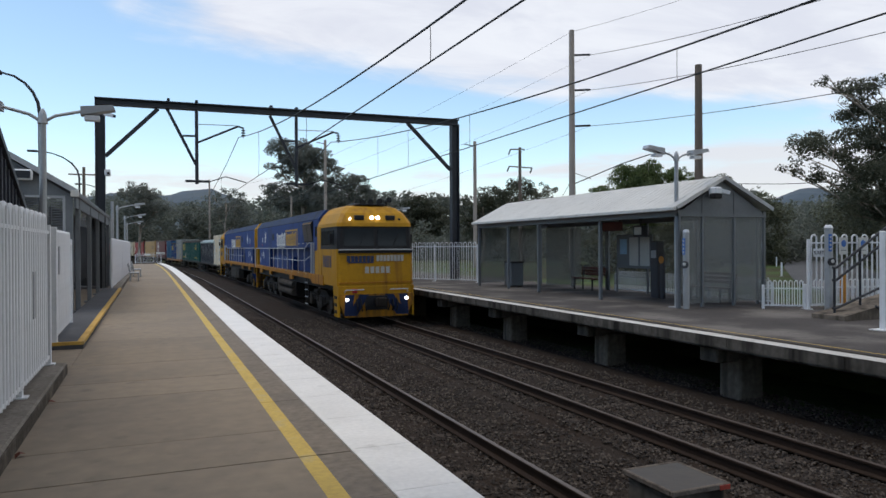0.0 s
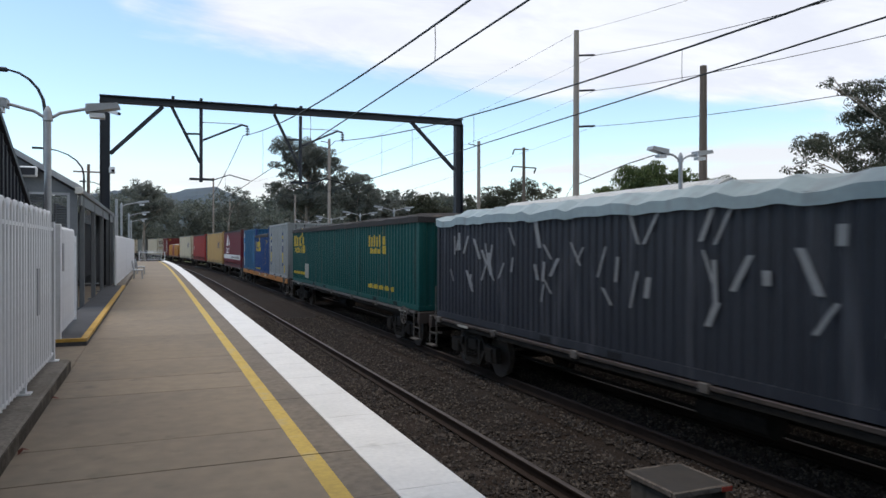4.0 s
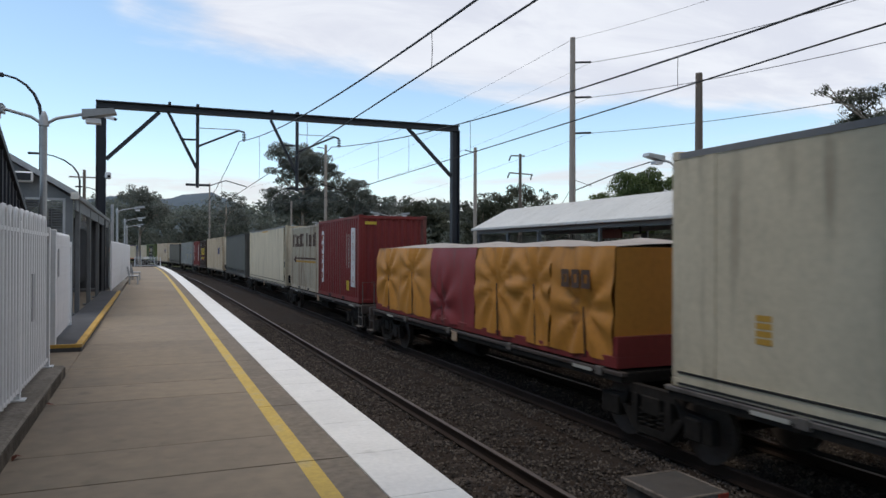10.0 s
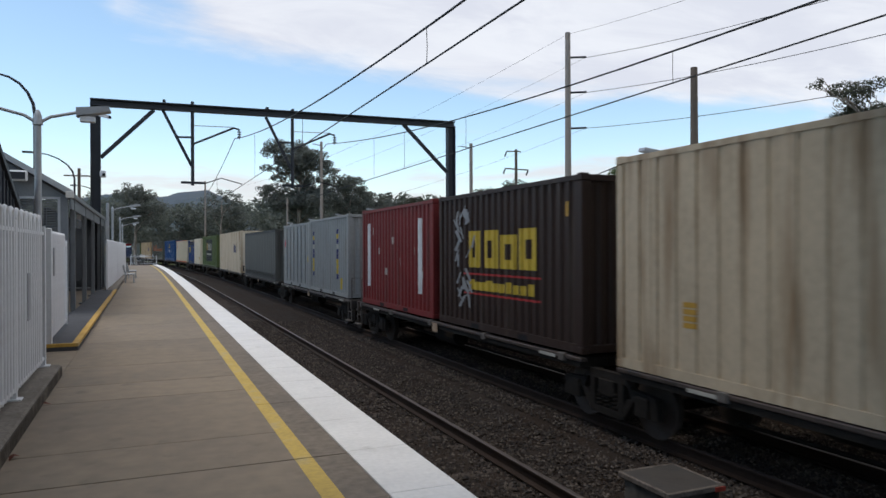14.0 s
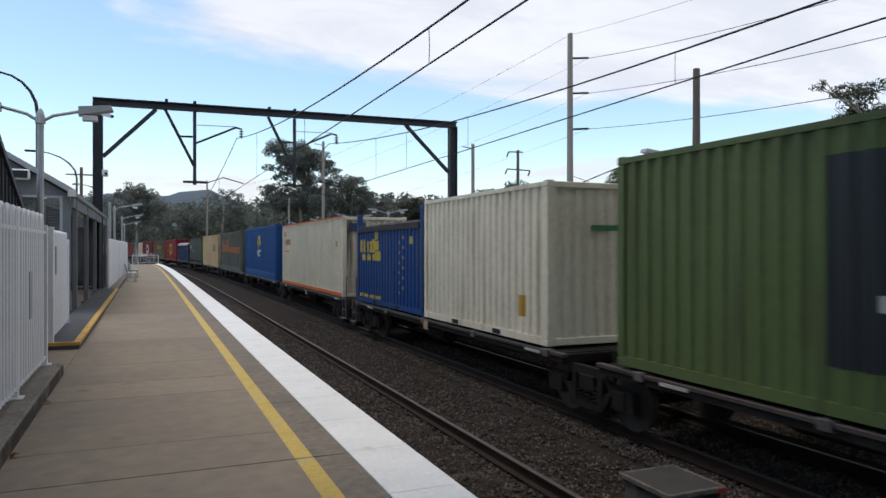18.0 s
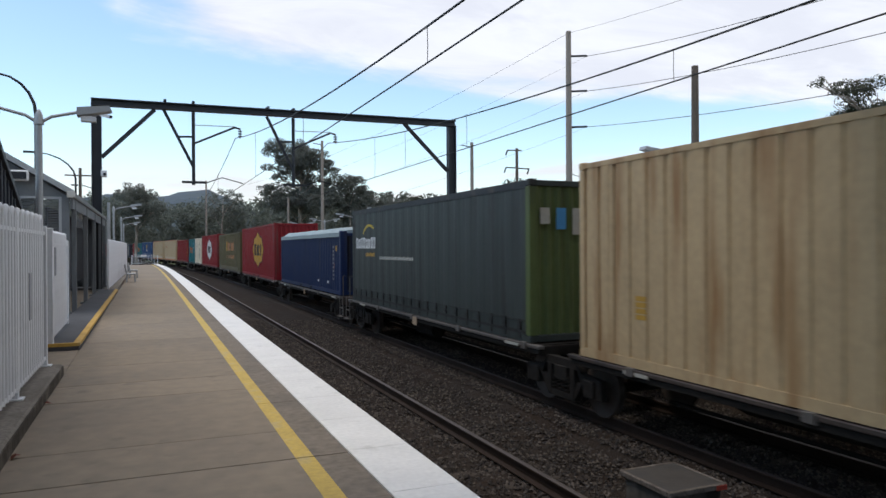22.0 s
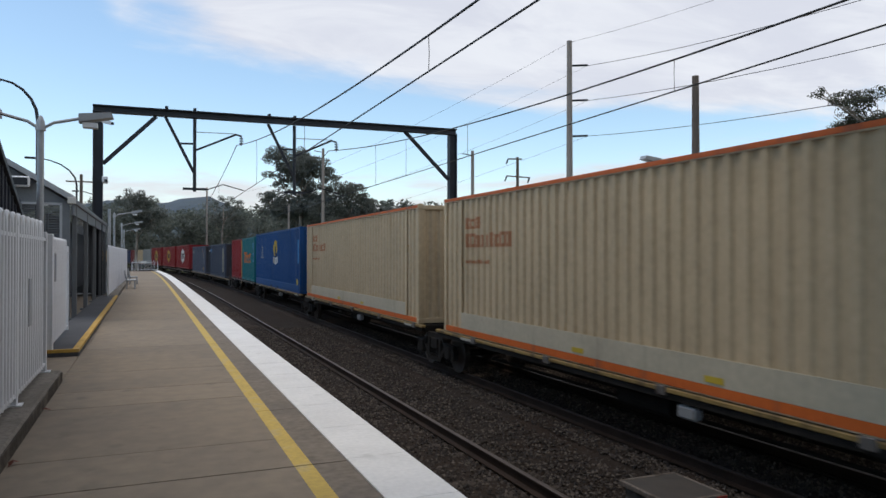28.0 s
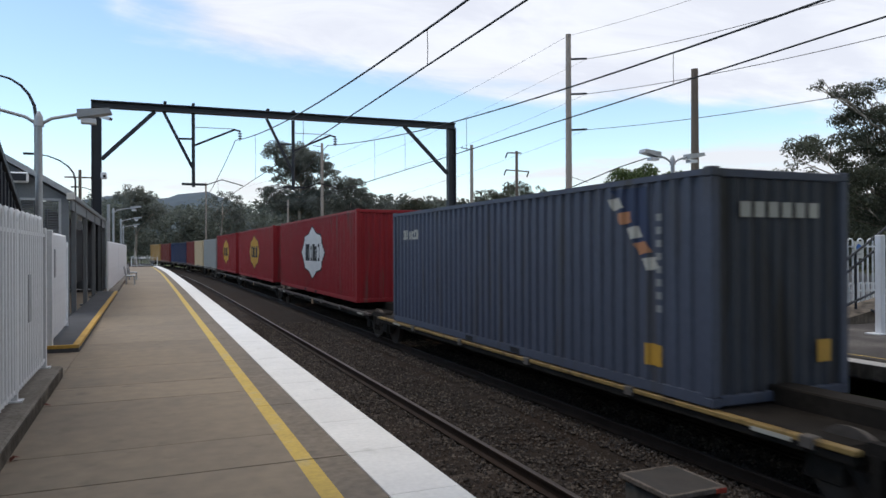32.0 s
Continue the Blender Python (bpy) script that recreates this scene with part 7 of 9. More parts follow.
bars(t, 'faded', -3.4, 1.66, 1.95, 2.24, 18, 97)
plate(t, "green_patch", 'green', L / 2 - 5.0, L / 2 - 4.75, 1.55, 1.7)
part("lower_rail", Mesh().box(-W - 0.012, -W + 0.02, -L / 2 + 0.9, L / 2 - 0.9, 1.05, 1.3, 0.01), C['olive'], t)
star_box(471.0, 484.6, 'white', 'black', "red container with a white star emblem")
t, L = box("shipping_container", "cream steel container with dark label columns", 485.3, 491.4, 'white', h=2.95)
column(t, ['black', 'grey', 'black', None, 'black', 'black', 'grey'], L / 2 - 0.9, L / 2 - 0.55, 1.5, 3.4)
column(t, ['black', None, 'black', 'grey', 'black', 'black', 'grey'], -L / 2 + 1.3, -L / 2 + 1.7, 1.5, 3.4)

def aqua_box(s0, s1):
    t, L = box("shipping_container", "aqua green steel container with an orange slanted emblem", s0, s1, 'aqua', h=2.95)
    bars(t, 'orange', L / 2 - 4.2, L / 2 - 1.0, 2.25, 2.9, 4, 99, slant=0.35)
    plate(t, "orange_bar", 'orange', L / 2 - 2.4, L / 2 - 1.0, 2.85, 3.0)
    for z in (2.3, 2.7):
        plate(t, "small_label", 'light', -L / 2 + 0.55, -L / 2 + 0.75, z, z + 0.25)
    bars(t, 'light', -L / 2 + 0.6, -L / 2 + 0.9, 3.1, 3.6, 1, 7)
aqua_box(491.9, 498.0)
t, L = box("shipping_container", "bright red ribbed container with yellow corner marks", 499.5, 511.7, 'scarlet', h=2.95)
for y in (-L / 2 + 0.15, L / 2 - 0.22):
    plate(t, "yellow_edge", 'yellow', y, y + 0.08, 1.2, 3.8)
plate(t, "white_mark", 'white', L / 2 - 0.75, L / 2 - 0.62, 3.2, 3.7)
for y in (-2.4, 0.1, 2.3):
    plate(t, "yellow_mark", 'gold', y, y + 0.3, 1.08, 1.2)
sand_box(513.5, 527.3, "sand-coloured long container with orange rails and faded lettering shapes", True, 101)
sand_box(529.0, 542.8, "sand-coloured long container with orange rails and pale lower rail", True, 111)
blue_emblem(544.4, 558.2, 2, True)
aqua_box(558.9, 565.0)
t, L = box("shipping_container", "bright red container with a yellow corner post", 565.1, 571.2, 'scarlet', h=2.95)
part("yellow_post", Mesh().box(-W - 0.008, -W + 0.1, -L / 2, -L / 2 + 0.28, 1.16, 3.85), C['ochre'], t, "yellow painted corner post")
t, L = box("shipping_container", "dark blue steel container with a long pale upright panel and doors", 576.2, 588.2, 'ink', h=3.03, end='door', door='door_grime', deck=0.78)
plate(t, "name_panel", 'cream', -L / 2 + 1.15, -L / 2 + 1.6, 1.25, 3.4)
bars(t, 'light', L / 2 - 1.3, L / 2 - 0.3, 3.1, 3.4, 3, 121)
for k in range(7):
    part("door_label", Mesh().box(-0.62 + (k % 2) * 0.98, -0.4 + (k % 2) * 0.98, -L / 2 + 0.018, -L / 2 + 0.026, 1.35 + k * 0.27, 1.47 + k * 0.27), D['pale' if k % 3 else 'grey'], t)
t, L = box("shipping_container", "slate blue steel container with pale painted shapes", 593.1, 605.4, 'slate', h=3.03, deck=0.78, end='slate_soot')
bars(t, 'pale', L / 2 - 1.9, L / 2 - 0.8, 3.05, 3.3, 5, 131)
poly(t, "slanted_emblem", 'navy', [(-L / 2 + 2.1, 3.66), (-L / 2 + 1.25, 3.66), (-L / 2 + 1.2, 2.75), (-L / 2 + 1.35, 2.6)])
for k in range(5):
    y, z = -L / 2 + 1.98 - 0.2 * k, 3.42 - 0.22 * k
    poly(t, "emblem_stroke", 'faded' if k % 2 else 'pale', [(y + 0.16, z + 0.1), (y - 0.1, z + 0.13), (y - 0.2, z - 0.03), (y + 0.07, z - 0.07)], x=SKIN - 0.005)
for k in range(8):
    plate(t, "small_mark", 'grey', -L / 2 + 0.95, -L / 2 + 1.05, 1.9 + k * 0.18, 2.0 + k * 0.18)
plate(t, "placard", 'gold', -L / 2 + 0.95, -L / 2 + 1.3, 1.15, 1.45)
bars_y = -L / 2
M = Mesh()
for k in range(6):
    M.box(-0.75 + k * 0.24, -0.58 + k * 0.24, -L / 2 - 0.012, -L / 2 - 0.004, 3.18, 3.38)
part("end_bars", M, D['pale'], t, "pale painted shapes on the end")
part("end_placard", Mesh().box(0.6, 0.85, -L / 2 - 0.012, -L / 2 - 0.004, 1.25, 1.55), D['gold'], t)
star_box(609.2, 623.6, 'white', 'black', "red container with a white star emblem")
star_box(626.0, 641.0, 'gold', 'black', "red container with a gold star emblem")
star_box(643.0, 656.2, 'gold', 'black', "red container with a gold star emblem")
box("shipping_container", "pale grey steel container far along the train", 657.4, 667.9, 'grey')
box("shipping_container", "sand-coloured steel container far along the train", 669.0, 677.0, 'sand')
box("shipping_container", "rust red steel container far along the train", 677.4, 685.6, 'rust')
box("shipping_container", "navy blue steel container far along the train", 686.6, 704.5, 'navy')
box("shipping_container", "rust red steel container far along the train", 706.0, 717.0, 'rust')
box("shipping_container", "ochre steel container far along the train", 719.0, 731.0, 'amber')

# ------------------------------------------------------------------ trees, woods and hills
def leaf_mat(name, a, b):
    m = bpy.data.materials.new(name)
    m.use_nodes = True
    nd, ln = m.node_tree.nodes, m.node_tree.links
    ge = nd.new("ShaderNodeNewGeometry")
    rp = nd.new("ShaderNodeValToRGB")
    rp.color_ramp.elements[0].color, rp.color_ramp.elements[1].color = (*a, 1), (*b, 1)
    ln.new(ge.outputs["Random Per Island"], rp.inputs[0])
    bs = nd["Principled BSDF"]
    bs.inputs["Roughness"].default_value = 0.6
    tl = nd.new("ShaderNodeBsdfTranslucent")
    mx = nd.new("ShaderNodeMixShader")
    mx.inputs[0].default_value = 0.48
    ln.new(rp.outputs[0], bs.inputs["Base Color"]); ln.new(rp.outputs[0], tl.inputs["Color"])
    ln.new(bs.outputs[0], mx.inputs[1]); ln.new(tl.outputs[0], mx.inputs[2])
    ln.new(mx.outputs[0], nd["Material Output"].inputs["Surface"])
    return m
M_LEAF = leaf_mat("gum_leaves", (0.06, 0.068, 0.042), (0.13, 0.138, 0.085))
M_LEAF5 = leaf_mat("dark_gum_leaves", (0.04, 0.046, 0.03), (0.088, 0.094, 0.058))
M_LEAF2 = leaf_mat("bright_leaves", (0.04, 0.065, 0.018), (0.12, 0.16, 0.05))
# distance haze is mixed into the paler greys of the next two leaf colours
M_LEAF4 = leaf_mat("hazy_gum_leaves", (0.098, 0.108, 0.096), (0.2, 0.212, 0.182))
M_LEAF3 = leaf_mat("hazy_far_leaves", (0.092, 0.104, 0.088), (0.18, 0.196, 0.16))

def clump(vs, fs, rnd, c, rx, rz, n, size):
    """n small leaf sprays on and in a flattened ball about c."""
    for _ in range(n):
        u = rnd.uniform(-1, 1)
        a = rnd.uniform(0, 2 * math.pi)
        q = math.sqrt(1 - u * u)
        r = rnd.uniform(0.05, 1.0) ** 0.45
        p = Vector((c[0] + rx * r * q * math.cos(a), c[1] + rx * r * q * math.sin(a), c[2] + rz * r * u))
        d = Vector((rnd.gauss(0, 1), rnd.gauss(0, 1), rnd.gauss(-0.4, 0.7))).normalized()
        e = d.cross(Vector((rnd.gauss(0, 1), rnd.gauss(0, 1), rnd.gauss(0, 1)))).normalized()
        s = size * rnd.uniform(0.6, 1.4)
        k = len(vs)
        vs += [p - d * s, p + e * s * 0.42, p + d * s, p - e * s * 0.42]
        fs.append((k, k + 1, k + 2, k + 3))

def tree(label, x, y, z, h, spread, seed, leaves=5200, size=0.3, bare=0.35, lean=0.0, leaf=None, name="gum_tree", tr=None, dense=1.0, flat=0.55, puff=0.3):
    rnd = random.Random(seed)
    t = thing(name, label, "tree", "trees round the station", pose(x, y, z))
    r0 = tr or h * 0.022
    pts = [Vector((0, 0, -0.3))]
    for i in range(1, 7):
        f = i / 6
        pts.append(Vector((lean * f * h + rnd.uniform(-1, 1) * 0.02 * h * f, rnd.uniform(-1, 1) * 0.02 * h, h * 0.82 * f)))
    part("trunk", Mesh().tube(pts, r0, 9, r0 * 0.3), M_BARK, t, smooth=True)
    vs, fs, centres = [], [], []
    limbs = int(9 * dense) + 3
    for i in range(limbs):
        f = bare + (0.95 - bare) * (i + 0.5) / limbs
        k = f * 6 / 0.82 if f < 0.82 else 6
        k = min(max(k, 0), 5.999)
        a = pts[int(k)].lerp(pts[int(k) + 1], k - int(k))
        ang = i * 2.4 + rnd.uniform(-0.5, 0.5)
        out = spread * rnd.uniform(0.55, 1.0) * (1.0 - 0.55 * max(0, (f - 0.55) / 0.45))
        b = a + Vector((math.cos(ang) * out, math.sin(ang) * out, h * rnd.uniform(0.08, 0.2)))
        if b.z > h:
            b.z = h * rnd.uniform(0.93, 1.0)
        mid = a.lerp(b, 0.5) + Vector((0, 0, -0.03 * h))
        part("limb", Mesh().tube([a, mid, b], r0 * 0.34, 6, r0 * 0.08), M_BARK, t, smooth=True)
        centres.append((b, 1.0))
        for _ in range(6):
            c = a.lerp(b, rnd.uniform(0.45, 1.05)) + Vector((rnd.uniform(-1, 1), rnd.uniform(-1, 1), rnd.uniform(-0.2, 0.7))) * spread * 0.36
            centres.append((c, rnd.uniform(0.35, 0.9)))
    per = max(int(leaves * 2.3 / len(centres)), 12)
    size *= 0.62
    for c, w in centres:
        clump(vs, fs, rnd, c, spread * puff * w, spread * puff * w * flat, int(per * w * 1.25), size)
    M = Mesh()
    M.v, M.f = [tuple(v) for v in vs], fs
    part("crown", M, leaf or M_LEAF, t, fix=False)
    return t

ACROSS = Vector((math.cos(radians(22.6)), -math.sin(radians(22.6)), 0))   # along the far skyline
ALONG = Vector((math.sin(radians(22.6)), math.cos(radians(22.6)), 0))

def billows(rnd, masses, size, dense):
    """Leaf sprays lying on the outsides of many small rounded tufts within each mass of a crown."""
    vs, fs = [], []
    for c, r in masses:
        n = max(int(7 * r * r) + 4, 6)
        q = rnd.normal(size=(n, 3))
        q /= np.linalg.norm(q, axis=1)[:, None]
        q *= (rnd.rand(n) ** 0.4)[:, None] * r * np.array((1.0, 1.0, 0.72))
        rad = r * rnd.uniform(0.2, 0.4, n) + 0.1
        for k in range(n):
            m = int(1.9 * dense * rad[k] ** 2 / size ** 2)
            d = rnd.normal(size=(m, 3)) + np.array((0, 0, 0.35))
            d /= np.linalg.norm(d, axis=1)[:, None]
            at = np.array(c) + q[k] + d * (rad[k] * rnd.uniform(0.72, 1.06, m))[:, None] * np.array((1, 1, 0.72))
            nm = d + rnd.normal(size=(m, 3)) * 0.4
            e = np.cross(nm, rnd.normal(size=(m, 3)))
            e /= np.linalg.norm(e, axis=1)[:, None]
            g = np.cross(nm, e)
            g /= np.linalg.norm(g, axis=1)[:, None]
            w = (size * rnd.uniform(0.6, 1.4, m))[:, None]
            quad = np.stack([at - e * w, at + g * w * 0.45, at + e * w, at - g * w * 0.45], 1).reshape(-1, 3)
            k0 = len(vs)
            vs += quad.tolist()
            fs += [(k0 + 4 * a, k0 + 4 * a + 1, k0 + 4 * a + 2, k0 + 4 * a + 3) for a in range(m)]
    return vs, fs

def gum(label, x, y, z, masses, seed, size, leaf, tr, dense=2.0, lean=0.0, fork=0.45, depth=1.4):
    """A eucalypt: trunk, a limb to each mass of the crown (across, height, radius), and tufted foliage."""
    rnd = np.random.RandomState(seed)
    t = thing("gum_tree", label, "tree", "trees round the station", pose(x, y, z))
    top = max(m[1] for m in masses) - z
    mid = sum(m[0] * m[2] for m in masses) / sum(m[2] for m in masses)
    pts = []
    for i in range(8):
        f = i / 7
        pts.append(ACROSS * (mid * lean * f + rnd.uniform(-0.012, 0.012) * top) + ALONG * rnd.uniform(-0.012, 0.012) * top + Vector((0, 0, top * 0.88 * f - 0.3)))
    part("trunk", Mesh().tube(pts, tr, 10, tr * 0.35), M_BARK, t, smooth=True)
    spots = []
    for u, h, r in masses:
        c = ACROSS * u + ALONG * rnd.uniform(-depth, depth) * (0.6 + 0.4 * r) + Vector((0, 0, h - z))
        spots.append((tuple(c), r))
        f = min(max((h - z - r * 1.2 - abs(u) * 0.35) / top, fork * rnd.uniform(0.75, 1.0)), 0.86) / 0.88 * 7
        k = min(int(f), 6)
        a = pts[k].lerp(pts[k + 1], f - k)
        bend = a.lerp(c, 0.5) + Vector((rnd.uniform(-0.3, 0.3), rnd.uniform(-0.3, 0.3), -0.06 * (c - a).length))
        part("limb", Mesh().tube([a, bend, c], tr * 0.26, 7, tr * 0.07), M_BARK, t, smooth=True)
        for _ in range(3):
            e = c + Vector((rnd.uniform(-1, 1), rnd.uniform(-1, 1), rnd.uniform(-0.4, 0.8))) * r * 0.9
            part("branch", Mesh().tube([bend.lerp(c, rnd.uniform(0.3, 0.9)), e], tr * 0.13, 5, tr * 0.04), M_BARK, t)
    M = Mesh()
    M.v, M.f = billows(rnd, spots, size, dense)
    part("crown", M, leaf, t, fix=False)
    return t

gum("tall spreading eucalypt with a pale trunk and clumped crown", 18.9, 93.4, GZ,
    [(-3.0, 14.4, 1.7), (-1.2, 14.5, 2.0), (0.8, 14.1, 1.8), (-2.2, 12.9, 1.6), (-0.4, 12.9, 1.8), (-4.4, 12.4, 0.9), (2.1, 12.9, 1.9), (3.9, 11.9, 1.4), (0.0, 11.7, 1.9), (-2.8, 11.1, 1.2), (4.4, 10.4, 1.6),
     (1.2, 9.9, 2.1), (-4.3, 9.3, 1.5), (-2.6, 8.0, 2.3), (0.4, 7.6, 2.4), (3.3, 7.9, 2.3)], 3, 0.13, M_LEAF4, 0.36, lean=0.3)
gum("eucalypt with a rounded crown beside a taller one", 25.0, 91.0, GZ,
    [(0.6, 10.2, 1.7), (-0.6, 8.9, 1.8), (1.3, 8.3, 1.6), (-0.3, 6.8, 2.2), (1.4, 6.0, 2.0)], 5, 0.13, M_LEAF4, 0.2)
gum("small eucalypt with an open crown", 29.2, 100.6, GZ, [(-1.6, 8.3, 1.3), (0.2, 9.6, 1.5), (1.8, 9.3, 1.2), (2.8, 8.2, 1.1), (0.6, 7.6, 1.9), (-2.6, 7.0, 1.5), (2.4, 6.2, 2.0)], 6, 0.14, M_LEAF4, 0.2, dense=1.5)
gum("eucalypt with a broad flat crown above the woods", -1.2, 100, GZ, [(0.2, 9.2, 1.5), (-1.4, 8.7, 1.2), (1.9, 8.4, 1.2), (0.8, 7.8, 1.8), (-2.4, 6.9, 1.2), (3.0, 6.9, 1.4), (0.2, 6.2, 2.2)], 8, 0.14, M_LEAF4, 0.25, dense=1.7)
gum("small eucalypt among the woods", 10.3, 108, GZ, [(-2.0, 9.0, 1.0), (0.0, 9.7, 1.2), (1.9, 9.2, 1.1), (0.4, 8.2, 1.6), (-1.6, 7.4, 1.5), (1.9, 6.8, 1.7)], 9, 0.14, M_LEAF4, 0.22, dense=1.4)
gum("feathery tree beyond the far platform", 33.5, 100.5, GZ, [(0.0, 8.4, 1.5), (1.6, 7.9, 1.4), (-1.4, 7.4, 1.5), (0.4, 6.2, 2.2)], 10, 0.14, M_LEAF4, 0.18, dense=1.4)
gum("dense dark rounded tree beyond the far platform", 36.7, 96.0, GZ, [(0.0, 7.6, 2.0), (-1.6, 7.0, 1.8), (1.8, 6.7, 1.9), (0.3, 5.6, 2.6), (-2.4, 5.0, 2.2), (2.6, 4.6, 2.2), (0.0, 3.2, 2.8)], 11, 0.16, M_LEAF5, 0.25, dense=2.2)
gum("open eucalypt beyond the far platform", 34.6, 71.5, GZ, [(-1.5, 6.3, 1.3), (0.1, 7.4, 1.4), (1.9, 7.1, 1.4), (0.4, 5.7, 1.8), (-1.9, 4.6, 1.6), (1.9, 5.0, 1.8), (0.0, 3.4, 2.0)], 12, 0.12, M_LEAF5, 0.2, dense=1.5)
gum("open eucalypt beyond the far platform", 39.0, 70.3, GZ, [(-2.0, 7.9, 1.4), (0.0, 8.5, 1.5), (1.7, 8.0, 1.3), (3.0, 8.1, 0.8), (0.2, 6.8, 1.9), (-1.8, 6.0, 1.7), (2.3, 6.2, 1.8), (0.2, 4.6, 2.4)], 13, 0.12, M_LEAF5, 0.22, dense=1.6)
gum("rounded bright green tree behind the shelter", 45.9, 58.6, -0.2, [(-2.6, 7.4, 1.7), (-0.6, 8.5, 1.9), (1.6, 8.9, 1.9), (3.4, 8.2, 1.6), (-4.0, 6.3, 1.6), (0.4, 7.0, 2.3), (3.4, 6.4, 2.0), (-2.0, 5.2, 2.4), (1.8, 4.8, 2.6)], 14, 0.13, M_LEAF2, 0.25, dense=2.2)
gum("rounded green tree beside the road", 58.0, 60.5, -0.2, [(-1.6, 7.6, 1.8), (0.6, 8.1, 1.9), (2.8, 7.0, 1.8), (-3.0, 6.2, 1.8), (0.4, 6.2, 2.4), (3.8, 5.2, 2.0), (-1.4, 4.2, 2.6), (2.2, 3.8, 2.6)], 15, 0.14, M_LEAF, 0.22, dense=2.0)
gum("large leaning eucalypt with pale limbs beside the road", 38.0, 25.0, -0.2,
    [(-5.0, 10.5, 0.45), (-4.6, 9.8, 0.55), (-3.9, 10.2, 0.5), (-2.4, 9.9, 1.3), (-3.2, 8.8, 1.0), (-4.8, 7.3, 1.3), (-5.9, 6.8, 1.0), (-6.6, 5.9, 0.75), (-3.0, 7.4, 1.2), (-2.0, 8.4, 1.5),
     (-3.6, 6.4, 1.3), (-1.0, 7.0, 1.6), (-5.2, 5.5, 0.8), (-3.8, 4.2, 1.2), (-0.8, 5.2, 1.7), (-3.0, 3.1, 1.4), (-0.8, 3.0, 1.8), (-2.5, 5.6, 1.5), (-4.2, 5.4, 0.9), (-2.0, 4.3, 1.7), (0.2, 9.2, 1.8), (0.2, 6.4, 2.0), (2.2, 7.6, 1.8), (2.0, 5.0, 1.8)], 16, 0.075, M_LEAF5, 0.34, dense=1.5, lean=0.4, fork=0.3, depth=1.2)
tree("large eucalypt with a dense low crown beside the road", 43.5, 27.5, -0.2, 8.6, 4.6, 17, 16000, 0.16, 0.05, dense=1.7, flat=0.9, puff=0.26, leaf=M_LEAF5)
tree("dark shrubby tree beside the road", 50.5, 35.5, -0.2, 5.4, 4.0, 18, 7500, 0.22, 0.02, dense=1.5, flat=0.9)
tree("dark shrubby tree beside the road", 49, 47, -0.2, 5.6, 3.4, 19, 7500, 0.22, 0.02, dense=1.5, flat=0.9)
tree("dark shrubby tree on the road verge", 32, 36, -0.2, 3.6, 2.2, 20, 5000, 0.15, 0.02, dense=1.3, flat=0.9)

def woods(name, label, places, material, seed, n, size):
    rnd = random.Random(seed)
    vs, fs = [], []
    for x, y, z, h, w in places:
        for _ in range(10):
            c = (x + rnd.uniform(-w, w), y + rnd.uniform(-w, w), z + h * rnd.uniform(0.25, 0.93))
            clump(vs, fs, rnd, c, w * rnd.uniform(0.35, 0.6), h * rnd.uniform(0.1, 0.17), n, size)
        for _ in range(3):
            c = (x + rnd.uniform(-w, w), y + rnd.uniform(-w, w), z + h * 0.2)
            clump(vs, fs, rnd, c, w * 0.6, h * 0.22, n, size)
    M = Mesh()
    M.v, M.f = [tuple(v) for v in vs], fs
    ob = part(name, M, material, fix=False)
    return tagged(ob, label, "woods", kind="stuff")
rw = random.Random(31)
back, front = [], []
for i in range(230):
    a = radians(-26 + i * 0.39)
    d = rw.uniform(122, 165)
    h = rw.uniform(11.0, 15.0)
    if a > radians(14):
        h *= 0.92 if a < radians(26) else 0.8
    if radians(-7) < a < radians(9.5):
        d = rw.uniform(225, 270)
        h = rw.uniform(16.5, 21.0)
    back.append((d * math.sin(a), d * math.cos(a), GZ, h, rw.uniform(3.0, 5.0) * d / 145))
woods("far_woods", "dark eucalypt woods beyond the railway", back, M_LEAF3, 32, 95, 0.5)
for i in range(44):
    a = radians(12 + i * 1.05)
    d = rw.uniform(84, 112) if a < radians(36) else rw.uniform(70, 95)
    front.append((d * math.sin(a), d * math.cos(a), GZ, rw.uniform(4.0, 7.0), rw.uniform(2.5, 4.0)))
for i in range(26):
    a = radians(43 + i * 0.7)
    d = rw.uniform(78, 120)
    front.append((d * math.sin(a), d * math.cos(a), GZ, rw.uniform(6.5, 9.5), rw.uniform(3.0, 4.5)))
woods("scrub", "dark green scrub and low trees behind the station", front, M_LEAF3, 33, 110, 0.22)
road_side = []
for i in range(18):
    u = i / 17
    road_side.append((28 + 40 * u + rw.uniform(-2, 2), 36 + 34 * u + rw.uniform(-2, 2), -0.3, rw.uniform(2.0, 3.6), rw.uniform(1.6, 2.6)))
for i in range(10):
    u = i / 9
    road_side.append((38 + 40 * u, 21 + 24 * u + rw.uniform(-1, 1), -0.3, rw.uniform(2.0, 4.5), rw.uniform(1.8, 3.0)))
woods("road_scrub", "green bushes along the road verge", road_side, M_LEAF5, 34, 70, 0.2)

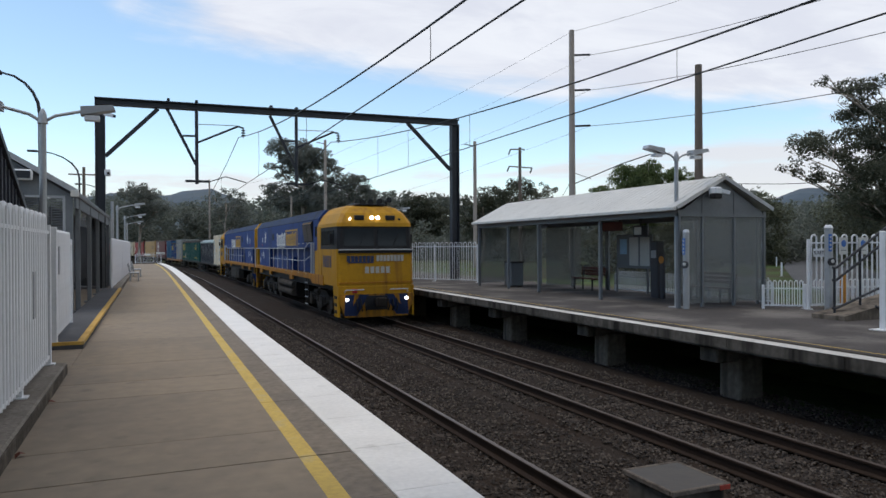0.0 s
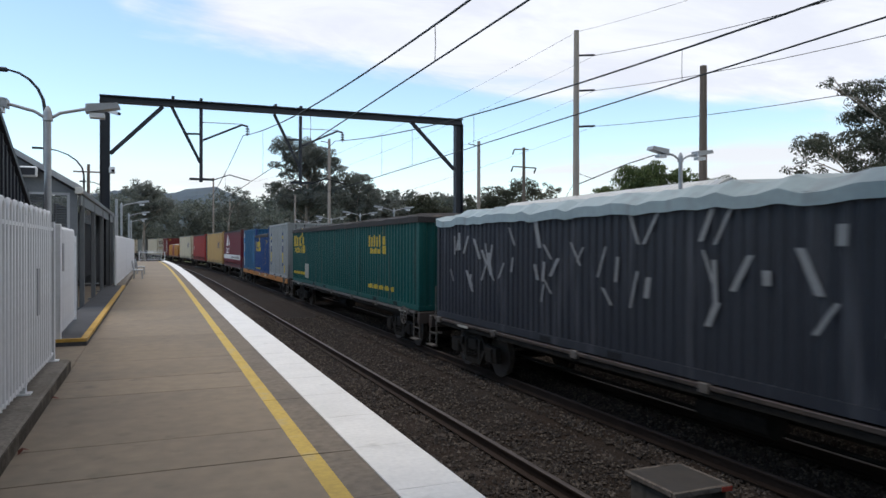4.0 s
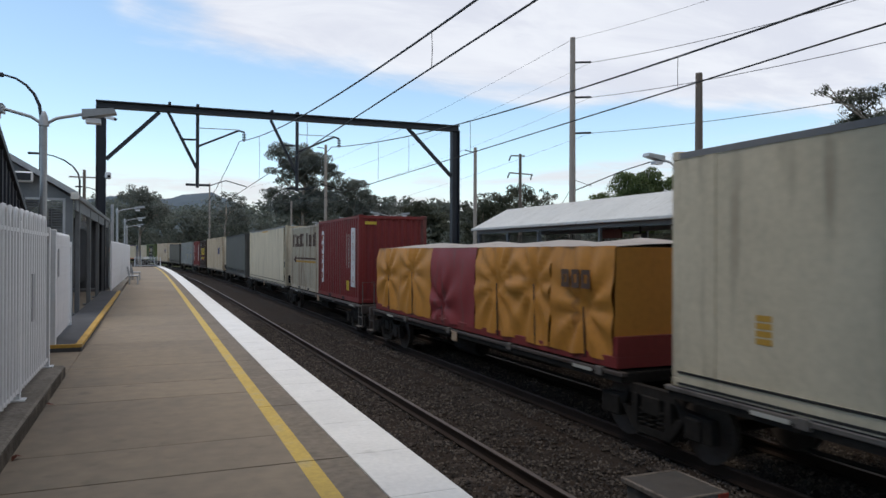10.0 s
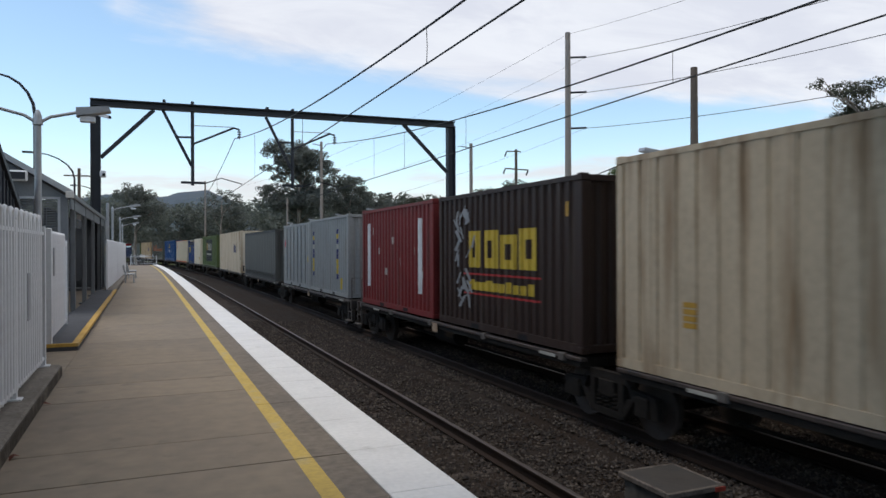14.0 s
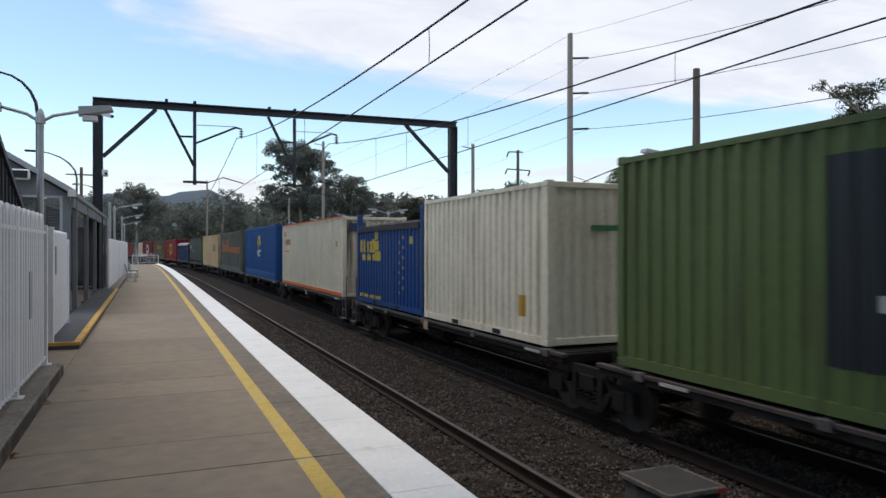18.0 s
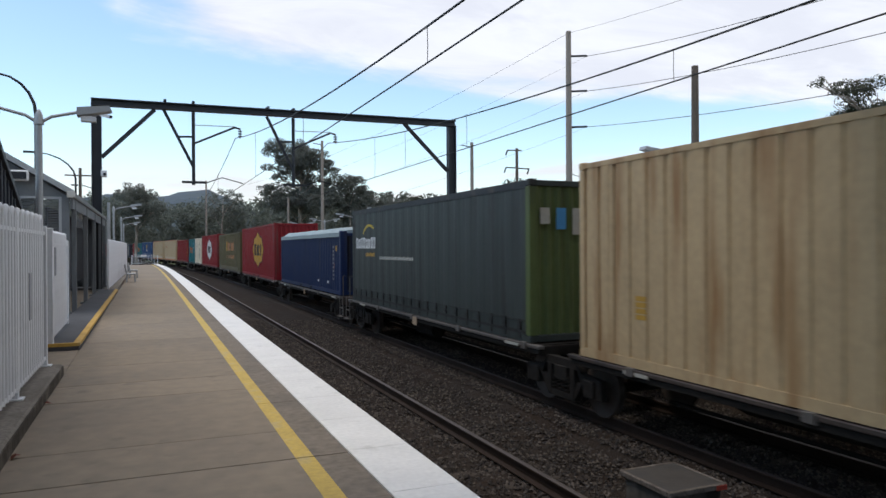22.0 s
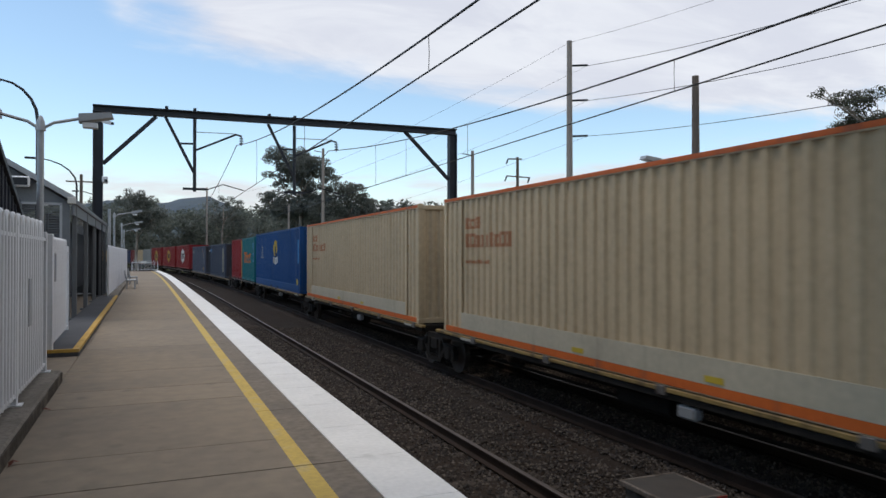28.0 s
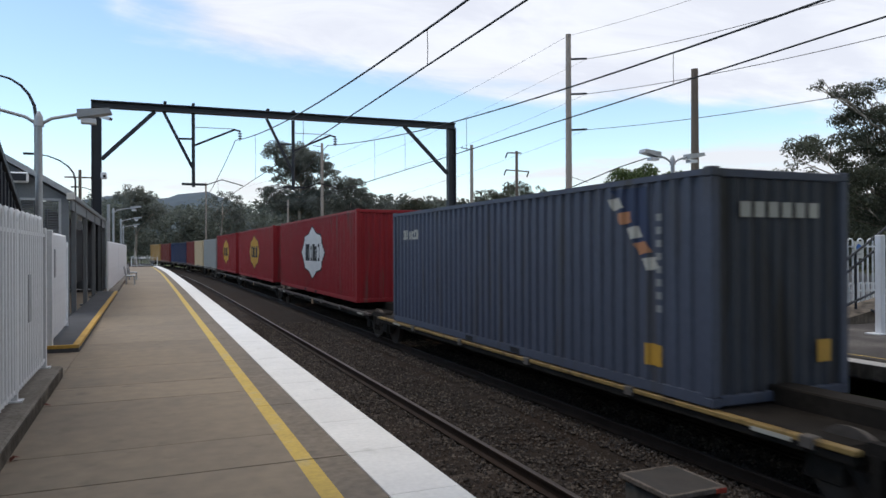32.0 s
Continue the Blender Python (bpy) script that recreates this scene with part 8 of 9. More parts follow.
def hill(name, label, cx, cy, w, d, h, seed):
    rnd = random.Random(seed)
    M = Mesh()
    n, m = 40, 14
    for j in range(m + 1):
        for i in range(n + 1):
            u, v = i / n * 2 - 1, j / m * 2 - 1
            e = max(0.0, 1 - u * u) ** 0.8 * max(0.0, 1 - v * v)
            z = h * e * (0.8 + 0.35 * noise.noise(Vector((u * 3 + seed, v * 2, seed)))) + rnd.uniform(0, 1) * h * 0.035 * (e > 0.02)
            a = math.atan2(cx, cy)
            M.v.append((cx + u * w * math.cos(a) + v * d * math.sin(a), cy - u * w * math.sin(a) + v * d * math.cos(a), z - 3))
    for j in range(m):
        for i in range(n):
            k = j * (n + 1) + i
            M.f.append((k, k + 1, k + n + 2, k + n + 1))
    ob = part(name, M, M_HILL)
    return tagged(ob, label, "hill", kind="structure")
# the blue of the hazy distance is put into the hills' base colour
M_HILL = mat("hazy_forested_hill", (0.068, 0.092, 0.115), 1.0, var=0.16, scale=0.006, fine=0.05, bump=0.1, col2=(0.058, 0.08, 0.092), patch=0.5)
hill("backdrop_hill_1", "forested hill in the distance, tinted blue-green as by haze", 35, 1300, 330, 300, 118, 3)
hill("backdrop_hill_2", "forested hill in the distance, tinted blue-green as by haze", 1120, 900, 300, 260, 112, 7)
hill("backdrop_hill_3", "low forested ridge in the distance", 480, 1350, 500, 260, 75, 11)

# road and verge to the right of the station
def road():
    M = Mesh()
    way = [(19.5, 10.0, -0.1), (24.8, 17.0, -0.1), (29.6, 22.6, -0.1), (45.0, 37.0, -0.05), (66.0, 55.5, 0.1), (91.0, 75.5, 0.9), (106.0, 88.5, 2.2), (124.0, 101.5, 4.3)]
    pts = []
    for i in range(26):
        u = i / 25 * (len(way) - 1)
        k = min(int(u), len(way) - 2)
        pts.append(Vector(way[k]).lerp(Vector(way[k + 1]), u - k))
    for i, p in enumerate(pts):
        d = (pts[min(i + 1, 25)] - pts[max(i - 1, 0)]).normalized()
        s = Vector((d.y, -d.x, 0))
        for w in (-2.3, 2.9):
            M.v.append(tuple(p + s * w + Vector((0, 0, 0.03))))
    for i in range(25):
        M.f.append((2 * i, 2 * i + 1, 2 * i + 3, 2 * i + 2))
    setting("road", M, M_ROAD, "narrow sealed road leading away from the station", "road")
    G = Mesh()
    for j in range(12):
        for i in range(12):
            G.v.append((17.6 + i * 6, -10 + j * 9, -0.14 + 0.015 * math.sin(i * 1.7 + j)))
    for j in range(11):
        for i in range(11):
            k = j * 12 + i
            G.f.append((k, k + 1, k + 13, k + 12))
    setting("grass_verge", G, M_GRASS, "patchy grass beside the road", "grass")
road()
for k, (x, y) in enumerate(((33.5, 30.0), (48.0, 43.5))):
    bo = thing("bollard", "short white wooden roadside post", "post", "roadside posts", pose(x, y, -0.1))
    part("post", Mesh().box(-0.04, 0.04, -0.04, 0.04, 0, 0.8, 0.008), M_FENCE, bo)

# ------------------------------------------------------------------ wagons
def wheel_mesh():
    M = Mesh()
    M.tube([(-0.07, 0, 0), (-0.045, 0, 0)], 0.46, 24)
    M.tube([(-0.045, 0, 0), (0.07, 0, 0)], 0.425, 24)
    return M.data("wheel", M_WHEEL)
WHEEL = wheel_mesh()
def frame_mesh(wb):
    """Cast side frame of a bogie in outline, with windows beside the spring group."""
    h = wb / 2
    M = Mesh()
    for a, b in ((-1, 1),):
        M.slab([(-h - 0.32, 0.3), (-h - 0.3, 0.62), (-h + 0.25, 0.66), (-0.45, 0.84), (0.45, 0.84), (h - 0.25, 0.66), (h + 0.3, 0.62), (h + 0.32, 0.3), (h + 0.18, 0.3), (h + 0.12, 0.5), (h - 0.25, 0.5), (0.5, 0.7), (-0.5, 0.7), (-h + 0.25, 0.5), (-h - 0.12, 0.5), (-h - 0.18, 0.3)], 'x', -0.06, 0.06)
    M.slab([(-h + 0.2, 0.5), (-0.4, 0.16), (0.4, 0.16), (h - 0.2, 0.5), (h - 0.35, 0.5), (0.34, 0.27), (-0.34, 0.27), (-h + 0.35, 0.5)], 'x', -0.06, 0.06)
    M.box(-0.07, 0.07, -0.42, -0.3, 0.2, 0.72).box(-0.07, 0.07, 0.3, 0.42, 0.2, 0.72)
    for sy in (-1, 1):
        M.box(-0.1, 0.1, sy * h - 0.15, sy * h + 0.15, 0.3, 0.6, 0.02)
    return M.data("side_frame", M_BOGIE)
def spring_mesh():
    M = Mesh()
    M.tube([(0.07 * math.cos(a), 0.07 * math.sin(a), 0.28 + a * 0.0105) for a in np.arange(0, 8 * math.pi, 0.8)], 0.018, 5)
    return M.data("coil_spring", M_BOGIE)
FRAME, SPRING = frame_mesh(1.73), spring_mesh()
BOLSTER = Mesh().box(-1.1, 1.1, -0.2, 0.2, 0.45, 0.72, 0.02).data("bolster", M_BOGIE)
AXLE = Mesh().tube([(-0.95, 0, 0), (0.95, 0, 0)], 0.08, 10).data("axle", M_BOGIE)
CAP = Mesh().disc((0, 0, 0), 0.1, 'x', 0.1, 12).data("axle_cap", mat("yellow_axle_cap", (0.35, 0.26, 0.06), 0.6))

def bogie(parent, y, caps=False):
    """A two-axle bogie under a wagon, one part with its wheels."""
    bg = part("bogie", BOLSTER, None, parent)
    bg.matrix_basis = pose(0, y, 0)
    for sx in (-1, 1):
        f = part("side_frame", FRAME, None, bg)
        f.matrix_basis = pose(sx * 1.02, 0, 0)
        for sy in (-0.2, 0.0, 0.2):
            g = part("coil_spring", SPRING, None, bg)
            g.matrix_basis = pose(sx * 1.02, sy, 0)
        for sy in (-1, 1):
            w = part("wheel", WHEEL, None, bg)
            w.matrix_basis = pose(sx * 0.76, sy * 0.865, 0.425, 0, 0, 0 if sx < 0 else 180)
            if caps and sx < 0:
                c = part("axle_cap", CAP, None, bg)
                c.matrix_basis = pose(-1.14, sy * 0.865, 0.45)
    for sy in (-1, 1):
        a = part("axle", AXLE, None, bg)
        a.matrix_basis = pose(0, sy * 0.865, 0.425)
    return bg

def coupler(t, y, sgn):
    c = part("coupler", Mesh().box(-0.08, 0.08, min(y, y + sgn * 0.45), max(y, y + sgn * 0.45), 0.72, 0.92, 0.02).box(-0.16, 0.16, min(y + sgn * 0.45, y + sgn * 0.75), max(y + sgn * 0.45, y + sgn * 0.75), 0.66, 0.98, 0.04), M_BOGIE, t)
    part("air_hose", Mesh().tube([(0.25, y, 0.75), (0.25, y + sgn * 0.3, 0.45), (0.2, y + sgn * 0.6, 0.5)], 0.03, 6), M_BLACK, t)

M_SILL_GREY = paint("dirty_grey_sill", (0.12, 0.105, 0.092), dirt=(0.06, 0.05, 0.045), at=0.5)
M_SILL_ORANGE = paint("rusty_orange_sill", (0.36, 0.14, 0.03), dirt=(0.12, 0.06, 0.03), at=0.52)
M_SILL_YELLOW = paint("faded_yellow_sill", (0.26, 0.17, 0.06), dirt=(0.08, 0.055, 0.03), at=0.48)
M_SILL_DARK = paint("dark_brown_sill", (0.07, 0.053, 0.044), dirt=(0.03, 0.027, 0.025), at=0.5)
M_PLATE = mat("dusty_plate", (0.33, 0.23, 0.15), 0.7, var=0.25, scale=3, fine=14)
def wagon(label, s0, s1, sill, bogies, ends, top=1.03, depth=0.17, ladders=()):
    t = rides(thing("flat_wagon", label, "wagon", "wagons of the train"), (s0 + s1) / 2)
    mid = (s0 + s1) / 2
    a, b = s0 - mid, s1 - mid
    part("centre_sill", Mesh().box(-0.2, 0.2, a, b, 0.55, 1.0, 0.02), M_BOGIE, t)
    for sg in (-1, 1):
        x0, x1 = (sg * 1.24 - (0.12 if sg > 0 else 0), sg * 1.24 + (0.12 if sg < 0 else 0))
        if sill is not M_SILL_ORANGE:
            part("side_sill", Mesh().box(x0, x1, a + 0.35, b - 0.35, top - 0.075, top - 0.01, 0.01), sill, t)
            part("sill_web", Mesh().box(x0 + 0.03, x1 - 0.03, a + 0.4, b - 0.4, top - depth, top - 0.08), M_BOGIE, t)
        else:
            part("side_sill", Mesh().box(x0, x1, a + 0.35, b - 0.35, top - depth, top - 0.01, 0.01), sill, t)
        # the fish-bellied web under the sill
        part("side_web", Mesh().slab([(a + 2.2, top - depth), (a + 3.4, top - depth - 0.28), (b - 3.4, top - depth - 0.28), (b - 2.2, top - depth)], 'x', sg * 0.42 - 0.02, sg * 0.42 + 0.02), M_BOGIE, t)
    n = max(int((b - a) / 1.9), 3)
    for i in range(n + 1):
        y = a + 0.5 + i * (b - a - 1.0) / n
        part("cross_bearer", Mesh().box(-1.13, 1.13, y - 0.07, y + 0.07, top - depth - 0.02, top - 0.03, 0.008), M_BOGIE, t)
    for y in (a + 1.6, b - 1.6):
        part("deck_plate", Mesh().box(-1.1, 1.1, y - 1.1, y + 1.1, top - 0.028, top - 0.012), M_BOGIE, t)
    for y in np.arange(a + 0.9, b - 0.5, 3.0):
        part("twist_lock", Mesh().box(-1.27, -1.12, float(y) - 0.09, float(y) + 0.09, top - 0.12, top + 0.012, 0.01), M_SILL_GREY, t)
    part("brake_reservoir", Mesh().tube([(-0.75, -0.6, 0.62), (-0.75, 0.6, 0.62)], 0.19, 12), M_BOGIE, t)
    part("brake_rod", Mesh().tube([(-0.5, a + 2, 0.45), (-0.5, b - 2, 0.45)], 0.03, 6), M_BOGIE, t)
    for y in (a + 1.1, b - 2.4):
        part("sill_mark", Mesh().box(-1.248, -1.239, y, y + 0.55, top - 0.1, top - 0.05), D['pale'], t, "pale reflective strip")
    if sill is M_SILL_ORANGE:
        for y in (0.66, -1.84):
            part("sill_plate", Mesh().box(-1.25, -1.236, y - 0.3, y + 0.3, top - 0.17, top - 0.03, 0.003), D['pale'], t, "blank pale plate on the sill")
    elif sill is not M_SILL_YELLOW and s0 > 120:
        part("hanging_plate", Mesh().box(-1.256, -1.242, -0.3, 0.0, top - 0.25, top - 0.04, 0.004), M_PLATE, t, "blank dusty plate on the sill")
    if sill is M_SILL_YELLOW:
        part("valve_box", Mesh().box(-1.2, -1.05, -1.4, -1.05, 0.62, 0.8, 0.03), D['grey'], t, "pale grey valve box")
    for s in bogies:
        bogie(t, s - mid, caps=(s < 75))
    for e in ends:
        y = a if e < 0 else b
        part("end_beam", Mesh().box(-1.24, 1.24, min(y, y - e * 0.16), max(y, y - e * 0.16), 0.72, 1.02, 0.015), M_SILL_DARK, t)
        coupler(t, y, e)
        yy = y - e * 0.25
        F = Mesh().tube([(-1.22, yy - 0.22, 0.95), (-1.22, yy - 0.22, 0.28), (-1.22, yy + 0.22, 0.28), (-1.22, yy + 0.22, 0.95)], 0.02, 6)
        F.bar((-1.25, yy - 0.22, 0.3), (-1.25, yy + 0.22, 0.3), 0.16, 0.03).bar((-1.22, yy - 0.22, 0.6), (-1.22, yy + 0.22, 0.6), 0.03, 0.03)
        part("shunter_step", F, M_SILL_GREY, t)
        part("end_handrail", Mesh().tube([(-1.15, yy, 1.0), (-1.15, yy, 1.75), (-0.75, yy, 1.75), (-0.75, yy, 1.0)], 0.018, 6), M_SILL_GREY, t)
        if e < 0 and s0 < 120:
            Hw = Mesh().disc((-1.27, yy + 0.9, 0.86), 0.03, 'x', 0.04, 8)
            ring = [(-1.28, yy + 0.9 + 0.24 * math.cos(q), 0.86 + 0.24 * math.sin(q)) for q in np.linspace(0, 2 * math.pi, 17)]
            Hw.tube(ring, 0.018, 5, caps=False)
            for q in np.linspace(0, 2 * math.pi, 7)[:-1]:
                Hw.bar((-1.28, yy + 0.9, 0.86), (-1.28, yy + 0.9 + 0.24 * math.cos(q), 0.86 + 0.24 * math.sin(q)), 0.02, 0.02)
            part("handbrake_wheel", Hw, M_SILL_GREY, t, "pale spoked handbrake wheel")
    return t
wagon("dark brown flat wagon with pale handbrake wheel", 69.3, 88.9, M_SILL_DARK, (71.6, 86.6), (-1, 1))
wagon("grey container flat wagon", 89.6, 108.5, M_SILL_GREY, (91.7, 106.3), (-1, 1))
wagon("rusty orange container flat wagon", 109.2, 128.6, M_SILL_ORANGE, (111.4, 126.4), (-1, 1), depth=0.26)
def pack(starts, sills, top=1.03, lead=True):
    """An articulated set: platforms that share a bogie at each joint."""
    n = len(starts) - 1
    for i in range(n):
        s0, s1 = starts[i], starts[i + 1]
        bg, en = [], []
        if i == 0:
            bg.append(s0 + 1.35)
            en.append(-1)
        if i == n - 1:
            bg.append(s1 - 1.35)
            en.append(1)
        else:
            bg.append(s1)
        wagon("articulated container wagon platform, %s sill" % ("grey" if sills[i] is M_SILL_GREY else "faded yellow" if sills[i] is M_SILL_YELLOW else "dark"), s0 + (0.12 if i else 0), s1 - (0.12 if i < n - 1 else 0), sills[i], bg, en, top)
g, yl, dk = M_SILL_GREY, M_SILL_YELLOW, M_SILL_DARK
pack([129.4, 142.9, 158.65, 173.5, 189.2, 202.7], [dk, g, dk, g, dk], top=1.0)
pack([203.5, 216.95, 232.8, 247.55, 263.15, 276.7], [g, g, dk, dk, dk], top=1.0)
pack([277.4, 291.45, 306.1, 322.45, 337.0, 350.8], [g, dk, dk, dk, dk], top=1.0)
pack([351.6, 365.4, 379.9, 396.25, 411.4, 425.2], [dk, dk, g, dk, g], top=1.0)
pack([425.6, 439.2, 454.5, 470.2, 484.95, 498.5], [g, dk, dk, dk, g], top=1.0)
pack([499.1, 512.6, 528.25, 543.6, 558.55, 571.6], [g, yl, yl, yl, g], top=1.0)
pack([573.0, 590.7, 607.3, 624.8, 642.0, 657.0], [yl, yl, dk, dk, dk], top=0.77)
pack([657.2, 668.5, 686.1, 705.2, 718.0, 731.6], [g, dk, g, dk, g], top=1.0)

def motions():
    times = [0.5 * i for i in range(65)]
    for ob, s in MOVING:
        rows = []
        for t in times:
            x, y, h = line(s - SPEED * t - GAIN * t * t, X_FAR)
            rows.append((t, pose(x, y, RAIL, 0, 0, h)))
        walk(ob, rows)

# ------------------------------------------------------------------ the two locomotives
M_LBLUE = paint("loco_blue", (0.012, 0.04, 0.165), 0.6, dirt=(0.009, 0.014, 0.04), at=0.55)
M_LYEL = paint("loco_yellow", (0.41, 0.205, 0.006), 0.6, dirt=(0.22, 0.095, 0.012), at=0.53)
M_LPILOT = paint("grimy_pilot_yellow", (0.32, 0.14, 0.008), 0.75, dirt=(0.024, 0.018, 0.014), at=0.42)
M_LBOGIE = mat("dusty_loco_bogie", (0.052, 0.045, 0.038), 0.9, var=0.45, scale=3, fine=14, bump=0.3, spec=0.12)
M_LSILL = paint("loco_sill_yellow", (0.36, 0.15, 0.008), 0.5, dirt=(0.14, 0.055, 0.012), at=0.52)
M_LGLASS = mat("dark_cab_glass", (0.02, 0.022, 0.024), 0.08, var=0.1, bump=0, spec=0.3)
M_LSCREEN = mat("windscreen_glass", (0.02, 0.024, 0.027), 0.06, var=0.1, bump=0, spec=0.22)
M_RAILBAR = mat("pale_handrail", (0.42, 0.43, 0.45), 0.5, var=0.1, bump=0)
M_HEAD = glow("headlight_glow", (1.0, 1.0, 1.0), 6.0)
M_SHOULDER = paint("grimy_dark_blue_roof", (0.009, 0.019, 0.06), 0.7, dirt=(0.008, 0.009, 0.014), at=0.5)
M_ROOF = paint("loco_roof_grime", (0.02, 0.022, 0.03))

def loft(M, rings, close=True):
    """Skin between closed rings of equal length."""
    n = len(rings[0])
    k = len(M.v)
    for r in rings:
        M.v += [tuple(p) for p in r]
    for j in range(len(rings) - 1):
        for i in range(n):
            i2 = (i + 1) % n
            M.f.append((k + j * n + i, k + j * n + i2, k + (j + 1) * n + i2, k + (j + 1) * n + i))
    if close:
        M.f.append(tuple(k + i for i in range(n)))
        M.f.append(tuple(k + (len(rings) - 1) * n + i for i in range(n)))
    return M

def loco_bogie(t, y):
    bg = part("bogie", Mesh().box(-1.0, 1.0, y - 0.5, y + 0.5, 0.6, 0.9, 0.03), M_LBOGIE, t)
    for sx in (-1, 1):
        M = Mesh()
        M.slab([(y - 2.5, 0.5), (y - 2.4, 0.8), (y - 1.2, 0.78), (y - 0.9, 1.0), (y + 0.9, 1.0), (y + 1.2, 0.78), (y + 2.4, 0.8), (y + 2.5, 0.5), (y + 2.1, 0.42), (y + 1.3, 0.56), (y + 0.5, 0.42), (y - 0.5, 0.42), (y - 1.3, 0.56), (y - 2.1, 0.42)], 'x', sx * 1.05 - 0.08, sx * 1.05 + 0.08)
        part("side_frame", M, M_LBOGIE, bg)
        for k in (-1.85, 0, 1.85):
            part("axle_box", Mesh().box(sx * 1.12 - 0.1, sx * 1.12 + 0.1, y + k - 0.22, y + k + 0.22, 0.3, 0.72, 0.03), M_LBOGIE, bg)
            w = part("wheel", WHEEL, None, bg)
            w.matrix_basis = pose(sx * 0.76, y + k, 0.5, 0, 0, 0 if sx < 0 else 180) @ Matrix.Diagonal((1, 1.17, 1.17, 1))
        for k in (-1.25, -0.6, 0.6, 1.25):
            pts = [(sx * 1.12 + 0.09 * math.cos(a), y + k + 0.09 * math.sin(a), 0.5 + a * 0.011) for a in np.arange(0, 8 * math.pi, 0.8)]
            part("coil_spring", Mesh().tube(pts, 0.02, 5), M_LBOGIE, bg)
        part("brake_cylinder", Mesh().tube([(sx * 1.16, y + 0.3, 0.92), (sx * 1.16, y + 1.0, 0.92)], 0.11, 10), M_LBOGIE, bg)

def locomotive(s0, s1, cab_first, stars, seed, lbl):
    L = s1 - s0
    t = rides(thing("locomotive", lbl, "locomotive", "locomotives"), (s0 + s1) / 2)
    a, b = -L / 2, L / 2
    turn = Matrix.Identity(4)
    holder = []
    def P(name, mesh, m, parent=None, label=""):
        ob = part(name, mesh, m, parent or t, label)
        if parent is None:
            holder.append(ob)
        return ob
    cb = a + 3.3                      # back of the cab
    # frame and side sills
    P("main_frame", Mesh().box(-1.3, 1.3, a + 0.25, b - 0.1, 1.12, 1.42, 0.02), M_BLACK)
    for sg in (-1, 1):
        S = Mesh().slab([(a + 2.2, 1.28), (a + 4.2, 1.28), (a + 4.5, 1.44), (b - 0.25, 1.48), (b - 0.25, 1.68), (a + 2.2, 1.66)], 'x', sg * 1.44 - 0.05, sg * 1.44 + 0.05)
        P("side_sill", S, M_LSILL, label="yellow side sill")
        P("walkway", Mesh().box(min(sg * 1.05, sg * 1.4), max(sg * 1.05, sg * 1.4), cb, b - 0.3, 1.6, 1.66), M_BLACK)
    # hood: lower body set in for the walkway, roof with sloping shoulders
    hb = b - 0.55
    P("hood", Mesh().slab([(-1.06, 1.55), (-1.06, 2.72), (-1.4, 2.76), (-1.4, 3.92), (-1.12, 4.28), (1.12, 4.28), (1.4, 3.92), (1.4, 2.76), (1.06, 2.72), (1.06, 1.55)], 'y', cb + 0.004, hb), M_LBLUE)
    for sg in (-1, 1):
        x0, x1 = (1.062, 1.4) if sg > 0 else (-1.4, -1.062)
        P("rear_locker", Mesh().box(x0, x1, hb - 4.6, hb - 1.0, 1.56, 2.755, 0.01), M_LBLUE)
        P("side_locker", Mesh().box(x0, x1, cb + 6.2, hb - 6.4, 1.56, 2.3, 0.01), M_LBLUE)
        for k in range(7):
            y = cb + 2.2 + k * 1.9
            if y < hb - 0.6:
                P("door_seam", Mesh().box(sg * 1.4 - 0.004 if sg > 0 else -1.404, sg * 1.4 + 0.004 if sg > 0 else -1.396, y, y + 0.02, 2.8, 3.6), M_ROOF)
        if cab_first:
            P("intake_box", Mesh().slab([(sg * 1.39, 2.98), (sg * 1.42, 2.98), (sg * 1.52, 3.72), (sg * 1.44, 3.86), (sg * 1.3, 3.86)], 'y', cb + 1.0, cb + 2.75), M_BLACK, label="dark overhanging intake box")
            for k in range(2):
                P("intake_grille", Mesh().slab([(sg * 1.424, 3.03), (sg * 1.432, 3.03), (sg * 1.528, 3.7), (sg * 1.52, 3.7)], 'y', cb + 1.05 + k * 0.86, cb + 1.85 + k * 0.86), M_SILL_DARK, label="dusty intake grille")
                P("grille_strip", Mesh().box(min(sg * 1.46, sg * 1.5), max(sg * 1.46, sg * 1.5), cb + 1.05 + k * 0.86, cb + 1.85 + k * 0.86, 3.75, 3.79), M_LSILL)
        else:
            P("side_opening", Mesh().box(min(sg * 1.062, sg * 1.07), max(sg * 1.062, sg * 1.07), cb + 2.9, cb + 4.2, 1.75, 2.65), M_BLACK, label="dark opening in the lower side")
        for k in range(4):
            P("foot_plate", Mesh().box(min(sg * 1.4, sg * 1.42), max(sg * 1.4, sg * 1.42), cb + 1.2 + k * 0.9, cb + 1.45 + k * 0.9, 2.9, 2.95), D['pale'])
        P("engine_door", Mesh().box(min(sg * 1.4, sg * 1.41), max(sg * 1.4, sg * 1.41), cb + 0.12, cb + 0.72, 2.66, 3.86, 0.004), M_LBLUE, label="blue walkway door behind the cab")
        P("door_window", Mesh().box(min(sg * 1.41, sg * 1.416), max(sg * 1.41, sg * 1.416), cb + 0.26, cb + 0.58, 3.2, 3.6), M_LGLASS)
        P("intake_opening", Mesh().box(min(sg * 1.4, sg * 1.412), max(sg * 1.4, sg * 1.412), hb - 6.4, hb - 5.8, 3.15, 3.5), M_BLACK)
        for y in (b - 2.6, b - 6.1, cb + 5.6):
            P("jacking_pad", Mesh().box(sg * 1.46 - 0.035, sg * 1.46 + 0.035, y - 0.35, y + 0.35, 1.26, 1.47, 0.01), M_LSILL)
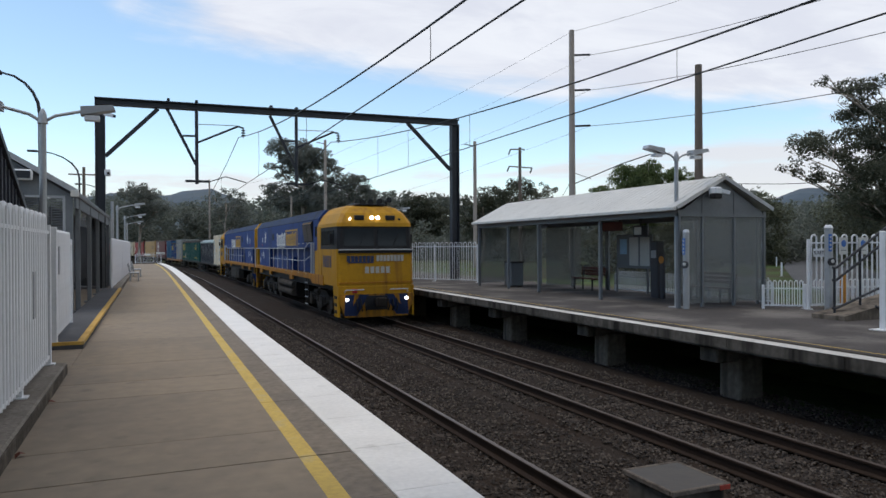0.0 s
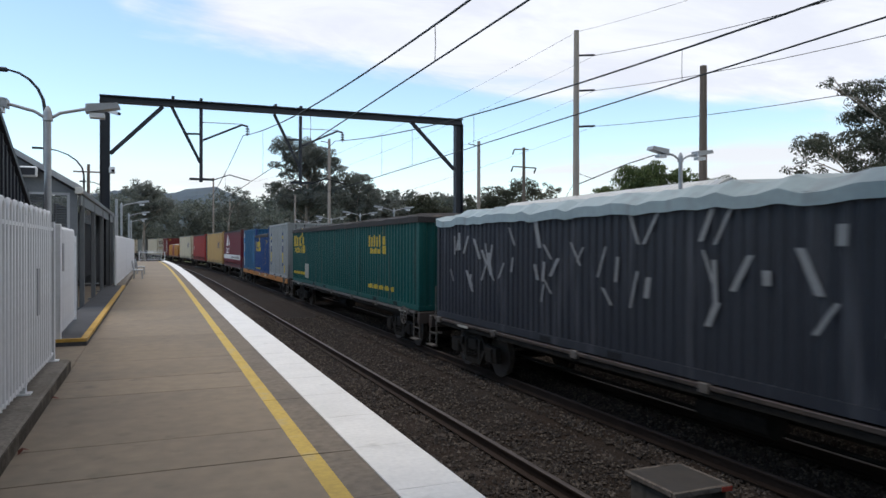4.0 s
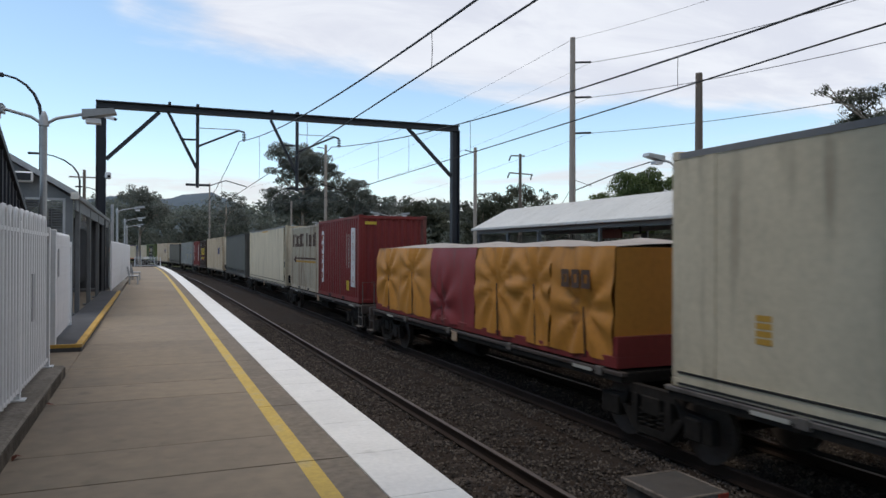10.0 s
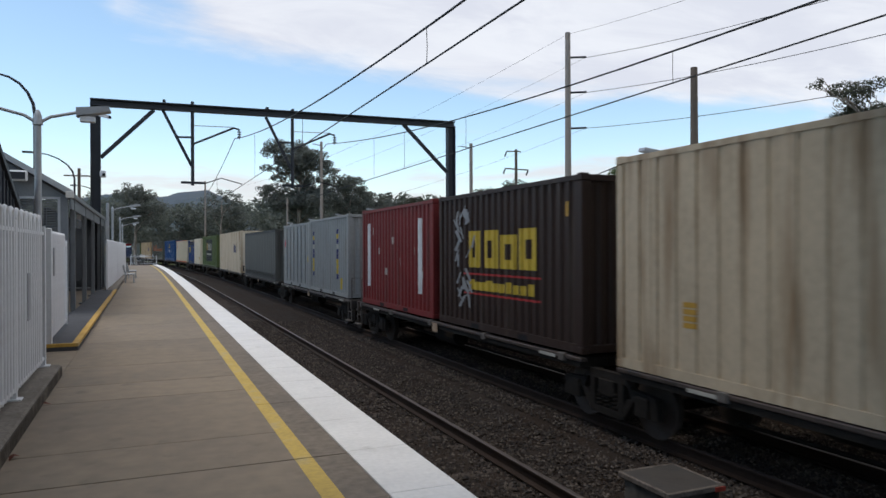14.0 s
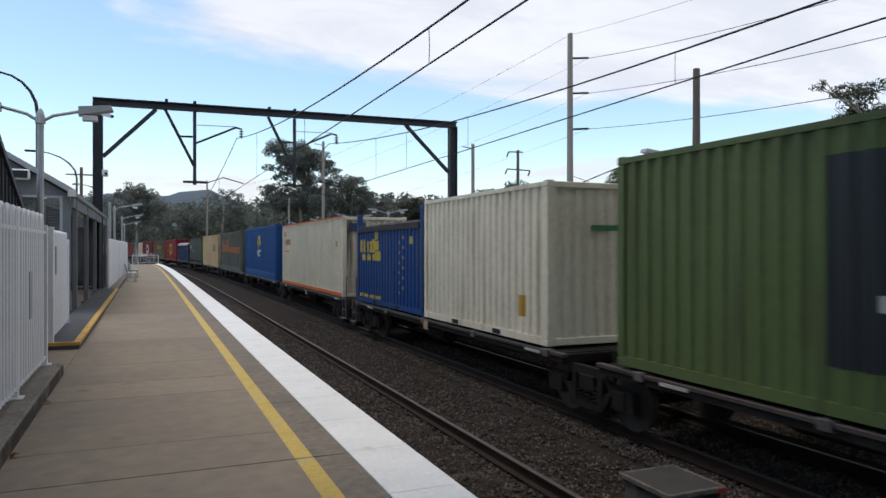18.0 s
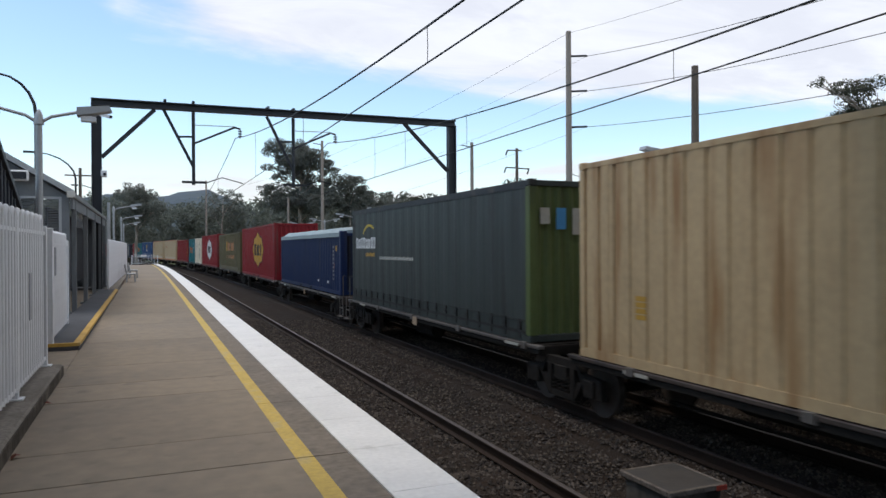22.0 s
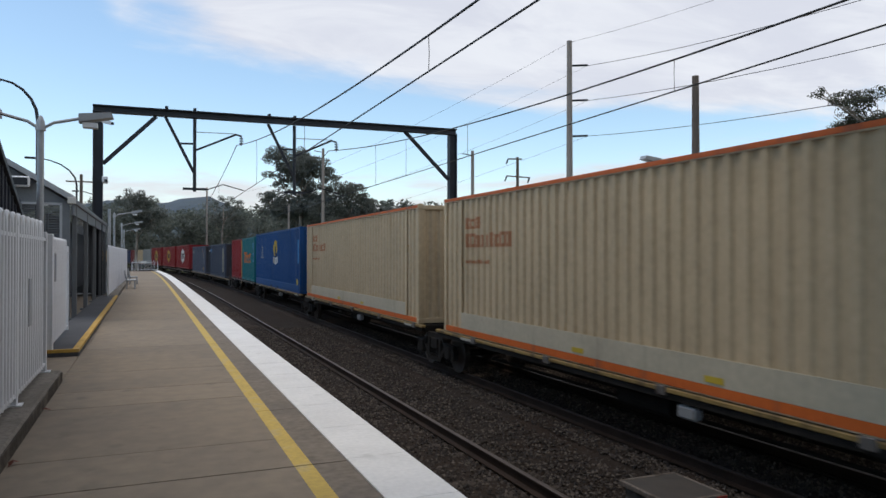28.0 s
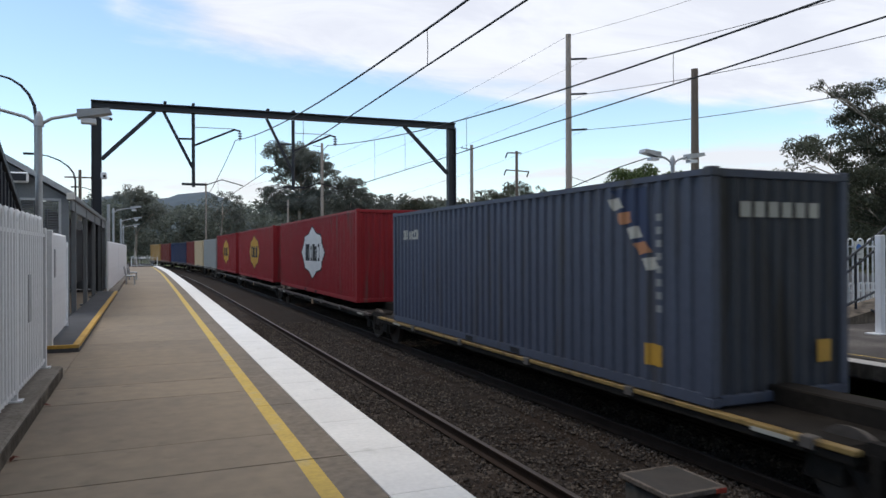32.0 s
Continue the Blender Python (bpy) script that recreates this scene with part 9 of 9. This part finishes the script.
        for y in np.arange(cb + 2.0, b - 0.6, 1.6):
            P("step_light", Mesh().box(sg * 1.49 - 0.012, sg * 1.49 + 0.012, float(y), float(y) + 0.16, 1.6, 1.645), D['pale'])
        P("roof_trim", Mesh().box(sg * 0.98 - 0.02, sg * 0.98 + 0.02, cb + 1.0, hb - 1.0, 4.22, 4.3), M_ROOF)
    for k in range(4):
        P("roof_hatch", Mesh().box(-0.8, 0.8, cb + 2.0 + k * 3.4, cb + 4.6 + k * 3.4, 4.28, 4.36, 0.03), M_ROOF)
    P("exhaust_stack", Mesh().box(-0.4, 0.4, cb + 8.2, cb + 9.2, 4.36, 4.44, 0.02), M_BLACK)
    for sg in (-1, 1):
        P("roof_shoulder", Mesh().slab([(sg * 1.408, 3.9), (sg * 1.408, 3.925), (sg * 1.126, 4.288), (sg * 0.9, 4.288), (sg * 0.9, 4.284), (sg * 1.115, 4.282), (sg * 1.4, 3.9)], 'y', cb + 0.2, hb - 0.01), M_SHOULDER, label="dark grimy roof shoulder")
    # yellow hood end with steps down
    P("hood_end", Mesh().slab([(-1.41, 1.56), (-1.41, 3.93), (-1.13, 4.29), (1.13, 4.29), (1.41, 3.93), (1.41, 1.56)], 'y', hb, hb + 0.3), M_LYEL, label="yellow hood end")
    P("end_door", Mesh().box(-0.35, 0.35, hb + 0.3, hb + 0.33, 1.6, 3.5, 0.01), M_LYEL)
    P("end_headlight_box", Mesh().box(-0.3, 0.3, hb + 0.3, hb + 0.36, 3.7, 3.9, 0.02), M_BLACK)
    P("end_number_box", Mesh().box(-0.95, -0.45, hb + 0.3, hb + 0.34, 3.3, 3.55), D['navy'])
    P("end_platform", Mesh().box(-1.45, 1.45, b - 0.3, b, 1.4, 1.5), M_BLACK)
    for sg in (-1, 1):
        for k in range(5):
            P("end_step", Mesh().box(min(sg * 1.06, sg * 1.44), max(sg * 1.06, sg * 1.44), b - 0.62 + k * 0.07, b - 0.34 + k * 0.07, 0.3 + k * 0.28, 0.33 + k * 0.28), M_LBOGIE)
        for x in (1.06, 1.46):
            P("step_stringer", Mesh().bar((sg * x, b - 0.7, 0.22), (sg * x, b - 0.3, 1.62), 0.03, 0.07), M_LYEL)
        P("step_plate", Mesh().box(min(sg * 1.04, sg * 1.46), max(sg * 1.04, sg * 1.46), b - 0.3, b - 0.27, 0.25, 1.5), M_LPILOT)
        P("end_handrail", Mesh().tube([(sg * 1.46, b - 0.06, 1.5), (sg * 1.46, b - 0.06, 2.68), (sg * 1.46, b - 0.62, 2.71)], 0.022, 6), M_RAILBAR)
    P("end_pilot", Mesh().box(-1.3, 1.3, b - 0.22, b - 0.02, 0.3, 1.12, 0.02), M_LYEL)
    for k in range(-3, 4):
        P("chevron", Mesh().slab([(k * 0.42 - 0.1, 0.32), (k * 0.42 + 0.1, 0.32), (k * 0.42 + 0.4, 1.1), (k * 0.42 + 0.2, 1.1)], 'y', b - 0.02, b - 0.012), M_LBLUE)
    # cab
    rings = []
    for z, f, w in ((1.33, 0.0, 1.46), (1.6, 0.0, 1.46), (2.68, 0.05, 1.46)):
        rings.append([(-w, cb, z), (-w, a + f + 0.1, z), (-w + 0.1, a + f, z), (w - 0.1, a + f, z), (w, a + f + 0.1, z), (w, cb, z)])
    P("cab_body", loft(Mesh(), rings), M_LYEL, label="yellow cab body")
    rings = []
    for z, f, w in ((2.684, 0.04, 1.44), (3.52, 0.1, 1.42)):
        rings.append([(-w, cb, z), (-w, a + f + 0.1, z), (-w + 0.1, a + f, z), (w - 0.1, a + f, z), (w, a + f + 0.1, z), (w, cb, z)])
    P("window_band", loft(Mesh(), rings), M_BLACK, label="black window band")
    rings = []
    for z, f, w in ((3.524, 0.05, 1.44), (3.66, 0.08, 1.43), (4.02, 0.28, 1.22), (4.24, 0.52, 0.98), (4.33, 0.9, 0.8)):
        rings.append([(-w, cb, z), (-w, a + f + 0.12, z), (-w + 0.14, a + f, z), (w - 0.14, a + f, z), (w, a + f + 0.12, z), (w, cb, z)])
    P("cab_roof", loft(Mesh(), rings), M_LYEL, label="yellow sloped cab roof")
    P("cab_back", Mesh().box(-1.43, 1.43, cb - 0.02, cb + 0.6, 1.56, 2.62, 0.01), M_LYEL)
    P("cab_back_upper", Mesh().box(-1.452, 1.452, cb - 0.52, cb + 0.03, 2.62, 3.6, 0.02), M_LYEL)
    P("front_apron", Mesh().box(-1.45, 1.45, a - 0.02, a + 0.5, 1.03, 1.335, 0.01), M_LYEL)
    for sg in (-1, 1):
        x0, x1 = (0.08, 1.2) if sg > 0 else (-1.2, -0.08)
        P("windscreen", Mesh().add([(x0, a + 0.03, 2.8), (x1, a + 0.03, 2.8), (x1, a + 0.07, 3.44), (x0, a + 0.07, 3.44), (x0, a + 0.06, 2.8), (x1, a + 0.06, 2.8), (x1, a + 0.1, 3.44), (x0, a + 0.1, 3.44)], [(0, 1, 2, 3), (4, 7, 6, 5), (0, 4, 5, 1), (1, 5, 6, 2), (2, 6, 7, 3), (3, 7, 4, 0)]), M_LSCREEN, label="pale windscreen pane")
        P("wiper", Mesh().bar(((x0 + x1) / 2, a + 0.0, 2.77), ((x0 + x1) / 2 + 0.25, a + 0.04, 3.28), 0.015, 0.015), M_BLACK)
        for y0, y1 in ((a + 0.6, a + 1.3), (a + 1.4, a + 1.98), (a + 2.06, a + 2.66)):
            P("side_window", Mesh().box(min(sg * 1.42, sg * 1.445), max(sg * 1.42, sg * 1.445), y0, y1, 2.83, 3.4, 0.01), M_LGLASS)
        P("number_bar", Mesh().box(min(sg * 1.461, sg * 1.468), max(sg * 1.461, sg * 1.468), a + 0.95, a + 1.12, 2.0, 2.44), D['navy'])
        for k in range(4):
            P("number_bar", Mesh().box(min(sg * 1.461, sg * 1.468), max(sg * 1.461, sg * 1.468), a + 1.25 + k * 0.27, a + 1.42 + k * 0.27, 2.0, 2.44), D['navy'])
        P("cab_door", Mesh().box(min(sg * 1.455, sg * 1.475), max(sg * 1.455, sg * 1.475), cb - 0.75, cb - 0.1, 1.58, 2.64, 0.01), M_LYEL)
        P("mirror", Mesh().box(min(sg * 1.48, sg * 1.62), max(sg * 1.48, sg * 1.62), a + 0.55, a + 0.6, 2.9, 3.25, 0.01), M_BLACK)
        P("number_box", Mesh().box(min(sg * 0.42, sg * 0.78), max(sg * 0.42, sg * 0.78), a + 0.1, a + 0.26, 3.76, 3.94, 0.02), M_BLACK)
        P("headlight", Mesh().disc((sg * 0.115, a + 0.15, 3.85), 0.068, 'y', 0.08, 16), M_HEAD if cab_first else M_GALV, label="lit round headlight" if cab_first else "")
        P("marker_lamp", Mesh().disc((sg * 0.95, a + 0.15, 3.8), 0.04, 'y', 0.08, 10), M_HEAD if cab_first and sg < 0 else M_BLACK)
        P("ditch_light", Mesh().disc((sg * 1.14, a - 0.1, 0.86), 0.055, 'y', 0.08, 14), M_HEAD if cab_first else M_GALV, label="lit ditch light" if cab_first else "")
        P("pilot_corner", Mesh().slab([(a - 0.06, 0.22), (a - 0.06, 1.33), (a + 0.7, 1.33), (a + 0.52, 0.22)], 'x', min(sg * 1.38, sg * 1.45), max(sg * 1.38, sg * 1.45)), M_LYEL)
        for k in range(3):
            P("cab_step", Mesh().box(min(sg * 1.2, sg * 1.462), max(sg * 1.2, sg * 1.462), a + 0.12, a + 0.5, 0.34 + k * 0.26, 0.46 + k * 0.26), M_BLACK)
        for hx, hz, hl in ((0.0, 4.46, 0.3), (0.34, 4.5, 0.36), (0.68, 4.54, 0.44)) if sg > 0 else ((0.3, 4.44, 0.26),):
            P("horn_bracket", Mesh().box(sg * hx - 0.03, sg * hx + 0.03, a + 0.85, a + 0.91, 4.3, hz, 0.006), M_BLACK)
            P("rooftop_horn", Mesh().tube([(sg * hx, a + 0.95, hz), (sg * hx, a + 0.95 - hl * 0.7, hz), (sg * hx, a + 0.95 - hl, hz)], 0.035, 10, 0.11), M_BLACK)
        P("front_handrail", Mesh().tube([(sg * 1.2, a - 0.05, 1.1), (sg * 1.2, a - 0.12, 1.2), (sg * 0.5, a - 0.12, 1.2)], 0.02, 6), M_RAILBAR)
    P("aerial_box", Mesh().box(-0.6, 0.6, a + 0.75, a + 1.9, 4.33, 4.42, 0.03), M_ROOF)
    P("front_ledge", Mesh().box(-1.4, 1.4, a - 0.1, a + 0.06, 2.64, 2.69, 0.01), M_GALV)
    P("window_lip", Mesh().box(-1.42, 1.42, a - 0.05, a + 0.1, 2.54, 2.64, 0.01), M_BLACK, label="black lip under the windscreen")
    P("front_seam", Mesh().box(-1.44, 1.44, a - 0.03, a + 0.0, 1.42, 1.48), M_LSILL)
    pilot = P("pilot", Mesh().slab([(-1.4, 1.04), (1.4, 1.04), (1.42, 0.75), (1.2, 0.2), (-1.2, 0.2), (-1.42, 0.75)], 'y', a - 0.08, a + 0.12), M_LPILOT, label="grimy yellow pilot with blue chevrons")
    for sg in (-1, 1):
        for k in range(2):
            u = 0.3 + k * 0.55
            P("chevron", Mesh().slab([(sg * u, 1.02), (sg * (u + 0.34), 1.02), (sg * min(u + 0.86, 1.24), 0.26), (sg * min(u + 0.46, 0.98), 0.26)], 'y', a - 0.09, a - 0.078), M_SHOULDER, pilot)
    P("coupler_pocket", Mesh().box(-0.42, 0.42, a - 0.1, a + 0.0, 0.45, 0.98, 0.02), M_BLACK)
    P("coupler", Mesh().box(-0.1, 0.1, a - 0.55, a, 0.68, 0.86, 0.02).box(-0.18, 0.18, a - 0.75, a - 0.5, 0.6, 0.94, 0.04), M_BOGIE)
    P("coupler", Mesh().box(-0.1, 0.1, b, b + 0.4, 0.68, 0.86, 0.02).box(-0.18, 0.18, b + 0.35, b + 0.55, 0.6, 0.94, 0.04), M_BOGIE)
    for sg in (-1, 1):
        for k in range(3):
            P("brake_hose", Mesh().tube([(sg * (0.45 + 0.16 * k), a - 0.08, 0.85), (sg * (0.45 + 0.16 * k), a - 0.2, 0.6), (sg * (0.42 + 0.16 * k), a - 0.14, 0.42)], 0.028, 6), M_BLACK)
    P("nose_bar", Mesh().box(-1.05, -0.1, a - 0.012, a + 0.02, 2.18, 2.22), D['navy'])
    for k in range(7):
        P("nose_bar", Mesh().box(-1.1 + k * 0.15, -0.99 + k * 0.15, a - 0.014, a + 0.03, 2.22, 2.44), D['navy'])
    for k in range(8):
        P("nose_bar", Mesh().box(0.02 + k * 0.135, 0.12 + k * 0.135, a - 0.014, a + 0.03, 2.24, 2.46), D['pale'])
    for k in range(5):
        P("nose_number_bar", Mesh().box(-0.42 + k * 0.2, -0.28 + k * 0.2, a - 0.014, a + 0.03, 1.8, 2.04), D['pale'])
    P("red_tail_lamp", Mesh().box(-0.92, -0.74, a - 0.09, a - 0.02, 1.08, 1.24, 0.01), D['red'])
    # side names, stars and handrails on both sides
    for sg in (-1, 1):
        x = sg * 1.406
        n0 = cb + (4.4 if cab_first else 5.5)
        if cab_first:
            holder += bars(t, 'white', n0 + 3.1, n0 + 5.7, 2.84, 3.5, 7, seed, x=x)
            holder += bars(t, 'gold', n0 + 0.35, n0 + 3.0, 2.84, 3.5, 8, seed + 1, x=x)
        else:
            holder += bars(t, 'white', n0, n0 + 2.6, 2.78, 3.42, 7, seed, x=x)
            holder += bars(t, 'gold', n0 + 2.8, n0 + 5.4, 2.78, 3.42, 8, seed + 1, x=x)
        P("name_frame", Mesh().box(x - 0.004, x + 0.004, n0 + (0 if cab_first else 2.7), n0 + (3.05 if cab_first else 5.7), 3.54, 3.62).box(x - 0.004, x + 0.004, n0 + (0 if cab_first else 5.56), n0 + (0.14 if cab_first else 5.7), 2.8, 3.54), D['gold'])
        P("name_underline", Mesh().box(sg * 1.41 - 0.004, sg * 1.41 + 0.004, n0 + (3.2 if cab_first else 0.1), n0 + (5.6 if cab_first else 2.5), 2.765 - (0 if cab_first else 0.06), 2.8 - (0 if cab_first else 0.06)), D['white'])
        for dy, z, r in ((0.25, 3.2, 0.2), (1.45, 3.38, 0.33), (1.3, 3.12, 0.15), (0.7, 2.32, 0.26), (0.0, 2.32, 0.14), (-0.5, 2.0, 0.2)):
            P("white_star", Mesh().slab(star(hb - 1.9 - dy, z, r, r * 0.45, 7), 'x', min(x, x + sg * 0.006), max(x, x + sg * 0.006)), D['white'], label="white seven-pointed star")
        P("red_panel", Mesh().box(min(x, x + sg * 0.006), max(x, x + sg * 0.006), hb - 1.9 - 0.2, hb - 1.75 - 0.2, 2.86, 2.96), D['red'])
        posts = [cb + 1.3 + k * (hb - 6.3 - cb) / 8 for k in range(9)]
        for y in posts:
            P("rail_post", Mesh().tube([(sg * 1.44, y, 1.6), (sg * 1.44, y, 2.71)], 0.026, 6), M_RAILBAR)
        P("handrail", Mesh().tube([(sg * 1.44, posts[0], 1.65), (sg * 1.44, posts[0], 2.95), (sg * 1.44, posts[0] + 0.4, 2.95), (sg * 1.44, posts[0] + 1.3, 2.71), (sg * 1.44, hb - 0.3, 2.71)], 0.022, 6), M_RAILBAR)
        P("handrail", Mesh().tube([(sg * 1.44, posts[0] + 0.1, 2.4), (sg * 1.44, posts[0] + 1.3, 2.17), (sg * 1.44, posts[-1], 2.17)], 0.018, 6), M_RAILBAR)
        P("cab_handrail", Mesh().tube([(sg * 1.46, cb + 0.65, 1.65), (sg * 1.46, cb + 0.65, 2.95), (sg * 1.46, cb + 1.0, 2.95), (sg * 1.46, cb + 1.0, 1.65)], 0.024, 6), M_RAILBAR)
        for y in (cb + 1.75, cb + 2.2):
            P("ladder_stringer", Mesh().bar((sg * 1.47, y, 0.25), (sg * 1.47, y, 1.4), 0.03, 0.05), M_LBOGIE)
        for k in range(4):
            P("ladder_tread", Mesh().box(sg * 1.5 - 0.03, sg * 1.5 + 0.03, cb + 1.75, cb + 2.2, 0.335 + k * 0.3, 0.36 + k * 0.3), M_RAILBAR, label="worn pale tread")
    # tank and reservoirs between the bogies
    P("fuel_tank", Mesh().slab([(-1.2, 0.4), (-1.35, 0.6), (-1.35, 1.12), (1.35, 1.12), (1.35, 0.6), (1.2, 0.4)], 'y', cb + 5.0, cb + 9.0), M_BOGIE)
    for sg in (-1, 1):
        if cab_first:
            for z in (0.62, 0.98):
                P("air_reservoir", Mesh().tube([(sg * 1.38, cb + 5.2, z), (sg * 1.38, cb + 5.3, z), (sg * 1.38, cb + 8.6, z), (sg * 1.38, cb + 8.7, z)], 0.17, 14), M_LBOGIE)
        else:
            P("tank_side", Mesh().box(min(sg * 1.34, sg * 1.42), max(sg * 1.34, sg * 1.42), cb + 5.1, cb + 8.9, 0.42, 1.2, 0.03), M_LBOGIE, label="dusty flat tank side")
        P("battery_box", Mesh().box(min(sg * 1.0, sg * 1.4), max(sg * 1.0, sg * 1.4), cb + 9.1, cb + 9.9, 0.45, 1.2, 0.02), M_LBOGIE)
    loco_bogie(t, a + 3.9)
    holder.append([o for o in t.children if o.name.startswith("bogie")][-1])
    loco_bogie(t, b - 3.7)
    holder.append([o for o in t.children if o.name.startswith("bogie")][-1])
    if not cab_first:
        half = pose(0, 0, 0, 0, 0, 180)
        for ob in holder:
            ob.matrix_basis = half @ ob.matrix_basis
    return t
locomotive(25.05, 46.25, True, True, 201, "blue and yellow diesel locomotive with its headlights lit")
locomotive(46.5, 68.7, False, True, 211, "blue and yellow diesel locomotive running cab last")

motions()
